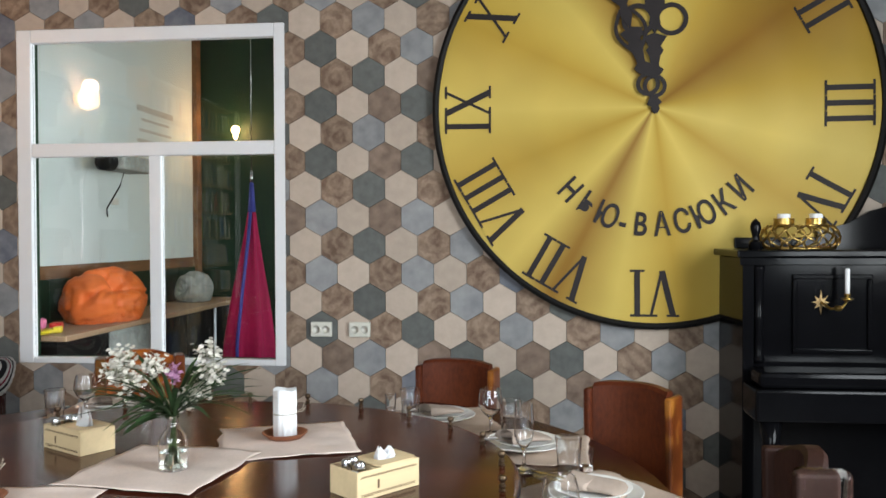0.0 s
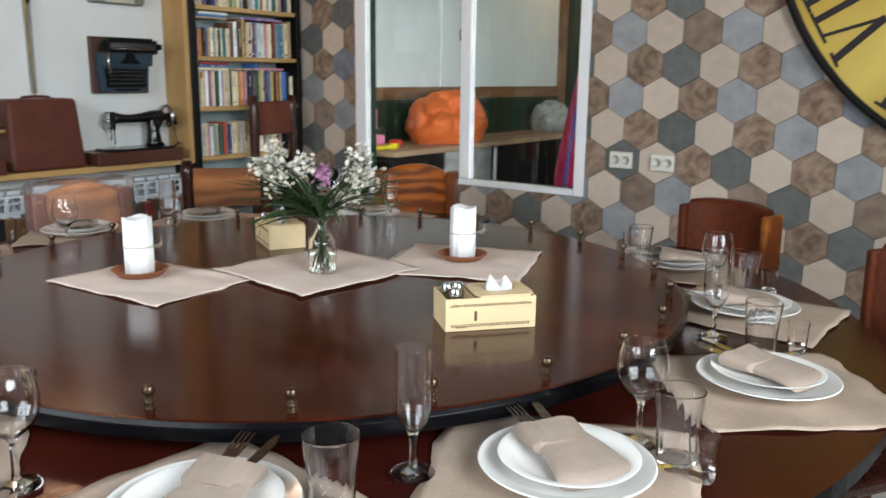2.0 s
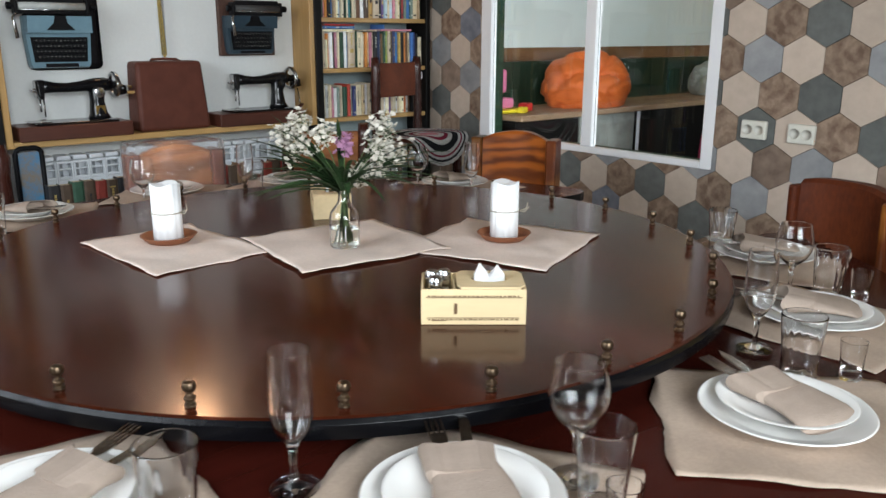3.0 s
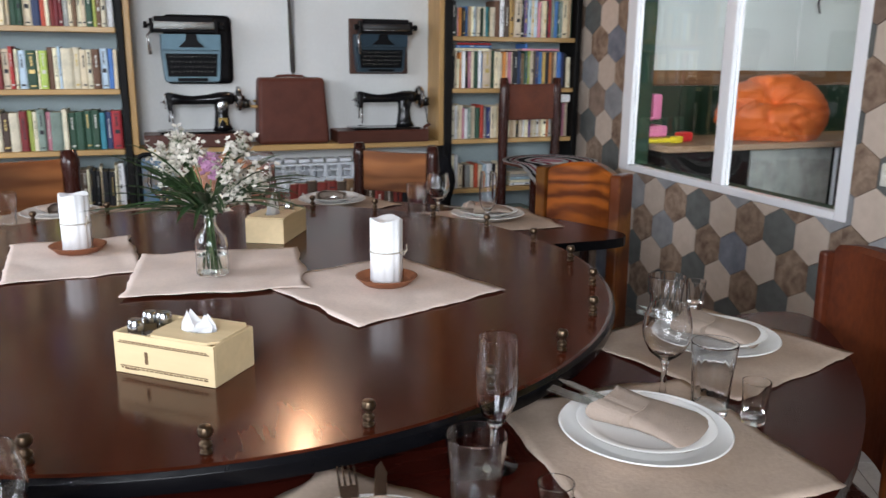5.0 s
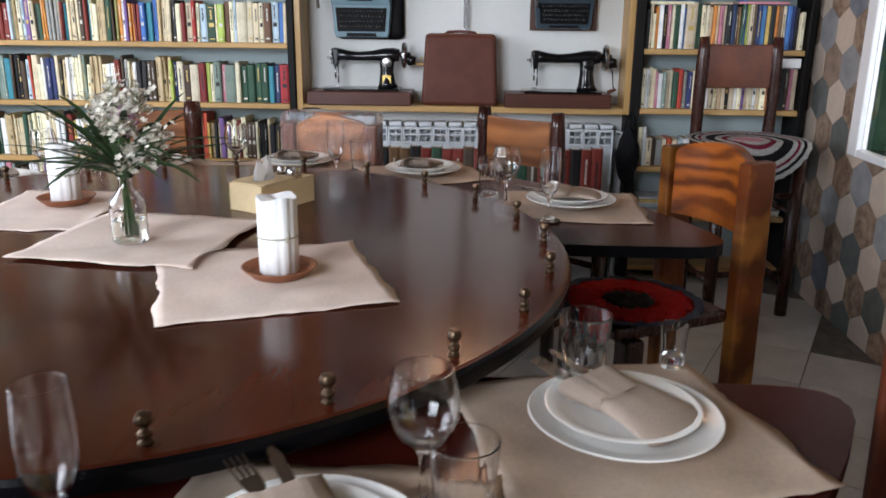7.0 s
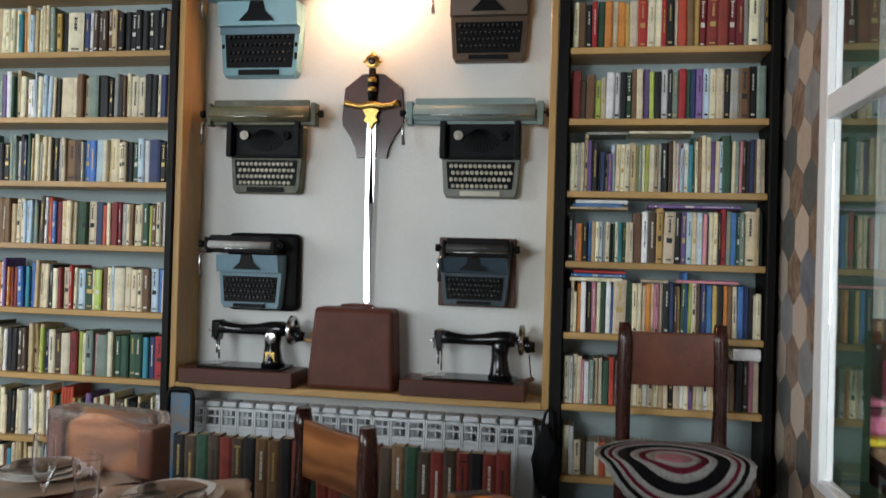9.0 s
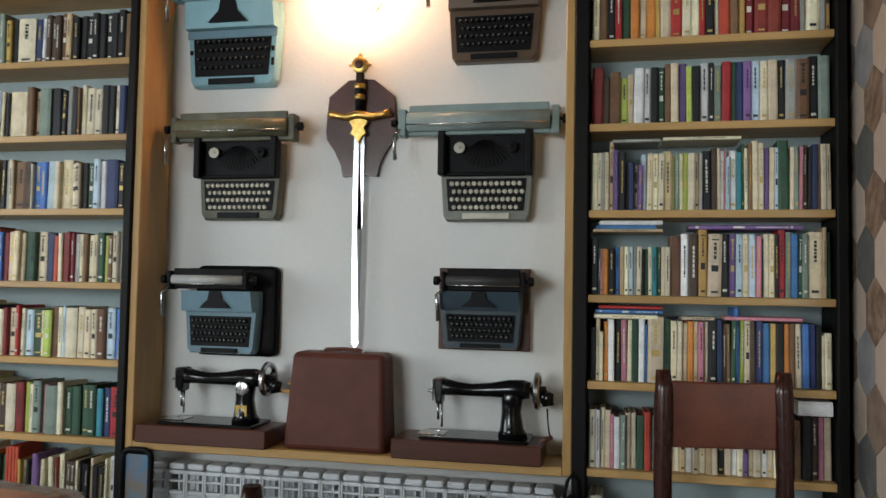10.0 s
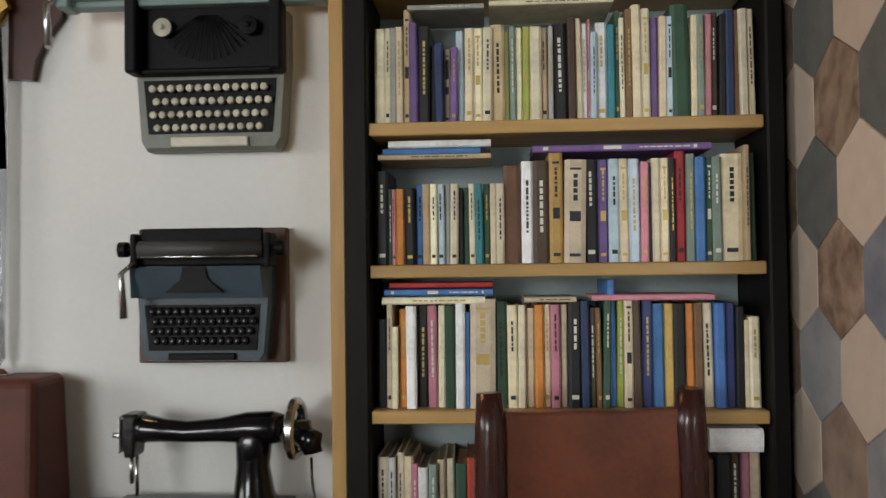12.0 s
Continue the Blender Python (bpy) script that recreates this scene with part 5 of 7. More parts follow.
def napkin_box(m, label, tuft):
    ob = empty("napkin_box", m, label, "napkin box", "napkin boxes on the turntable")
    W, D, H = 0.187, 0.105, 0.066
    for nm, b_ in (("front_panel", (-W / 2, W / 2, -D / 2, -D / 2 + 0.004, 0, H)), ("back_panel", (-W / 2, W / 2, D / 2 - 0.004, D / 2, 0, H)), ("side_panel", (-W / 2, -W / 2 + 0.004, -D / 2 + 0.0042, D / 2 - 0.0042, 0, H)),
                   ("side_panel", (W / 2 - 0.004, W / 2, -D / 2 + 0.0042, D / 2 - 0.0042, 0, H)), ("divider", (-0.036, -0.032, -D / 2 + 0.0042, D / 2 - 0.0042, 0, H - 0.001)), ("base", (-W / 2 + 0.0042, W / 2 - 0.0042, -D / 2 + 0.0042, D / 2 - 0.0042, 0.002, 0.006))):
        bm = B()
        box(bm, *b_, 0.0006)
        part(nm, bm, M_ply, ob)
    bm = B()
    x0, x1, y0, y1 = -0.03, W / 2 - 0.001, -D / 2 + 0.001, D / 2 - 0.001
    cx, cy, n = 0.03, 0.0, 24
    ov = [bm.verts.new((cx + 0.033 * math.cos(2 * math.pi * i / n), cy + 0.02 * math.sin(2 * math.pi * i / n), H + 0.0005)) for i in range(n)]
    ex = []
    for i in range(n):
        c, s = math.cos(2 * math.pi * i / n), math.sin(2 * math.pi * i / n)
        t = min(((x1 - cx) / c) if c > 1e-6 else ((x0 - cx) / c) if c < -1e-6 else 9, ((y1 - cy) / s) if s > 1e-6 else ((y0 - cy) / s) if s < -1e-6 else 9)
        ex.append(bm.verts.new((cx + t * c, cy + t * s, H + 0.0005)))
    for i in range(n):
        j = (i + 1) % n
        bm.faces.new((ov[i], ex[i], ex[j], ov[j]))
    r = bmesh.ops.extrude_face_region(bm, geom=list(bm.faces))
    bmesh.ops.translate(bm, verts=[v for v in r["geom"] if isinstance(v, bmesh.types.BMVert)], vec=(0, 0, 0.0035))
    bmesh.ops.recalc_face_normals(bm, faces=bm.faces)
    part("lid", bm, M_ply, ob)
    bm = B()
    for yy in (-D / 2 - 0.0006, ):
        box(bm, -W / 2 + 0.008, W / 2 - 0.008, yy, yy + 0.0005, H - 0.016, H - 0.0145)
        box(bm, -W / 2 + 0.01, W / 2 - 0.012, yy, yy + 0.0005, 0.012, 0.0135)
        box(bm, -W / 2 + 0.02, -W / 2 + 0.045, yy, yy + 0.0005, 0.007, 0.0085)
        box(bm, -0.035, -0.029, yy, yy + 0.0005, 0.02, 0.04)
        words = random.Random(8)
        for zz in (H - 0.0125, 0.0095):
            x = -W / 2 + 0.012
            while x < W / 2 - 0.016:
                wl = words.uniform(0.003, 0.009)
                box(bm, x, x + wl, yy, yy + 0.0005, zz - 0.0011, zz + 0.0011)
                x += wl + 0.002
    part("engraving", bm, M_burn, ob, "thin burnt lines of engraving")
    # napkin tuft
    bm = B()
    for s in (-1, 1):
        v = [bm.verts.new((0.004, 0.013 * s, H - 0.01)), bm.verts.new((0.056, 0.011 * s, H - 0.01)), bm.verts.new((0.058, 0.004 * s, H + 0.012)), bm.verts.new((0.045, 0.003 * s, H + 0.03)), bm.verts.new((0.03, 0.012 * s, H + 0.01)), bm.verts.new((0.012, 0.004 * s, H + 0.034)), bm.verts.new((0.002, 0.006 * s, H + 0.012))]
        bm.faces.new(v if s > 0 else v[::-1])
    bmesh.ops.solidify(bm, geom=list(bm.faces), thickness=0.0012)
    for v in bm.verts:
        v.co.z = H - 0.01 + (v.co.z - H + 0.01) * tuft
    tag = part("tissue", bm, M_napkin_white)
    tag.matrix_basis = m
    tagged(tag, "white paper napkin tuft pulled out of the box", "napkin", "napkins in the boxes")
    for (sx, sy) in ((-0.068, -0.03), (-0.052, 0.018), (-0.075, 0.012)):
        sh = empty("shaker", m @ Matrix.Translation((sx, sy, 0.0065)), "small glass salt shaker with a metal cap", "shaker", "shakers in the napkin boxes")
        bm = B()
        lathe(bm, [(0.0, 0.0), (0.0125, 0.0), (0.013, 0.002), (0.012, 0.055), (0.011, 0.058), (0.0095, 0.058), (0.0105, 0.054), (0.011, 0.004), (0.0, 0.003)], 16)
        part("jar", bm, M_glass, sh)
        bm = B()
        lathe(bm, [(0.0, 0.0045), (0.0102, 0.0045), (0.0099, 0.04), (0.0, 0.042)], 14)
        part("salt", bm, M_salt, sh)
        bm = B()
        lathe(bm, [(0.0125, 0.0585), (0.013, 0.06), (0.013, 0.07), (0.01, 0.076), (0.0, 0.077)], 16)
        part("cap", bm, M_chrome, sh)


napkin_box(pose(-0.105, 2.262, ZS + 0.0006, 0, 0, 49.5), "pale plywood napkin box with an engraved front", 1.0)
napkin_box(pose(-1.018, 2.55, ZS + 0.0006, 0, 0, -29), "pale plywood napkin box behind the vase", 1.6)

# vase of flowers
M_leaf = mat("green_leaf", (0.035, 0.075, 0.025), 0.5, var=0.4, scale=15, rnd=0.3)
M_stem = mat("green_stem", (0.09, 0.15, 0.05), 0.5, var=0.3)
M_petal = mat("white_petal", (0.72, 0.67, 0.58), 0.8, var=0.12, rnd=0.1)
M_pink = mat("pink_petal", (0.5, 0.25, 0.4), 0.7, var=0.3)
M_water = glass_mat("water", (0.93, 0.97, 0.9), 0, 1.33)
VX, VY = -0.646, 2.348
vz = empty("flower_vase", Matrix.Translation((VX, VY, ZS + 0.0085)), "small clear glass bottle vase half full of water", "vase")
bm = B()
lathe(bm, [(0.0, 0.0), (0.033, 0.0), (0.036, 0.004), (0.036, 0.07), (0.033, 0.085), (0.018, 0.104), (0.014, 0.112), (0.0135, 0.128), (0.017, 0.132), (0.017, 0.136), (0.0115, 0.136), (0.0115, 0.112), (0.016, 0.102), (0.031, 0.083), (0.0338, 0.069), (0.0335, 0.006), (0.0, 0.005)], 36)
part("bottle", bm, M_glass, vz)
bm = B()
lathe(bm, [(0.0, 0.0056), (0.0332, 0.0063), (0.0334, 0.045), (0.0, 0.045)], 30)
part("water", bm, M_water, vz)
fr = random.Random(21)
fl = empty("bouquet", Matrix.Translation((VX, VY, ZS + 0.02)), "loose bouquet of white blossoms, a pink flower and narrow leaves", "flowers")
top = 0.118
bm = B()
petal = [(0, 0, 0), (0.0035, 0.0028, 0.001), (0.0075, 0, 0.002), (0.0035, -0.0028, 0.001)]


def blossom(bm, at, size, mi):
    rot = Euler((fr.uniform(-0.9, 0.9), fr.uniform(-0.9, 0.9), fr.uniform(0, 6))).to_matrix().to_4x4()
    for k in range(5):
        mm = Matrix.Translation(at) @ rot @ Matrix.Rotation(2 * math.pi * k / 5, 4, "Z") @ Matrix.Scale(size, 4)
        bm.faces.new([bm.verts.new(mm @ Vector(p)) for p in petal]).material_index = mi


heads = [(-0.075, -0.035, 0.215), (-0.06, -0.05, 0.18), (0.05, 0.05, 0.215), (0.065, 0.03, 0.185), (0.045, 0.07, 0.165), (0.03, 0.045, 0.15), (-0.03, -0.02, 0.2), (0.02, 0.02, 0.135), (-0.085, -0.06, 0.195)]
for hx, hy, hz in [(x * 1.35, y * 1.35, 0.15 + (z - 0.13) * 1.45) for x, y, z in heads]:
    bm = B()
    tube(bm, [(fr.uniform(-0.015, 0.015), fr.uniform(-0.015, 0.015), 0.0), (fr.uniform(-0.006, 0.006), fr.uniform(-0.006, 0.006), top), (hx * 0.5, hy * 0.5, top + (hz - top) * 0.6), (hx, hy, hz)], [0.0016, 0.0016, 0.0014, 0.001], 6)
    st = part("stem", bm, M_stem, fl)
    bm = B()
    for k in range(95):
        at = Vector((hx, hy, hz)) + Vector((fr.gauss(0, 0.015), fr.gauss(0, 0.015), fr.gauss(0.004, 0.015)))
        blossom(bm, at, fr.uniform(0.85, 1.3), 0)
        tube(bm, [(hx, hy, hz - 0.012), tuple(at)], 0.0004, 3, 1)
    part("flower_head", bm, [M_petal, M_stem], st, "cluster of tiny white blossoms")
bm = B()
tube(bm, [(0, 0.005, 0), (0, 0, top), (-0.005, 0.01, 0.225)], 0.0016, 6)
st = part("stem", bm, M_stem, fl)
bm = B()
for k in range(60):
    blossom(bm, Vector((-0.005, 0.01, 0.23)) + Vector((fr.gauss(0, 0.01), fr.gauss(0, 0.01), fr.gauss(0, 0.012))), 1.3, 0)
part("flower_head", bm, M_pink, st, "pink flower head")


def blade(base, tip, sag, w):
    """A narrow arching leaf."""
    bm = B()
    b, t = Vector(base), Vector(tip)
    side = (t - b).cross(Vector((0, 0, 1))).normalized()
    prev = None
    for i in range(8):
        k = i / 7
        p = b.lerp(t, k) + Vector((0, 0, sag * 4 * k * (1 - k)))
        ww = w * math.sin(math.pi * min(1, 0.12 + 0.88 * k)) ** 0.8 * 0.5 + 0.0004
        cur = (bm.verts.new(p + side * ww), bm.verts.new(p - Vector((0, 0, ww * 0.35))), bm.verts.new(p - side * ww))
        if prev:
            bm.faces.new((prev[0], prev[1], cur[1], cur[0])), bm.faces.new((prev[1], prev[2], cur[2], cur[1]))
        prev = cur
    part("leaf", bm, M_leaf, fl)


for k in range(78):
    a = fr.gauss(0.9, 0.9) if k % 2 else fr.gauss(4.2, 0.6)
    ln = fr.uniform(0.1, 0.27)
    el = fr.uniform(0.0, 0.85)
    b = (0.012 * math.cos(a), 0.012 * math.sin(a), top + fr.uniform(0, 0.03))
    blade(b, (b[0] + ln * math.cos(a) * math.cos(el), b[1] + ln * math.sin(a) * math.cos(el), b[2] + ln * math.sin(el) - 0.02), fr.uniform(0.01, 0.035), fr.uniform(0.01, 0.019))
for k in range(5):
    a = fr.uniform(0, 6.28)
    blade((0.0, 0.0, top), (0.018 * math.cos(a), 0.018 * math.sin(a), 0.0), 0.0, 0.006)

# ---- place settings ----
M_china = mat("white_china", (0.87, 0.86, 0.83), 0.15, var=0.02, bump=0.0, coat=0.2)
M_linen = mat("taupe_napkin", (0.37, 0.29, 0.235), 0.9, var=0.12, scale=25, fine=350, bump=0.3, rnd=0.05)
M_steel = mat("cutlery_steel", (0.55, 0.54, 0.52), 0.18, metal=1.0, var=0.1)


def cutlery(kind, m):
    bm = B()
    if kind == "fork":
        slab(bm, [(-0.004, -0.09), (0.004, -0.09), (0.003, 0.04), (0.011, 0.055), (0.012, 0.075), (-0.012, 0.075), (-0.011, 0.055), (-0.003, 0.04)], 0, 0.002)
        for k in range(4):
            x = -0.0105 + 0.007 * k
            slab(bm, [(x - 0.0018, 0.0752), (x + 0.0018, 0.0752), (x + 0.001, 0.115), (x - 0.001, 0.115)], 0, 0.002)
    else:
        slab(bm, [(-0.005, -0.09), (0.005, -0.09), (0.005, 0.01), (0.011, 0.03), (0.011, 0.1), (0.003, 0.125), (-0.004, 0.11), (-0.005, 0.01)], 0, 0.0022)
    ob = part(kind, bm, M_steel)
    ob.matrix_basis = m
    return tagged(ob, "stainless steel %s tucked into the folded napkin" % kind, kind, kind + "s at the places")


def folded_napkin(m, seed):
    """A pocket of folded cloth lying on the plate, its flared mouth towards the table's middle."""
    bm = B()
    n = 36
    secs = []
    shape = ((-0.104, 0.043, 0.004), (-0.1, 0.046, 0.011), (-0.07, 0.045, 0.019), (-0.035, 0.042, 0.024), (0.0, 0.039, 0.028), (0.03, 0.036, 0.031), (0.055, 0.034, 0.034), (0.075, 0.036, 0.04), (0.088, 0.04, 0.044))
    for i, (y, w, h) in enumerate(shape):
        ring = []
        for k in range(n):
            a = 2 * math.pi * k / n
            c, q = math.cos(a), math.sin(a)
            x = w * math.copysign(abs(c) ** 0.7, c)
            z = h * (0.5 + 0.5 * math.copysign(abs(q) ** 0.8, q))
            if q > 0:
                z += 0.0035 * noise.noise((x * 55, y * 30, seed)) + 0.0015 * noise.noise((x * 140, y * 90, seed))
            flare = 0.014 * abs(c) ** 3 if i == len(shape) - 1 else 0
            ring.append(bm.verts.new((x + 0.006 * math.sin(y * 18 + seed), y + 0.006 * math.sin(2 * a + seed) + flare, max(0.0, z))))
        secs.append(ring)
    for ra, rb in zip(secs, secs[1:]):
        for k in range(n):
            bm.faces.new((ra[k], ra[(k + 1) % n], rb[(k + 1) % n], rb[k])).smooth = True
    bm.faces.new(secs[0][::-1])
    inner = [bm.verts.new((v.co.x * 0.9, v.co.y - 0.075, 0.003 + v.co.z * 0.7)) for v in secs[-1]]
    for k in range(n):
        bm.faces.new((secs[-1][k], secs[-1][(k + 1) % n], inner[(k + 1) % n], inner[k]))
    bm.faces.new(inner)
    ob = part("napkin", bm, M_linen)
    ob.matrix_basis = m
    return tagged(ob, "taupe cloth napkin folded round the cutlery", "napkin", "napkins at the places")


def glass_thing(name, label, prof, seg, m, group, facets=0):
    bm = B()
    lathe(bm, prof, seg)
    if facets:
        for v in bm.verts:
            r = math.hypot(v.co.x, v.co.y)
            if 0.02 < v.co.z < 0.085 and r > 0.027:
                a = math.atan2(v.co.y, v.co.x)
                k = 1 - 0.035 * abs(math.sin(a * facets / 2)) ** 0.5
                v.co.x *= k
                v.co.y *= k
    ob = part(name, bm, M_glass)
    ob.matrix_basis = m
    return tagged(ob, label, "glass", group)


WINE = [(0.0, 0.0), (0.031, 0.0), (0.033, 0.002), (0.02, 0.006), (0.006, 0.012), (0.0045, 0.03), (0.0045, 0.06), (0.009, 0.072), (0.028, 0.088), (0.038, 0.108), (0.04, 0.125), (0.037, 0.145), (0.032, 0.165), (0.0305, 0.165), (0.0355, 0.145), (0.0384, 0.125), (0.0364, 0.108), (0.027, 0.0895), (0.008, 0.0755), (0.0, 0.0735)]
FLUTE = [(0.0, 0.0), (0.031, 0.0), (0.032, 0.002), (0.018, 0.006), (0.006, 0.012), (0.0045, 0.03), (0.005, 0.055), (0.009, 0.065), (0.02, 0.08), (0.027, 0.1), (0.0285, 0.13), (0.0275, 0.16), (0.0255, 0.19), (0.0243, 0.19), (0.0262, 0.16), (0.0272, 0.13), (0.0257, 0.1), (0.0188, 0.0815), (0.008, 0.068), (0.0, 0.066)]
TUMBLER = [(0.0, 0.0), (0.0275, 0.0), (0.029, 0.003), (0.0295, 0.024), (0.031, 0.05), (0.033, 0.08), (0.0345, 0.09), (0.0365, 0.118), (0.035, 0.119), (0.033, 0.09), (0.0295, 0.05), (0.0275, 0.014), (0.0, 0.012)]
SHOT = [(0.0, 0.0), (0.0175, 0.0), (0.0185, 0.002), (0.0188, 0.02), (0.0205, 0.05), (0.022, 0.068), (0.0208, 0.068), (0.0192, 0.05), (0.017, 0.018), (0.0, 0.014)]
PLACES = [(-0.5, 1.31), (-0.03, 1.5), (0.28, 1.89), (0.42, 2.42), (0.245, 2.892), (-0.055, 3.252), (-1.34, 3.32), (-1.77, 2.87), (-1.885, 2.42), (-1.79, 1.94), (-1.46, 1.58)]
done = {}


def put(kind, make, m):
    """The first of a kind is built, the others are copies."""
    if kind in done:
        return copy_thing(done[kind], m)
    done[kind] = make(m)
    return done[kind]


def dinner_plate(m):
    bm = B()
    lathe(bm, [(0.0, 0.0), (0.07, 0.0), (0.075, 0.003), (0.097, 0.009), (0.124, 0.019), (0.127, 0.0205), (0.125, 0.022), (0.097, 0.0125), (0.085, 0.008), (0.0, 0.006)], 64)
    ob = part("dinner_plate", bm, M_china)
    ob.matrix_basis = m
    return tagged(ob, "wide white china dinner plate on a paper mat", "plate", "dinner plates")


def small_plate(m):
    bm = B()
    lathe(bm, [(0.0, 0.0), (0.055, 0.0), (0.06, 0.003), (0.08, 0.01), (0.1, 0.017), (0.1015, 0.0185), (0.0995, 0.019), (0.08, 0.013), (0.065, 0.007), (0.0, 0.0055)], 56)
    ob = part("side_plate", bm, M_china)
    ob.matrix_basis = m
    return tagged(ob, "smaller white china plate stacked on the dinner plate", "plate", "upper plates")


for i, (px, py) in enumerate(PLACES):
    f = Vector((TX - px, TY - py)).normalized()
    ang = math.degrees(math.atan2(f.y, f.x)) - 90
    base = pose(px, py, ZT + 0.0005, 0, 0, ang)
    jr = random.Random(100 + i)
    if i == 0:
        mt = paper_mat("place_mat", "crinkled brown paper place mat under the plates", 0.365, 0.385, base @ pose(-0.005, -0.0, 0, 0, 0, 45 + 5), 7, "place mats")
    else:
        lay = {2: 24, 3: 40, 4: -2, 5: 15, 6: -2}.get(i, ang + 50)
        copy_thing(mt, pose(px + jr.uniform(-0.01, 0.01), py + jr.uniform(-0.01, 0.01), ZT + 0.0005, 0, 0, lay + jr.choice((0, 90, 180, 270)) + jr.uniform(-2, 2)))
    z0 = 0.0065
    put("dinner", dinner_plate, base @ pose(0, 0, z0))
    put("small", small_plate, base @ pose(jr.uniform(-0.005, 0.005), jr.uniform(-0.005, 0.005), z0 + 0.0125))
    turn = {2: -6, 3: -15, 4: 6, 5: -13, 6: -36}.get(i, jr.uniform(-25, 5))
    nb = base @ pose(0.0, 0.0, z0 + 0.0195, 0, 0, turn)
    put("napkin", lambda m: folded_napkin(m, 2.0), nb @ pose(0.004, -0.006, 0) @ Matrix.Diagonal((1.12, 0.86, 0.95, 1)))
    put("fork", lambda m: cutlery("fork", m), nb @ pose(-0.012, 0.034, 0.0125, 8, 0, 6))
    put("knife", lambda m: cutlery("knife", m), nb @ pose(0.012, 0.036, 0.011, 7, 0, -3))

for kind, name, label, prof, seg, facets, spots in (
        ("wine", "wine_glass", "round-bowled clear wine glass on a stem", WINE, 40, 0, ((0.137, 3.0), (0.324, 2.048), (-1.335, 3.135), (-1.69, 2.263), (-0.3, 1.4), (-1.5, 1.72))),
        ("flute", "champagne_flute", "slim clear champagne flute on a stem", FLUTE, 36, 0, ((0.247, 2.649), (0.106, 1.757), (-1.165, 3.243), (-1.63, 2.6))),
        ("tumbler", "tumbler", "faceted clear glass tumbler", TUMBLER, 64, 16, ((0.367, 2.57), (0.2, 3.045), (-0.158, 3.21), (0.101, 1.598), (0.397, 2.01), (-1.425, 3.09), (-1.7, 2.67), (-1.62, 1.8), (-0.28, 1.24))),
        ("shot", "shot_glass", "small clear shot glass", SHOT, 32, 0, ((0.252, 3.088), (0.442, 1.992), (-0.255, 3.36), (0.42, 2.65), (0.15, 1.53)))):
    for x, y in spots:
        put(kind, lambda m: glass_thing(name, label, prof, seg, m, name.replace("_", " ") + "s", facets), pose(x, y, ZT + 0.0045, 0, 0, 40 * x))

# ---- chairs ----
def grain_mat(name, light, dark, turn, rough=0.32, bands=7.0, twist=7.0, coat=0.25, spread=(0.25, 0.75)):
    """Varnished wood with dark growth bands; turn lays the bands along the board."""
    m = bpy.data.materials.new(name)
    m.use_nodes = True
    nt = m.node_tree
    n, l = nt.nodes, nt.links
    b = n["Principled BSDF"]
    co, mp, info = n.new("ShaderNodeTexCoord"), n.new("ShaderNodeMapping"), n.new("ShaderNodeObjectInfo")
    off = n.new("ShaderNodeVectorMath")
    off.operation = "ADD"
    l.new(co.outputs["Object"], off.inputs[0]), l.new(info.outputs["Random"], off.inputs[1])
    mp.inputs["Rotation"].default_value = [radians(v) for v in turn]
    mp.inputs["Scale"].default_value = (0.28, 1, 1)
    l.new(off.outputs[0], mp.inputs[0])
    wv, nz, big, ramp, mix, mul = (n.new("ShaderNode" + k) for k in ("TexWave", "TexNoise", "TexNoise", "MapRange", "Mix", "Mix"))
    wv.bands_direction = "Z"
    for k, v in (("Scale", bands), ("Distortion", twist), ("Detail", 3), ("Detail Scale", 1.6)):
        wv.inputs[k].default_value = v
    nz.inputs["Scale"].default_value, nz.inputs["Detail"].default_value = 90, 5
    big.inputs["Scale"].default_value, big.inputs["Detail"].default_value = 5, 3
    for t in (wv, nz, big):
        l.new(mp.outputs[0], t.inputs[0])
    ramp.inputs[1].default_value, ramp.inputs[2].default_value = spread
    blend = n.new("ShaderNodeMix")
    blend.inputs[0].default_value = 0.5
    streak, sq = n.new("ShaderNodeTexNoise"), n.new("ShaderNodeMapping")
    sq.inputs["Scale"].default_value = (0.12, 1, 1)
    streak.inputs["Scale"].default_value, streak.inputs["Detail"].default_value = 22, 6
    l.new(mp.outputs[0], sq.inputs[0]), l.new(sq.outputs[0], streak.inputs[0])
    l.new(wv.outputs[0], blend.inputs[2]), l.new(streak.outputs[0], blend.inputs[3])
    l.new(blend.outputs[0], ramp.inputs[0])
    mix.data_type = mul.data_type = "RGBA"
    mul.blend_type = "MULTIPLY"
    mix.inputs[6].default_value, mix.inputs[7].default_value = (*dark, 1), (*light, 1)
    l.new(ramp.outputs[0], mix.inputs[0])
    dim = n.new("ShaderNodeMapRange")
    dim.inputs[1].default_value, dim.inputs[2].default_value, dim.inputs[3].default_value = 0.35, 0.6, 0.25
    l.new(big.outputs[0], dim.inputs[0])
    l.new(mix.outputs[2], mul.inputs[6]), l.new(dim.outputs[0], mul.inputs[7])
    mul.inputs[0].default_value = 0.9
    l.new(mul.outputs[2], b.inputs["Base Color"])
    b.inputs["Roughness"].default_value = rough
    b.inputs["Coat Weight"].default_value, b.inputs["Coat Roughness"].default_value = coat, 0.15
    b.inputs["Specular IOR Level"].default_value = 0.3
    bp = n.new("ShaderNodeBump")
    bp.inputs["Strength"].default_value, bp.inputs["Distance"].default_value = 0.15, 0.002
    l.new(nz.outputs[0], bp.inputs["Height"]), l.new(bp.outputs[0], b.inputs["Normal"])
    return m


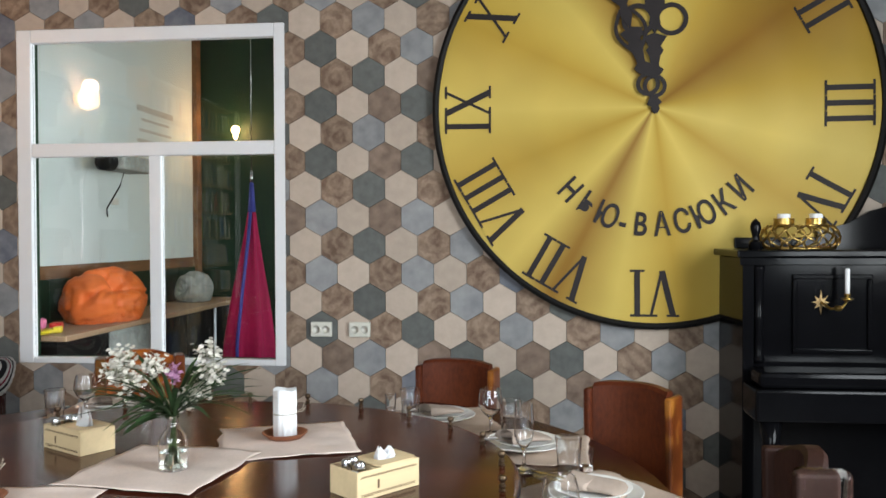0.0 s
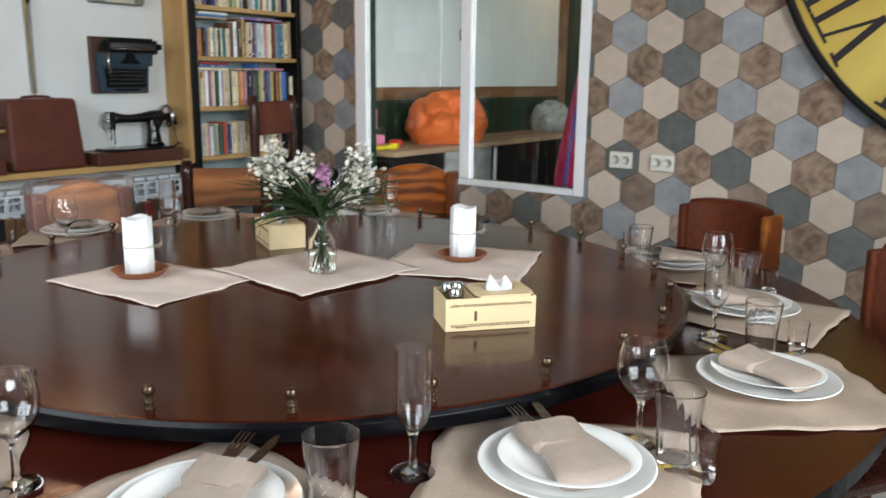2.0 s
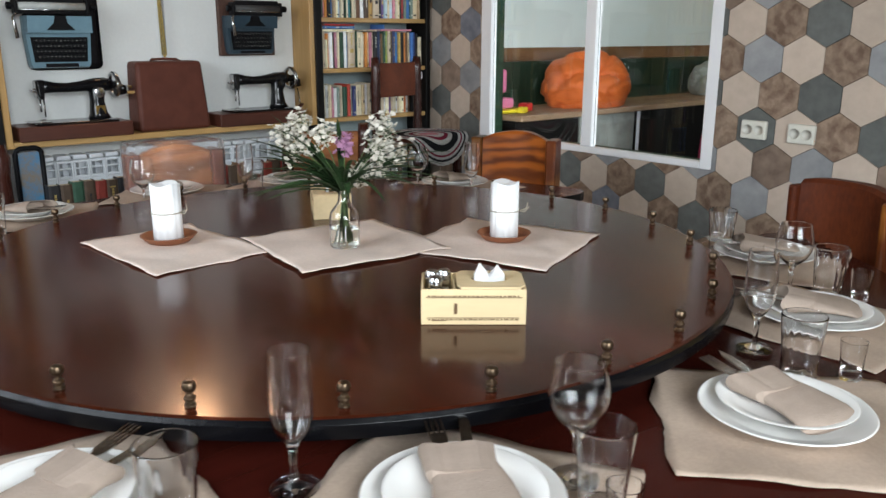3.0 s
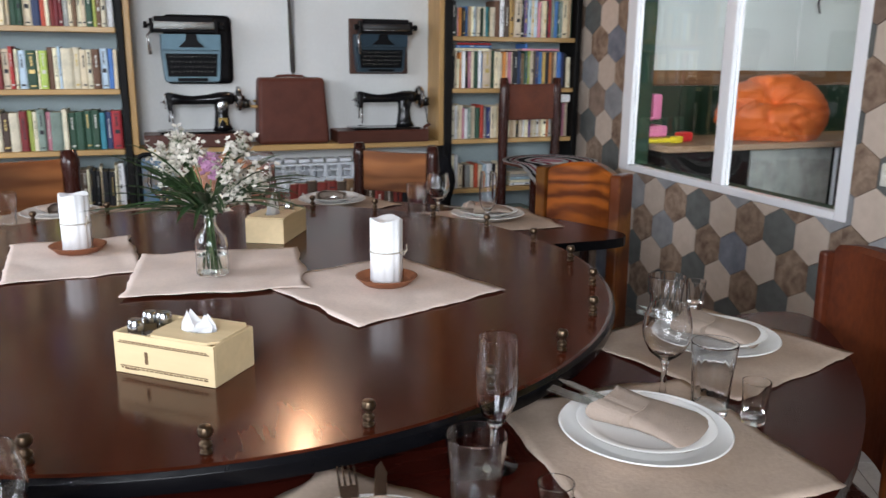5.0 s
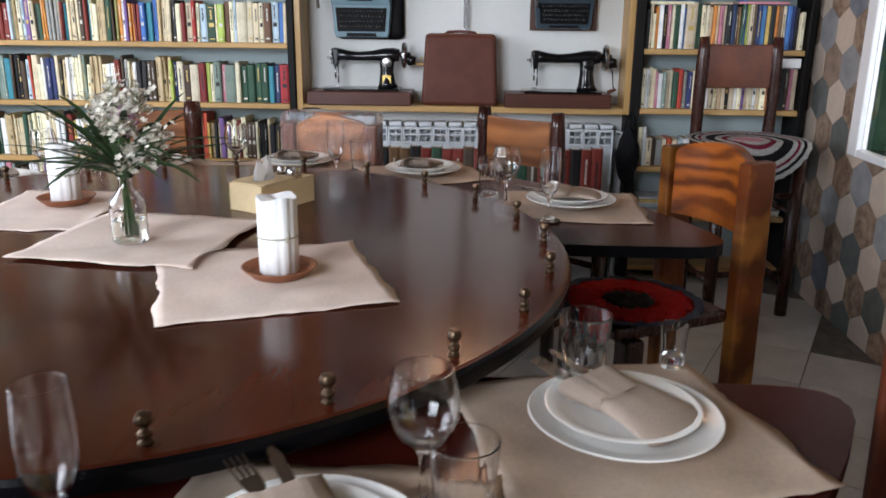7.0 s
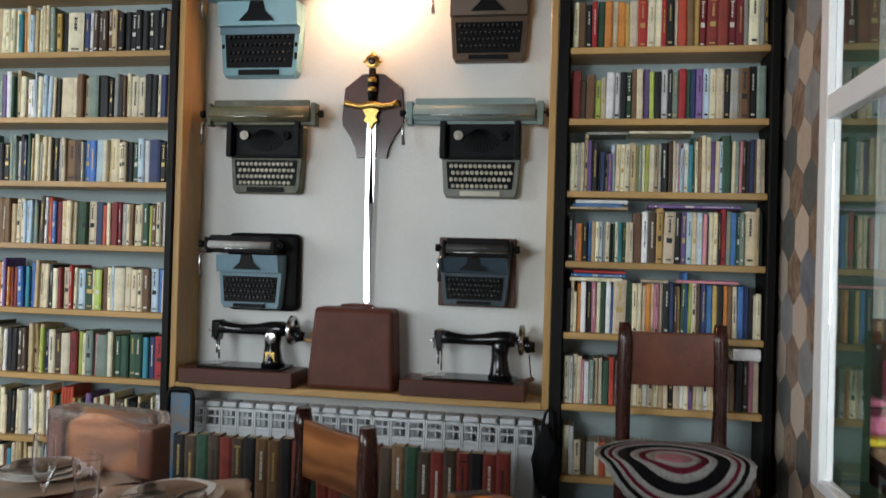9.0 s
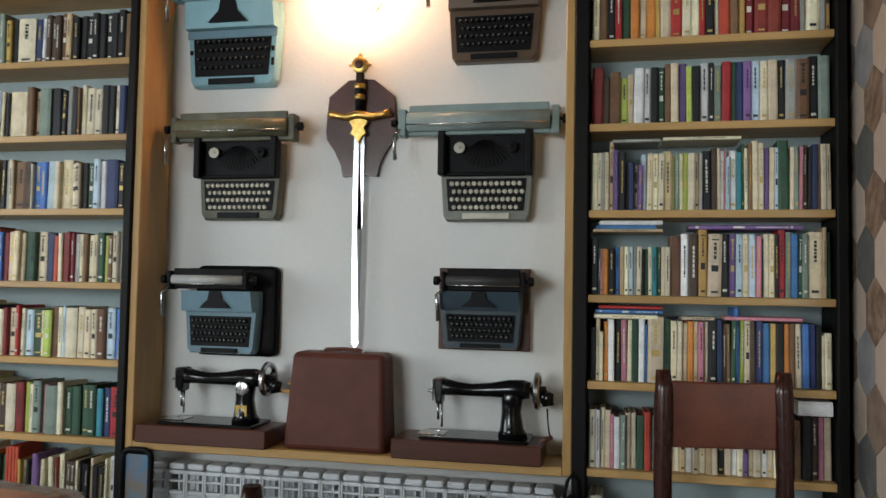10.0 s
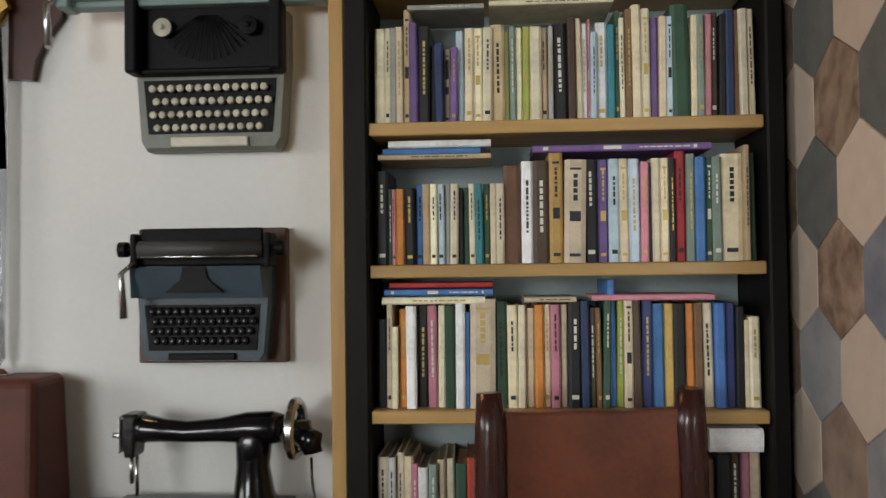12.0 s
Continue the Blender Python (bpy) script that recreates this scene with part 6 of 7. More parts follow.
M_orange_wood = grain_mat("orange_varnished_pine", (0.33, 0.085, 0.01), (0.1, 0.022, 0.005), (0, 0, 0), bands=5, twist=9, spread=(0.22, 0.7))
M_orange_post = grain_mat("amber_varnished_post", (0.38, 0.14, 0.022), (0.13, 0.03, 0.006), (0, 90, 0), bands=2.5, twist=8, spread=(0.28, 0.58))
M_suede = mat("rust_brown_varnished_wood", (0.12, 0.027, 0.008), 0.42, var=0.5, scale=4, stretch=(1, 1, 0.5), fine=90, coat=0.0, spec=0.25, color2=(0.045, 0.009, 0.004))
M_dark_back = mat("dark_brown_wood", (0.03, 0.012, 0.008), 0.55, var=0.4, scale=6, stretch=(1, 1, 0.3), spec=0.15)
M_log = mat("dark_red_varnished_log", (0.045, 0.013, 0.009), 0.25, var=0.5, scale=7, stretch=(1, 1, 0.2), coat=0.25)
M_panel = mat("red_brown_panel", (0.15, 0.038, 0.016), 0.3, var=0.45, scale=6, stretch=(1, 0.2, 1), coat=0.1)
M_light_panel = grain_mat("light_orange_panel", (0.38, 0.14, 0.045), (0.22, 0.07, 0.02), (0, 0, 0), bands=4, twist=8, spread=(0.2, 0.7))
M_film = glass_mat("wrinkled_plastic_film", (0.95, 0.95, 0.96), 0.1, 1.22)
M_film.node_tree.nodes["Principled BSDF"].inputs["Transmission Weight"].default_value = 0.93
M_film_clear = glass_mat("thin_plastic_film", (0.97, 0.97, 0.98), 0.06, 1.3)


def film_bump(m):
    nt = m.node_tree
    nz, co, bp = nt.nodes.new("ShaderNodeTexNoise"), nt.nodes.new("ShaderNodeTexCoord"), nt.nodes.new("ShaderNodeBump")
    nz.inputs["Scale"].default_value, nz.inputs["Detail"].default_value = 14, 5
    bp.inputs["Strength"].default_value, bp.inputs["Distance"].default_value = 0.9, 0.02
    nt.links.new(co.outputs["Object"], nz.inputs[0]), nt.links.new(nz.outputs[0], bp.inputs["Height"]), nt.links.new(bp.outputs[0], nt.nodes["Principled BSDF"].inputs["Normal"])


film_bump(M_film)
film_bump(M_film_clear)


def board_chair(m, label, w, top, wood, side, curve=0.03, film=None, seat_z=0.46, group="chairs round the table", low=None, post=0.045, wrap=0, far_side=None, h=0.235, arch=0.035):
    """Local: x across, y to the front, the back's face at y = 0. Thick curved backrest board between two plank posts."""
    ch = empty("dining_chair", m, label, "chair", group)
    bm = B()
    n = 12
    rows = []
    for i in range(n + 1):
        u = i / n * 2 - 1
        x = u * w / 2
        yb = -curve * (1 - u * u)
        zt = top - arch * u * u + 0.006 * noise.noise((x * 9, top, w * 5))
        rows.append([bm.verts.new((x, yb, top - h)), bm.verts.new((x, yb, zt - 0.012)), bm.verts.new((x, yb - 0.01, zt)), bm.verts.new((x, yb - 0.045, zt)), bm.verts.new((x, yb - 0.055, zt - 0.012)), bm.verts.new((x, yb - 0.055, top - h))])
    for ra, rb in zip(rows, rows[1:]):
        for k in range(6):
            bm.faces.new((ra[k], ra[(k + 1) % 6], rb[(k + 1) % 6], rb[k]))
    bm.faces.new(rows[0][::-1]), bm.faces.new(rows[-1])
    bmesh.ops.recalc_face_normals(bm, faces=bm.faces)
    part("backrest", bm, wood, ch)
    for s in (-1, 1):
        bm = B()
        x0 = s * (w / 2 + 0.001)
        vs = box(bm, min(x0, x0 + s * post), max(x0, x0 + s * post), -0.085, 0.012, 0, top - 0.03, 0.008, 2)
        for v in vs:
            if v.co.z > top - 0.28:
                v.co.y += 0.012 * math.sin(v.co.z * 30)
            if v.co.z < 0.3:
                v.co.y -= 0.03 * (0.3 - v.co.z)
        part("rear_post", bm, side if s < 0 or far_side is None else far_side, ch)
    bm = B()
    vs = box(bm, -w / 2 - 0.02, w / 2 + 0.02, 0.0125, 0.4, seat_z - 0.04, seat_z, 0.012, 2)
    low = low or side
    part("seat", bm, low, ch)
    for s in (-1, 1):
        bm = B()
        box(bm, s * w / 2 - 0.03, s * w / 2 + 0.03, 0.31, 0.37, 0, seat_z - 0.0405, 0.008, 2)
        part("front_leg", bm, low, ch)
        bm = B()
        box(bm, s * w / 2 - 0.012, s * w / 2 + 0.012, 0.013, 0.3095, 0.16, 0.21, 0.004)
        part("side_rail", bm, low, ch)
    bm = B()
    box(bm, -w / 2 + 0.03, w / 2 - 0.03, 0.325, 0.355, 0.2, 0.25, 0.004)
    part("stretcher", bm, low, ch)
    if film:
        bm = B()
        a, b = (-w / 2 - 0.052, w / 2 + 0.052) if not wrap else (wrap * (w / 2 + post / 2) - 0.031, wrap * (w / 2 + post / 2) + 0.031)
        box(bm, a, b, -0.1, 0.02, top - h - 0.02, top + (0.012 if not wrap else -0.022), 0.02, 3)
        bmesh.ops.subdivide_edges(bm, edges=bm.edges[:], cuts=3, use_grid_fill=True)
        for v in bm.verts:
            v.co += Vector((0, 0.006 * noise.noise(v.co * 18), 0.004 * noise.noise(v.co * 14 + Vector((3, 1, 2)))))
        bot = [f for f in bm.faces if f.calc_center_median().z < top - h - 0.01]
        bmesh.ops.delete(bm, geom=bot, context="FACES")
        cover = part("film_cover", bm, film, ch, "wrinkled clear plastic film cover", smooth=True)
        cover.visible_shadow = False
    return ch


def log_chair(m, label, w, top, panel, seat_z=0.46, name="dining_chair", panel_h=0.18, r=0.028, group="chairs round the table", seat_d=0.36):
    """Local as above; two round log posts with a panel between them."""
    ch = empty(name, m, label, "chair", group)
    rr = random.Random(int(w * 1000 + top * 777))
    for s in (-1, 1):
        bm = B()
        zs = [0, 0.2, 0.4, 0.6, 0.75, 0.88, 0.95, 1.0]
        tube(bm, [(s * w / 2 + rr.uniform(-0.004, 0.004), -0.02 + rr.uniform(-0.005, 0.005), top * z) for z in zs[:-1]] + [(s * w / 2, -0.02, top)], [r * rr.uniform(0.92, 1.1) for _ in zs[:-1]] + [r * 0.8], 12)
        part("rear_post", bm, M_log, ch)
    bm = B()
    vs = box(bm, -w / 2 + r * 0.8, w / 2 - r * 0.8, -0.035, -0.01, top - 0.03 - panel_h, top - 0.03, 0.005, 2)
    bmesh.ops.subdivide_edges(bm, edges=[e for e in bm.edges if abs(e.verts[0].co.x - e.verts[1].co.x) > 0.1], cuts=6)
    for v in bm.verts:
        v.co.z -= 0.005 * (1 - (2 * v.co.x / w) ** 2) * (v.co.z > top - 0.12)
    part("backrest", bm, panel, ch)
    bm = B()
    box(bm, -w / 2 - 0.01, w / 2 + 0.01, 0.0, seat_d, seat_z - 0.04, seat_z, 0.01, 2)
    part("seat", bm, M_panel, ch)
    for s in (-1, 1):
        bm = B()
        tube(bm, [(s * w / 2, seat_d - 0.04, z) for z in (0, 0.2, seat_z - 0.041)], [r, r * 1.05, r], 10)
        part("front_leg", bm, M_log, ch)
        for z in (0.16, seat_z * 0.6):
            bm = B()
            tube(bm, [(s * w / 2, 0.0, z), (s * w / 2, seat_d - 0.06, z)], 0.014, 8)
            part("side_rail", bm, M_log, ch)
    for z in (0.2, seat_z * 0.7):
        bm = B()
        tube(bm, [(-w / 2 + 0.02, seat_d - 0.04, z), (w / 2 - 0.02, seat_d - 0.04, z)], 0.014, 8)
        part("stretcher", bm, M_log, ch)
    return ch


def seat_pose(x0, y0, x1, y1):
    """Pose of a chair whose back spans two points, its front to the left of the way from the first to the second."""
    return pose((x0 + x1) / 2, (y0 + y1) / 2, 0, 0, 0, math.degrees(math.atan2(y1 - y0, x1 - x0)))


board_chair(seat_pose(-1.25, 3.8, -1.58, 3.63), "orange varnished pine chair with a grained curved back", 0.275, 0.952, M_orange_wood, M_orange_post, seat_z=0.5, low=M_log)
board_chair(seat_pose(0.125, 3.575, -0.195, 3.67), "rust-brown wooden chair with light varnished posts", 0.285, 0.94, M_suede, M_orange_post, low=M_log, post=0.026, far_side=M_suede, h=0.44, arch=0.014)
board_chair(seat_pose(0.735, 3.06, 0.46, 3.24), "rust-brown wooden chair with light varnished posts beside the tiled wall", 0.27, 0.94, M_suede, M_orange_post, low=M_log, post=0.026, far_side=M_suede, h=0.44, arch=0.014)
board_chair(seat_pose(0.872, 2.265, 0.87, 2.455), "dark brown wooden chair with one post wrapped in plastic film", 0.19, 0.94, M_dark_back, M_dark_back, film=M_film_clear, wrap=-1, post=0.035)
log_chair(seat_pose(-2.175, 3.09, -1.965, 3.345), "log-post chair with a light orange back panel", 0.33, 0.965, M_light_panel, panel_h=0.17)
board_chair(seat_pose(-2.1, 2.35, -2.05, 2.695), "wooden chair with its back wrapped in clear plastic film", 0.26, 0.94, M_light_panel, M_panel, film=M_film)
log_chair(seat_pose(-2.125, 1.6, -2.2, 1.96), "dark log-post chair with a light orange panel back", 0.34, 0.965, M_light_panel, panel_h=0.2, r=0.035)
stool = log_chair(seat_pose(-2.82, 4.05, -2.868, 4.4) @ pose(0, 0, 0, 0, 0, 180), "tall dark log-post bar chair in front of the bookcase", 0.345, 1.21, M_panel, seat_z=0.79, name="bar_chair", panel_h=0.195, r=0.027, group="", seat_d=0.34)

# crocheted doily on the bar chair, drooping over the front
YARN = [mat("yarn_" + n, c, 0.95, var=0.25, scale=90, fine=400, bump=0.6) for n, c in (("white", (0.62, 0.6, 0.58)), ("pink", (0.5, 0.22, 0.26)), ("crimson", (0.26, 0.02, 0.05)), ("black", (0.012, 0.011, 0.014)), ("red", (0.62, 0.02, 0.02)), ("grey_blue", (0.1, 0.12, 0.18)))]


def crochet(name, label, m, rings, drop=None, tufts=0.0):
    """Concentric rings of crochet; drop bends the sheet down past a line."""
    ob = empty(name, m, label, name)
    seg = 72
    for i, (r0, r1, c) in enumerate(rings):
        bm = B()
        sub = 4
        loops = []
        for j in range(sub + 1):
            r = r0 + (r1 - r0) * j / sub
            ring = []
            for k in range(seg):
                a = 2 * math.pi * k / seg
                rad = r * (1 + (0.012 if k % 2 else -0.006) * (j == sub))
                z = 0.006 + 0.003 * math.sin(math.pi * j / sub) + tufts * noise.noise((math.cos(a) * 9, math.sin(a) * 9, r * 60))
                p = Vector((rad * math.cos(a), rad * math.sin(a), z))
                ring.append(bm.verts.new(drop(p) if drop else p))
            loops.append(ring)
        for ra, rb in zip(loops, loops[1:]):
            for k in range(seg):
                bm.faces.new((ra[k], rb[k], rb[(k + 1) % seg], ra[(k + 1) % seg])).smooth = True
        if r0 == 0:
            bmesh.ops.remove_doubles(bm, verts=bm.verts, dist=1e-5)
        r = bmesh.ops.solidify(bm, geom=bm.faces[:], thickness=0.004)
        part("ring", bm, YARN[c], ob)
    return ob


def droop(p):
    e = 0.05
    if p.x > e:
        t = (p.x - e) / 0.05
        over = p.x - e
        bend = min(over / 0.05, 1.45)
        if over < 0.0725:
            p = Vector((e + 0.05 * math.sin(bend), p.y, p.z - 0.05 * (1 - math.cos(bend))))
        else:
            rest = over - 0.0725
            p = Vector((e + 0.05 * math.sin(1.45) + rest * 0.16, p.y * (1 - 0.1 * rest), p.z - 0.05 * (1 - math.cos(1.45)) - rest * 0.98))
    return p


crochet("crochet_doily", "white crochet doily with pink, crimson and black rings", pose(-2.55, 4.2, 0.791, 0, 0, 8) @ Matrix.Scale(1.1, 4),
        [(0.0, 0.055, 1), (0.055, 0.08, 0), (0.08, 0.1, 2), (0.1, 0.125, 0), (0.125, 0.16, 3), (0.16, 0.178, 0), (0.178, 0.188, 2), (0.188, 0.2, 0), (0.2, 0.212, 3), (0.212, 0.23, 0)], droop)
cu = crochet("seat_cushion", "round shaggy red crochet cushion with a black centre", pose(-1.32, 3.5, 0.501, 0, 0, 0), [(0.0, 0.075, 3), (0.075, 0.185, 4), (0.185, 0.212, 5)], None, 0.012)
for c in cu.children:
    c.name = "ring"
crochet("seat_cushion", "round crochet cushion in red, black and white yarn", pose(-0.085, 3.43, 0.461, 0, 0, 0), [(0.0, 0.05, 4), (0.05, 0.09, 3), (0.09, 0.12, 0), (0.12, 0.155, 3), (0.155, 0.175, 4)], None, 0.008)

# ---- the next room, seen through the window ----
M_green = mat("dark_green_boards", (0.008, 0.034, 0.014), 0.6, var=0.35, scale=4, stretch=(1, 1, 0.3), bump=0.15)
M_trim = mat("rough_wood_trim", (0.24, 0.12, 0.05), 0.6, var=0.5, scale=8, stretch=(1, 0.15, 1))
M_pale_wall = mat("pale_mint_plaster", (0.72, 0.79, 0.76), 0.85, var=0.05, scale=2)
M_bench = mat("beech_bench_top", (0.42, 0.27, 0.16), 0.45, var=0.25, scale=5, stretch=(1, 0.12, 1))
M_bean = mat("orange_nylon", (0.75, 0.16, 0.03), 0.5, var=0.15, scale=4, fine=60, bump=0.2)
M_cloth_grey = mat("pale_grey_cloth", (0.42, 0.44, 0.4), 0.9, var=0.3, scale=12)
M_crimson = mat("crimson_fabric", (0.4, 0.006, 0.07), 0.75, var=0.3, scale=6, stretch=(1, 1, 0.3))
M_blue = mat("blue_ribbon", (0.05, 0.06, 0.3), 0.6, var=0.2)
NX, NYE = -2.95, 7.95
wall("wall_next_west", "pale mint plastered wall of the next room", [(XW, NX, YN + T, NYE + 0.02, 0, 3.5)], M_pale_wall)
wall("wall_next_north", "dark green boarded wall of the next room", [(XW - T, 2.2, NYE + 0.02, NYE + 0.18, 0, 3.5)], M_green)
wall("wall_next_east", "plain pale wall of the next room", [(2.0, 2.2, YN + T, 5.2, 0, 3.5), (2.0, 2.2, 6.8, NYE + 0.02, 0, 3.5), (2.0, 2.2, 5.2, 6.8, 0, 0.9), (2.0, 2.2, 5.2, 6.8, 2.5, 3.5)], M_pale_wall)
wall("wall_next_south", "upper wall of the next room", [(XW - T, XE + T, YN, YN + T, 3.07, 3.5)], M_pale_wall)
M_next_ceiling = mat("white_ceiling_paint", (0.75, 0.75, 0.72), 0.9, var=0.05)
bm = B()
box(bm, XW - T, XE + T, YN + T, NYE + 0.2, 3.5, 3.6)
tagged(part("ceiling_next", bm, M_next_ceiling), "plain ceiling of the next room", "ceiling", kind="structure")
area("daylight_next", (1.97, 6.0, 1.7), (-2.9, 6.0, 1.5), 1.5, 1.5, 68, (0.85, 0.97, 0.98))
bm = B()
for k in range(14):
    a = YN + T + 0.01 + k * 0.224
    box(bm, NX, NX + 0.018, a, a + 0.22, 0.0, 1.16, 0.002)
tagged(part("trim_1", bm, M_green), "dark green boarding along the lower wall", "wall", kind="structure")
bm = B()
box(bm, NX, NX + 0.03, YN + T + 0.005, 7.86, 1.162, 1.25, 0.004)
tagged(part("trim_2", bm, M_trim), "rough wooden rail above the green boarding", "trim", kind="structure")
bm = B()
box(bm, NX, NX + 0.05, 7.865, 7.965, 0.0, 3.49, 0.005)
tagged(part("trim_3", bm, M_trim), "rough wooden corner post", "trim", kind="structure")
# bench along the wall
bn = empty("wall_bench", Matrix.Translation((NX, 6.4, 0)), "long wooden wall bench over dark cupboards", "bench")
bm = B()
box(bm, 0.02, 0.53, -1.58, 1.45, 0.83, 0.865, 0.005)
part("bench_top", bm, M_bench, bn)
for k in range(5):
    bm = B()
    a = -1.57 + k * 0.6
    box(bm, 0.022, 0.47, a, a + 0.585, 0, 0.828, 0.003)
    part("cupboard", bm, M_ebony if k != 1 else M_cloth_grey, bn)
for a in (-0.38, 0.75):
    bm = B()
    tube(bm, [(0.5, a, 0), (0.5, a, 0.829)], 0.012, 8)
    part("bench_leg", bm, M_rad, bn)


def lump(name, label, cat, m, sx, sy, sz, material, seed, dents=(), pucker=None):
    """A soft sack with folds."""
    bm = B()
    bmesh.ops.create_icosphere(bm, subdivisions=5, radius=1)
    for v in bm.verts:
        n = v.co.normalized()
        d = 1.06 + 0.1 * noise.noise(n * 1.7 + Vector((seed, 0, 0))) + 0.02 * noise.noise(n * 6 + Vector((0, 0, seed)))
        d -= 0.17 * math.exp(-(noise.noise(n * 1.9 + Vector((0, seed, 0))) / 0.07) ** 2) * max(0.0, 0.35 + noise.noise(n * 1.1 + Vector((seed, seed, 0))) * 1.6)
        for dx, dy, dz, r, k in dents:
            q = (n - Vector((dx, dy, dz))).length
            if q < r:
                d -= k * (1 - q / r) ** 2
        if pucker is not None:
            # a hollow in the slumped sack with folds running out of it
            q = (n - pucker).length
            side = pucker.cross(Vector((0, 0, 1))).normalized()
            up = side.cross(pucker)
            th = math.atan2((n - pucker).dot(up), (n - pucker).dot(side)) + 0.5 * noise.noise(n * 2.5)
            d -= 0.5 * math.exp(-(q / 0.28) ** 2)
            d -= 0.26 * (1 - abs(math.sin(2.5 * th + 0.6))) ** 4 * math.exp(-((q - 0.55) / 0.5) ** 2)
            d -= 0.13 * (1 - abs(math.sin(4.5 * th + 2.0))) ** 5 * math.exp(-((q - 0.9) / 0.4) ** 2)
            d += 0.06 * math.exp(-((q - 0.6) / 0.25) ** 2)
        v.co = Vector((n.x * sx * d, n.y * sy * d, max(-0.62, n.z) * sz * d))
        v.co.z += 0.62 * sz
    for v in bm.verts:
        v.co.z = max(0.0, v.co.z)
    ob = part(name, bm, material, smooth=True)
    ob.matrix_basis = m
    return tagged(ob, label, cat)


lump("beanbag", "bright orange nylon beanbag slumped on the bench", "beanbag", pose(-2.68, 5.72, 0.866, 0, 0, 10), 0.26, 0.36, 0.215, M_bean, 3.3, ((0.9, -0.5, 0.1, 0.4, 0.06),), Vector((0.62, -0.5, 0.55)).normalized())
lump("cloth_heap", "crumpled pale grey cloth on the bench", "cloth", pose(-2.72, 7.35, 0.866), 0.15, 0.2, 0.16, M_cloth_grey, 7.1, (), Vector((0.6, -0.6, 0.5)).normalized())
TOYS = [mat("toy_" + n, c, 0.35, var=0.1) for n, c in (("pink", (0.7, 0.2, 0.35)), ("yellow", (0.75, 0.6, 0.03)), ("red", (0.6, 0.03, 0.03)), ("lilac", (0.5, 0.3, 0.6)), ("green", (0.2, 0.6, 0.1)))]
ob = empty("toy_castle", Matrix.Translation((-2.7, 4.87, 0.866)) @ Matrix.Scale(1.3, 4), "small plastic toy house in pink and yellow", "toy")
for nm, b_, c in (("base", (-0.1, 0.1, -0.11, 0.11, 0, 0.02), 1), ("wall", (-0.06, 0.06, -0.07, 0.07, 0.0205, 0.07), 0), ("tower", (-0.05, 0.01, 0.02, 0.07, 0.0905, 0.2), 0), ("roof", (-0.03, 0.06, -0.07, 0.0, 0.0905, 0.11), 0)):
    bm = B()
    box(bm, *b_, 0.012, 2)
    part(nm, bm, TOYS[c], ob)
for x, y, c, r in ((-2.57, 4.98, 1, 0.025), (-2.64, 5.08, 2, 0.035)):
    bm = B()
    box(bm, -r, r, -r * 1.3, r * 1.3, 0, r * 1.5, r * 0.35, 2)
    o = part("toy_block", bm, TOYS[c])
    o.matrix_basis = pose(x, y, 0.866, 0, 0, 20)
    tagged(o, "%s plastic toy block on the bench" % ("yellow" if c == 1 else "red"), "toy", "toys on the bench")
# hanging crimson fabric swing
sw = empty("fabric_swing", Matrix.Translation((-1.71, 6.0, 0)), "crimson fabric hanging swing gathered to a blue strap", "swing")
bm = B()
rings = []
for z, r in ((1.62, 0.025), (1.5, 0.04), (1.3, 0.07), (1.0, 0.12), (0.7, 0.16), (0.45, 0.17), (0.3, 0.1)):
    rings.append([bm.verts.new((r * (1 + 0.16 * math.cos(7 * a)) * math.cos(a) - 0.02 * (1.6 - z), r * (1 + 0.16 * math.cos(7 * a)) * math.sin(a), z)) for a in [2 * math.pi * k / 56 for k in range(56)]])
for ra, rb in zip(rings, rings[1:]):
    for k in range(56):
        bm.faces.new((ra[k], rb[k], rb[(k + 1) % 56], ra[(k + 1) % 56])).smooth = True
bm.faces.new(rings[-1][::-1]), bm.faces.new(rings[0])
part("fabric", bm, M_crimson, sw)
bm = B()
tube(bm, [(0.0, -0.03, 1.62), (-0.01, -0.06, 1.4), (-0.03, -0.125, 1.05), (-0.05, -0.178, 0.7), (-0.05, -0.19, 0.45)], 0.013, 8)
tube(bm, [(0, 0, 1.62), (0, 0, 1.83)], [0.028, 0.014], 10)
part("strap", bm, M_blue, sw)
bm = B()
tube(bm, [(0, 0, 1.83), (0, 0, 1.92)], 0.012, 8)
tube(bm, [(0, 0, 1.92), (0, 0, 3.5)], 0.003, 6)
part("hook", bm, M_chrome, sw, "chrome hook and thin cord")
# projector on the wall
pj = empty("projector", Matrix.Translation((NX, 6.15, 1.93)), "grey and black projector on a wall bracket", "projector")
bm = B()
box(bm, 0.12, 0.34, -0.25, 0.22, 0.0, 0.11, 0.012, 2)
part("housing", bm, M_cloth_grey, pj)
bm = B()
lathe(bm, [(0.06, 0), (0.065, 0.01), (0.065, 0.1), (0.05, 0.11)], 24, Matrix.Translation((0.23, -0.25, 0.05)) @ pose(0, 0, 0, 90, 0, 0))
part("lens_hood", bm, M_tw_black, pj)
bm = B()
box(bm, 0.0, 0.1195, -0.03, 0.03, 0.03, 0.07, 0.004)
part("bracket", bm, M_tw_dark, pj)
bm = B()
tube(bm, [(0.2, 0.0, 0.0), (0.16, 0.02, -0.1), (0.08, 0.05, -0.2), (0.03, 0.06, -0.27), (0.02, 0.09, -0.33)], 0.006, 6)
part("cable", bm, M_tw_black, pj)
ob = empty("wall_socket", Matrix.Translation((NX + 0.001, 6.38, 1.72)), "small ivory socket on the pale wall", "socket")
bm = B()
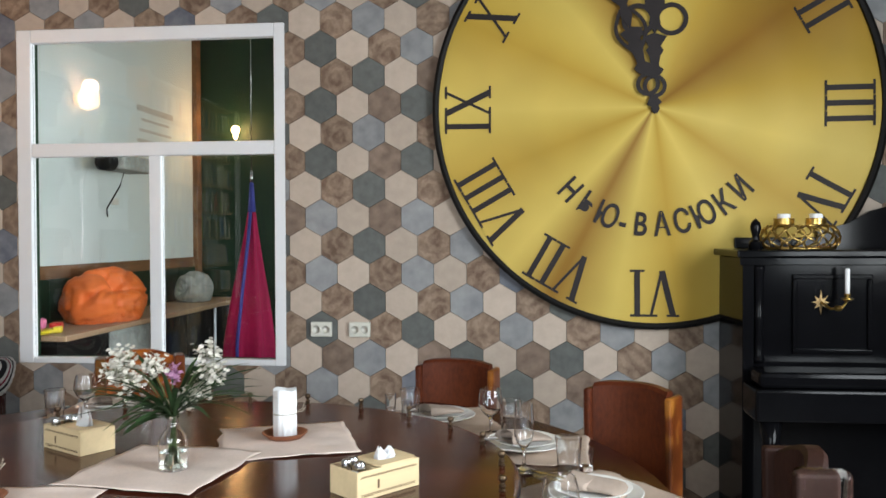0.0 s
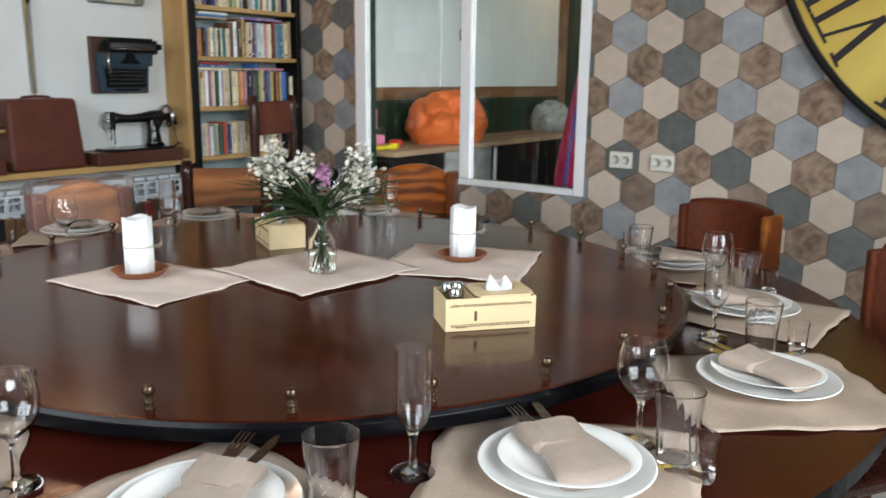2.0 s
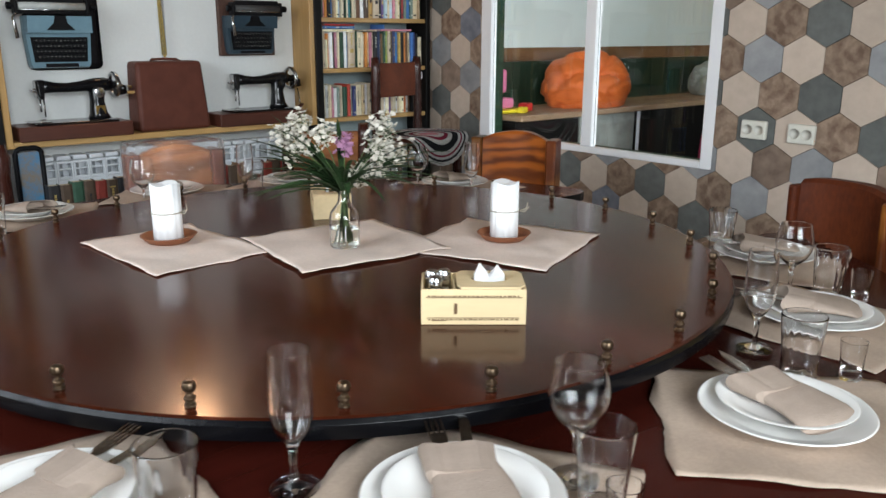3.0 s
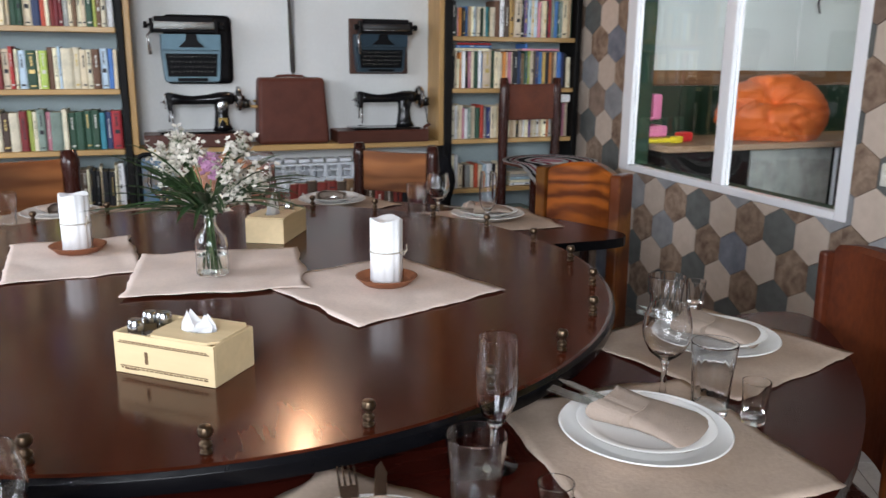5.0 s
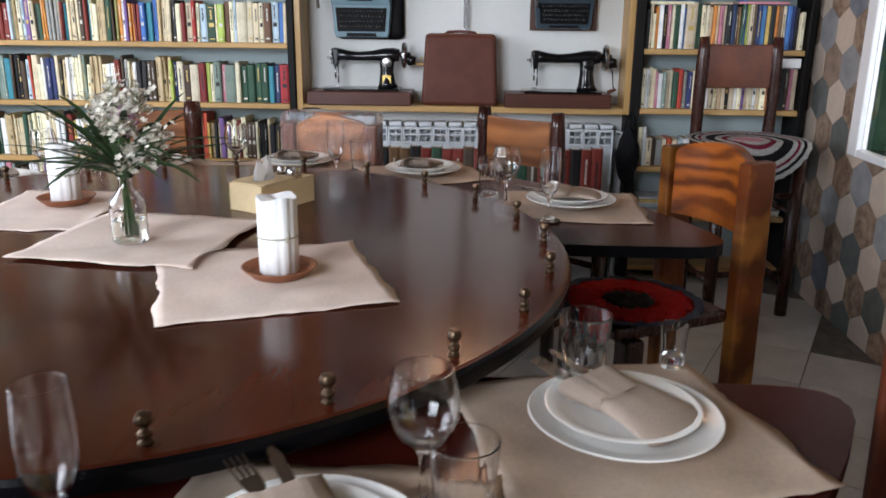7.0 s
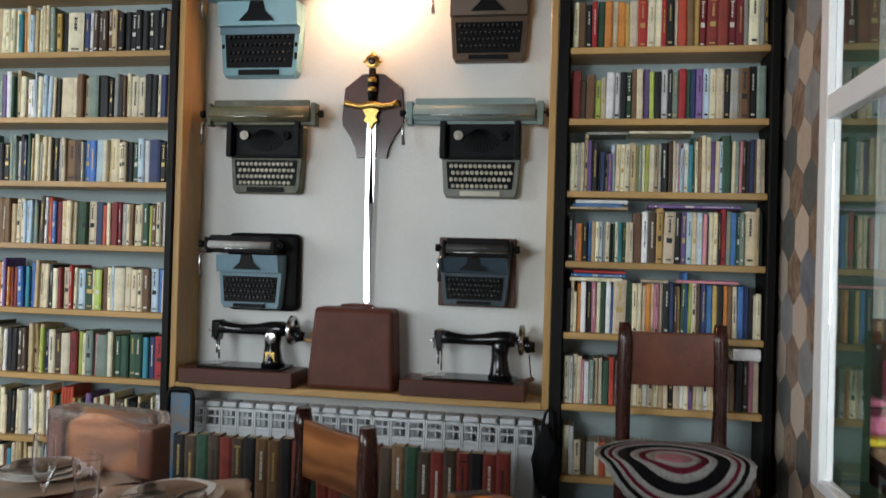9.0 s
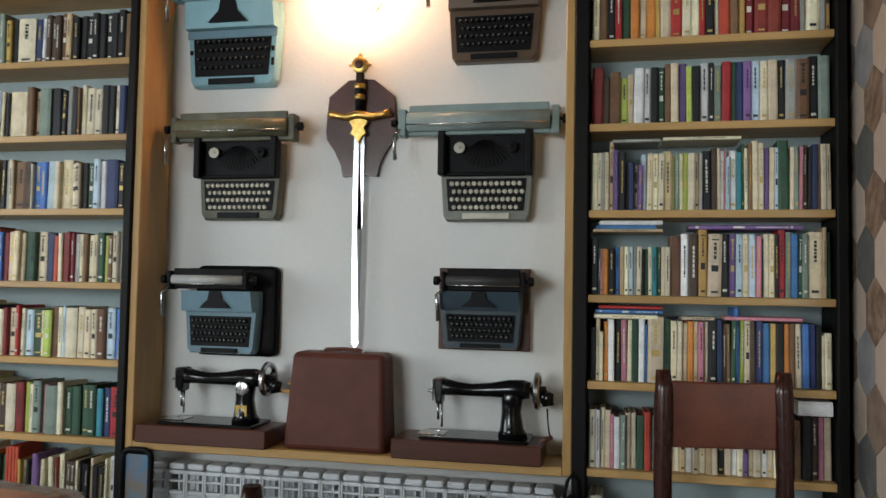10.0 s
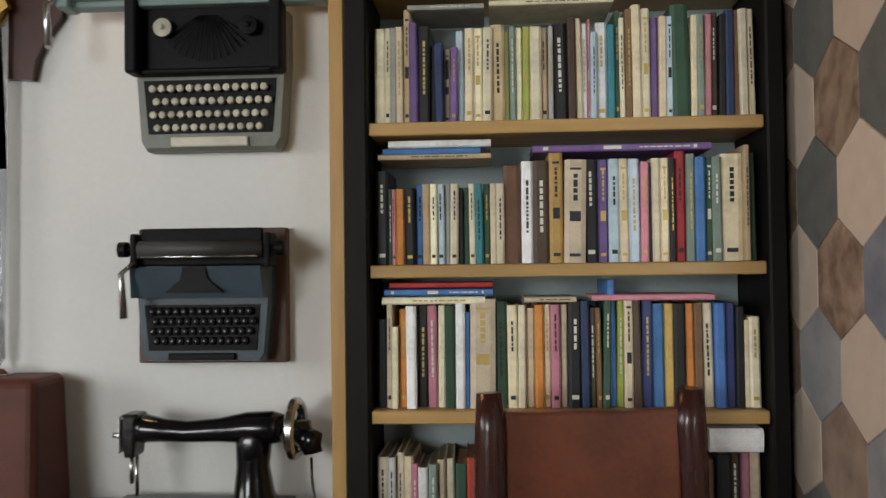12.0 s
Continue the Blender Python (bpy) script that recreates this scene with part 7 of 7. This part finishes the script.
box(bm, 0, 0.012, -0.05, 0.05, -0.025, 0.025, 0.004)
part("socket_plate", bm, M_socket, ob)
# faint notice on the wall
ob = empty("wall_notice", Matrix.Translation((NX + 0.001, 7.1, 2.4)), "pale lettered notice on the mint wall", "notice")
M_faint = mat("faint_lettering", (0.55, 0.55, 0.5), 0.8, var=0.1)
for k, (hw, hz) in enumerate(((0.34, 0.05), (0.26, 0.02), (0.3, 0.02), (0.34, 0.03))):
    bm = B()
    box(bm, 0, 0.002, -hw, hw, 0.12 - 0.09 * k - hz / 2, 0.12 - 0.09 * k + hz / 2)
    part("lettering", bm, M_faint, ob)


def pane_glint_lamp(x, y, z, watts, lab, wall_axis):
    ob = empty("wall_lamp", Matrix.Translation((x, y, z)), lab, "lamp", "lamps of the next room")
    bm = B()
    lathe(bm, [(0.0, -0.03), (0.015, -0.022), (0.024, 0), (0.02, 0.022), (0.0, 0.03)], 16)
    part("bulb", bm, M_bulb, ob, "lit bulb")
    bm = B()
    tube(bm, [(0, 0, -0.04), (0, 0, -0.08), (wall_axis[0], wall_axis[1], -0.08)], 0.008, 8)
    part("arm", bm, M_gold, ob)
    l_ = new("wall_lamp_light", bpy.data.lights.new("wall_lamp_light", "POINT"))
    l_.data.energy, l_.data.color, l_.data.shadow_soft_size = watts, (1.0, 0.55, 0.22), 0.04
    l_.matrix_basis = Matrix.Translation((x, y, z + 0.06))


# bulb and light added in place of a warm reflection in the pane
pane_glint_lamp(-2.5, 7.82, 2.4, 9, "lit bulb standing in for a reflection in the window pane", (0, 0.15))

# ---- piano ----
M_piano = mat("black_piano_lacquer", (0.005, 0.005, 0.006), 0.1, var=0.3, scale=6, bump=0.02, coat=0.0, spec=0.1)
PX0, PX1, PYF, PYB = 1.23, 2.72, 4.2, 4.6
pn_ = empty("piano", Matrix.Translation((0, 0, 0)), "antique black lacquered upright piano with brass candle holder", "piano")
for nm, b_, bv in (("side_panel", (PX0, PX0 + 0.05, PYF - 0.05, PYB, 0, 1.34), 0.004), ("side_panel", (PX1 - 0.05, PX1, PYF - 0.05, PYB, 0, 1.34), 0.004), ("top_lid", (PX0 - 0.03, PX1 + 0.02, PYF - 0.08, PYB + 0.005, 1.3405, 1.375), 0.008),
                   ("cornice", (PX0 - 0.015, PX1 + 0.01, PYF - 0.065, PYF - 0.0505, 1.305, 1.34), 0.004), ("upper_panel", (PX0 + 0.0505, PX1 - 0.0505, PYF, PYF + 0.02, 0.86, 1.34), 0.0), ("fallboard", (PX0 + 0.02, PX1 - 0.02, PYF - 0.25, PYF - 0.0505, 0.78, 0.85), 0.02),
                   ("key_bed", (PX0, PX1, PYF - 0.27, PYF - 0.0505, 0.64, 0.7795), 0.012), ("lower_panel", (PX0 + 0.0505, PX1 - 0.0505, PYF + 0.01, PYF + 0.03, 0.05, 0.8595), 0.0), ("plinth", (PX0 + 0.0505, PX1 - 0.0505, PYF - 0.02, PYF + 0.009, 0, 0.12), 0.005)):
    bm = B()
    box(bm, *b_, bv, 2)
    part(nm, bm, M_piano, pn_)
for a, b in ((PX0 + 0.23, PX0 + 0.58), (PX0 + 0.65, PX0 + 0.98), (PX0 + 1.05, PX0 + 1.38)):
    for c in ((a, b, 1.24, 1.262), (a, b, 0.9, 0.922), (a, a + 0.022, 0.9225, 1.2395), (b - 0.022, b, 0.9225, 1.2395)):
        bm = B()
        box(bm, c[0], c[1], PYF - 0.014, PYF - 0.0005, c[2], c[3], 0.005, 2)
        part("panel_moulding", bm, M_piano, pn_)
bm = B()
lathe(bm, [(0.022, 0.86), (0.026, 0.88), (0.02, 0.9), (0.022, 0.95), (0.016, 1.0), (0.02, 1.04), (0.024, 1.06), (0.02, 1.08), (0.021, 1.26), (0.028, 1.29), (0.026, 1.303)], 16, Matrix.Translation((PX0 + 0.075, PYF - 0.035, 0)))
part("column", bm, M_piano, pn_)
bm = B()
tube(bm, [(PX0 + 0.08, PYF - 0.2, 0.639), (PX0 + 0.08, PYF - 0.2, 0.5), (PX0 + 0.08, PYF - 0.22, 0.3), (PX0 + 0.08, PYF - 0.2, 0.0)], [0.05, 0.035, 0.045, 0.05], 12)
part("front_leg", bm, M_piano, pn_)
bm = B()
pts = [(1.55, 1.3755), (2.45, 1.3755), (2.45, 1.46), (2.3, 1.5), (2.2, 1.56), (2.05, 1.6), (2.0, 1.64), (1.95, 1.6), (1.8, 1.56), (1.7, 1.5), (1.55, 1.46)]
slab(bm, [(x, z) for x, z in pts], 0, 0.03, m=Matrix(((1, 0, 0, 0.15), (0, 0, -1, PYB), (0, 1, 0, 0), (0, 0, 0, 1))))
bmesh.ops.recalc_face_normals(bm, faces=bm.faces)
part("crest", bm, M_piano, pn_, "carved black crest")
bm = B()
box(bm, 1.3, 1.695, PYB - 0.028, PYB - 0.002, 1.3757, 1.43, 0.006, 2)
part("gallery_rail", bm, M_piano, pn_)
bm = B()
lathe(bm, [(0.03, 1.3757), (0.03, 1.41), (0.018, 1.42), (0.016, 1.44), (0.026, 1.475), (0.02, 1.5), (0.0, 1.52)], 14, Matrix.Translation((PX0 + 0.075, PYF + 0.02, 0)))
part("finial", bm, M_piano, pn_)
# candle bracket
M_bronze = mat("dull_bronze", (0.3, 0.2, 0.09), 0.5, metal=0.7, var=0.3, scale=40)
bm = B()
star = [((0.042 if k % 2 == 0 else 0.018) * (1.35 if k in (0, 8) else 1) * math.sin(k * math.pi / 8), (0.042 if k % 2 == 0 else 0.018) * (1.35 if k in (0, 8) else 1) * math.cos(k * math.pi / 8)) for k in range(16)]
slab(bm, star[::-1], 0, 0.006, m=Matrix(((1, 0, 0, 1.586), (0, 0, -1, PYF - 0.0008), (0, 1, 0, 1.135), (0, 0, 0, 1))))
br = part("candle_bracket", bm, M_bronze, pn_, "brass candle bracket")
bm = B()
tube(bm, [(1.586, PYF - 0.008, 1.135), (1.61, PYF - 0.06, 1.11), (1.65, PYF - 0.08, 1.115), (1.673, PYF - 0.08, 1.15)], 0.006, 8)
lathe(bm, [(0.008, 1.147), (0.026, 1.155), (0.026, 1.159), (0.012, 1.163), (0.014, 1.18), (0.012, 1.18)], 16, Matrix.Translation((1.673, PYF - 0.08, 0)))
lathe(bm, [(0.012, -0.012), (0.017, 0), (0.012, 0.012)], 12, Matrix.Translation((1.635, PYF - 0.078, 1.115)))
part("arm", bm, M_gold, br)
bm = B()
lathe(bm, [(0.0105, 1.1635), (0.01, 1.288), (0.004, 1.293)], 14, Matrix.Translation((1.673, PYF - 0.08, 0)))
tagged(part("candle", bm, M_napkin_white), "slim white candle in the piano's brass bracket", "candle")
# gilt openwork bowl with two candles on the piano
bw = empty("candle_holder", Matrix.Translation((1.527, 4.3, 1.3755)) @ Matrix.Scale(1.25, 4), "low gilt openwork holder with two candles on the piano", "candle holder")
gr_ = random.Random(4)
bm = B()
prof = lambda u: (0.12 * (0.75 + 0.3 * math.sin(math.pi * (0.15 + 0.75 * u))), 0.085 * u)
for k in range(16):
    for s in (-1, 1):
        a0 = 2 * math.pi * k / 16
        tube(bm, [(prof(u)[0] * math.cos(a0 + s * u * 0.75 + 0.08 * math.sin(9 * u + k)) * 1.15, prof(u)[0] * math.sin(a0 + s * u * 0.75 + 0.08 * math.sin(9 * u + k)) * 0.8, 0.003 + prof(u)[1]) for u in (0, 0.25, 0.5, 0.75, 1.0)], 0.0032, 5)
part("openwork", bm, M_gold, bw, "gilt wire openwork")
for z, r in ((0.004, 0.105), (0.087, 0.088)):
    bm = B()
    pts = [(1.15 * r * math.cos(2 * math.pi * k / 32), 0.8 * r * math.sin(2 * math.pi * k / 32), z) for k in range(33)]
    tube(bm, pts, 0.004, 6)
    part("hoop", bm, M_gold, bw)
for sx in (-0.058, 0.058):
    bm = B()
    lathe(bm, [(0.03, 0.088), (0.036, 0.092), (0.036, 0.115), (0.033, 0.115), (0.033, 0.094), (0.0, 0.093)], 20, Matrix.Translation((sx, 0, 0)))
    part("candle_cup", bm, M_gold, bw)
    bm = B()
    lathe(bm, [(0.029, 0.0), (0.029, 0.045), (0.022, 0.047), (0.0, 0.044)], 20)
    o = part("candle", bm, M_napkin_white)
    o.matrix_basis = Matrix.Translation((1.527 + sx * 1.25, 4.3, 1.3755 + 0.1185))
    tagged(o, "short white candle in the gilt holder", "candle", "candles on the piano")

# ---- wall tiles and floor tiles ----
def tile_mat(name, c1, c2, kind):
    m = bpy.data.materials.new(name)
    m.use_nodes = True
    nt = m.node_tree
    n, l = nt.nodes, nt.links
    b = n["Principled BSDF"]
    co, info = n.new("ShaderNodeTexCoord"), n.new("ShaderNodeObjectInfo")
    mp = n.new("ShaderNodeMapping")
    off = n.new("ShaderNodeMath")
    off.operation = "MULTIPLY"
    off.inputs[1].default_value = 37.0
    l.new(info.outputs["Random"], off.inputs[0])
    cmb = n.new("ShaderNodeCombineXYZ")
    l.new(off.outputs[0], cmb.inputs[1])
    l.new(co.outputs["Object"], mp.inputs[0])
    l.new(cmb.outputs[0], mp.inputs[1])
    nz = n.new("ShaderNodeTexNoise")
    nz.inputs["Scale"].default_value, nz.inputs["Detail"].default_value = (14, 8) if kind != "plain" else (22, 6)
    l.new(mp.outputs[0], nz.inputs[0])
    fac = nz.outputs[0]
    if kind == "wood":
        wv = n.new("ShaderNodeTexWave")
        wv.wave_type, wv.rings_direction = "RINGS", "Y"
        wv.inputs["Scale"].default_value, wv.inputs["Distortion"].default_value, wv.inputs["Detail"].default_value, wv.inputs["Detail Scale"].default_value = 6, 5, 4, 6
        sh = n.new("ShaderNodeMapping")
        at = n.new("ShaderNodeCombineXYZ")
        for k, slot in ((7.3, 0), (13.7, 2)):
            ml, fr_, ctr_ = n.new("ShaderNodeMath"), n.new("ShaderNodeMath"), n.new("ShaderNodeMapRange")
            ml.operation, fr_.operation = "MULTIPLY", "FRACT"
            ml.inputs[1].default_value = k
            ctr_.inputs[3].default_value, ctr_.inputs[4].default_value = -0.07, 0.07
            l.new(info.outputs["Random"], ml.inputs[0]), l.new(ml.outputs[0], fr_.inputs[0]), l.new(fr_.outputs[0], ctr_.inputs[0]), l.new(ctr_.outputs[0], at.inputs[slot])
        l.new(at.outputs[0], sh.inputs[1])
        l.new(co.outputs["Object"], sh.inputs[0])
        l.new(sh.outputs[0], wv.inputs[0])
        mm = n.new("ShaderNodeMath")
        mm.operation = "MULTIPLY_ADD"
        mm.inputs[1].default_value = 0.16
        l.new(wv.outputs[0], mm.inputs[0])
        hf = n.new("ShaderNodeMath")
        hf.operation = "MULTIPLY"
        hf.inputs[1].default_value = 0.84
        l.new(nz.outputs[0], hf.inputs[0])
        l.new(hf.outputs[0], mm.inputs[2])
        fac = mm.outputs[0]
    mr = n.new("ShaderNodeMapRange")
    mr.inputs[1].default_value, mr.inputs[2].default_value = 0.3, 0.7
    l.new(fac, mr.inputs[0])
    mx = n.new("ShaderNodeMix")
    mx.data_type = "RGBA"
    mx.inputs[6].default_value, mx.inputs[7].default_value = (*c1, 1), (*c2, 1)
    l.new(mr.outputs[0], mx.inputs[0])
    hs = n.new("ShaderNodeHueSaturation")
    vr = n.new("ShaderNodeMapRange")
    vr.inputs[3].default_value, vr.inputs[4].default_value = 0.88, 1.1
    l.new(info.outputs["Random"], vr.inputs[0])
    l.new(vr.outputs[0], hs.inputs["Value"])
    l.new(mx.outputs[2], hs.inputs["Color"])
    l.new(hs.outputs[0], b.inputs["Base Color"])
    b.inputs["Roughness"].default_value = 0.75
    b.inputs["Specular IOR Level"].default_value = 0.15
    bp = n.new("ShaderNodeBump")
    bp.inputs["Strength"].default_value, bp.inputs["Distance"].default_value = 0.12, 0.003
    l.new(nz.outputs[0], bp.inputs["Height"])
    l.new(bp.outputs[0], b.inputs["Normal"])
    return m


HEX = {"cream": tile_mat("cream_tile", (0.516, 0.421, 0.344), (0.456, 0.370, 0.301), "plain"), "wood": tile_mat("wood_print_tile", (0.327, 0.237, 0.172), (0.146, 0.093, 0.065), "wood"),
       "wood2": tile_mat("patterned_brown_tile", (0.284, 0.206, 0.159), (0.146, 0.103, 0.077), "spots"), "grey": tile_mat("slate_grey_tile", (0.142, 0.146, 0.138), (0.107, 0.110, 0.103), "plain"),
       "pale": tile_mat("pale_grey_tile", (0.310, 0.310, 0.310), (0.215, 0.215, 0.224), "spots"), "blue": tile_mat("blue_grey_tile", (0.206, 0.215, 0.241), (0.112, 0.120, 0.146), "spots")}
HW, ROW, GAP, DEP = 0.1744, 0.151, 0.0022, 0.011
AX, AZ = -0.672, 2.148
R_ = HW / 2 / math.cos(math.pi / 6) - GAP / 2
CORNERS = [(R_ * math.sin(math.pi / 3 * k), R_ * math.cos(math.pi / 3 * k)) for k in range(6)]
FULL = {}
north = bpy.data.objects["wall_north"]


def clip_poly(poly, axis, lim, keep_less):
    res = []
    for i, p in enumerate(poly):
        q = poly[(i + 1) % len(poly)]
        pin, qin = (p[axis] <= lim) == keep_less, (q[axis] <= lim) == keep_less
        if pin:
            res.append(p)
        if pin != qin:
            t = (lim - p[axis]) / (q[axis] - p[axis])
            res.append((p[0] + t * (q[0] - p[0]), p[1] + t * (q[1] - p[1])))
    return res


def tile_mesh(poly, m):
    """Outline in the wall's plane, face to -y, with a bevelled rim."""
    n = len(poly)
    cx, cz = sum(p[0] for p in poly) / n, sum(p[1] for p in poly) / n
    vs = [(x, 0, z) for x, z in poly] + [(x, -DEP + 0.0015, z) for x, z in poly] + [(cx + (x - cx) * 0.985, -DEP, cz + (z - cz) * 0.985) for x, z in poly]
    fs = [tuple(range(2 * n, 3 * n))]
    for o in (0, n):
        fs += [(o + i, o + (i + 1) % n, o + n + (i + 1) % n, o + n + i) for i in range(n)]
    me = bpy.data.meshes.new("tile")
    me.from_pydata(vs, [], fs)
    me.materials.append(m)
    me.update()
    return me


tile_rng = random.Random(17)
tiles = []
for r in range(-15, 7):
    z = AZ + r * ROW
    for h in range(-40, 46):
        if (h - r) % 2:
            continue
        x = AX + h * HW / 2
        if not (-3.3 < x < XE + 0.1 and -0.1 < z < ZC + 0.1):
            continue
        kind = (h - 3 * r) % 6
        col = "cream" if kind == 0 else tile_rng.choice(("wood", "wood", "wood", "wood2")) if kind == 2 else tile_rng.choice(("grey", "grey", "grey", "pale", "pale", "blue"))
        tiles.append((x, z, col))
near = sorted(tiles, key=lambda t: abs(t[0] + 1.2) + 0.9 * abs(t[1] - 1.0))[:300]
near_set = {(t[0], t[1]) for t in near}
rest_v, rest_f, rest_i = [], [], []
names = list(HEX)
for x, z, col in tiles:
    poly = [(x + a, z + b) for a, b in CORNERS]
    areas = []
    if x + 0.1 < WX0 or x - 0.1 > WX1 or z - 0.1 > WZ1 or z + 0.105 < WZ0:
        areas = [poly]
    else:
        areas = [clip_poly(poly, 0, WX0, True), clip_poly(poly, 0, WX1, False), clip_poly(clip_poly(clip_poly(poly, 0, WX0, False), 0, WX1, True), 1, WZ0, True), clip_poly(clip_poly(clip_poly(poly, 0, WX0, False), 0, WX1, True), 1, WZ1, False)]
    for pl in areas:
        for ax, lim, less in ((0, XW + 0.002, False), (0, XE - 0.002, True), (1, 0.003, False), (1, ZC - 0.003, True)):
            if len(pl) >= 3:
                pl = clip_poly(pl, ax, lim, less)
        if len(pl) < 3 or max(p[0] for p in pl) - min(p[0] for p in pl) < 0.004 or max(p[1] for p in pl) - min(p[1] for p in pl) < 0.004:
            continue
        if (x, z) in near_set:
            whole = len(pl) == 6 and pl == poly
            if whole:
                if col not in FULL:
                    FULL[col] = tile_mesh(CORNERS, HEX[col])
                ob = new("tile", FULL[col])
            else:
                ob = new("tile", tile_mesh([(a - x, b - z) for a, b in pl], HEX[col]))
            ob.parent = north
            ob.matrix_basis = Matrix.Translation((x, YN, z))
        else:
            me = tile_mesh(pl, HEX[col])
            o = len(rest_v)
            rest_v += [(v.co.x, v.co.y + YN, v.co.z) for v in me.vertices]
            for p in me.polygons:
                rest_f.append(tuple(i + o for i in p.vertices))
                rest_i.append(names.index(col))
            bpy.data.meshes.remove(me)
me = bpy.data.meshes.new("tiles")
me.from_pydata(rest_v, [], rest_f)
for k in names:
    me.materials.append(HEX[k])
me.polygons.foreach_set("material_index", rest_i)
me.update()
ob = new("tiles", me)
ob.parent = north
ob["kind"] = "stuff"

# floor tiles, laid askew
FT, FA = 0.33, radians(-27)
flo = bpy.data.objects["floor"]
bm = B()
box(bm, -FT / 2 + 0.002, FT / 2 - 0.002, -FT / 2 + 0.002, FT / 2 - 0.002, 0, 0.004, 0.0012)
ftile = part("floor_tile", bm, M_floor)
SPARE.append(ftile)
ca, sa = math.cos(FA), math.sin(FA)
for i in range(-17, 18):
    for j in range(-17, 18):
        x, y = -1.2 + FT * (i * ca - j * sa), 3.0 + FT * (i * sa + j * ca)
        if -3.15 < x < 1.9 and -0.1 < y < 4.62:
            again("floor_tile", ftile, pose(x, y, 0.0003, 0, 0, math.degrees(FA)), flo)
for o in SPARE:
    bpy.data.objects.remove(o)
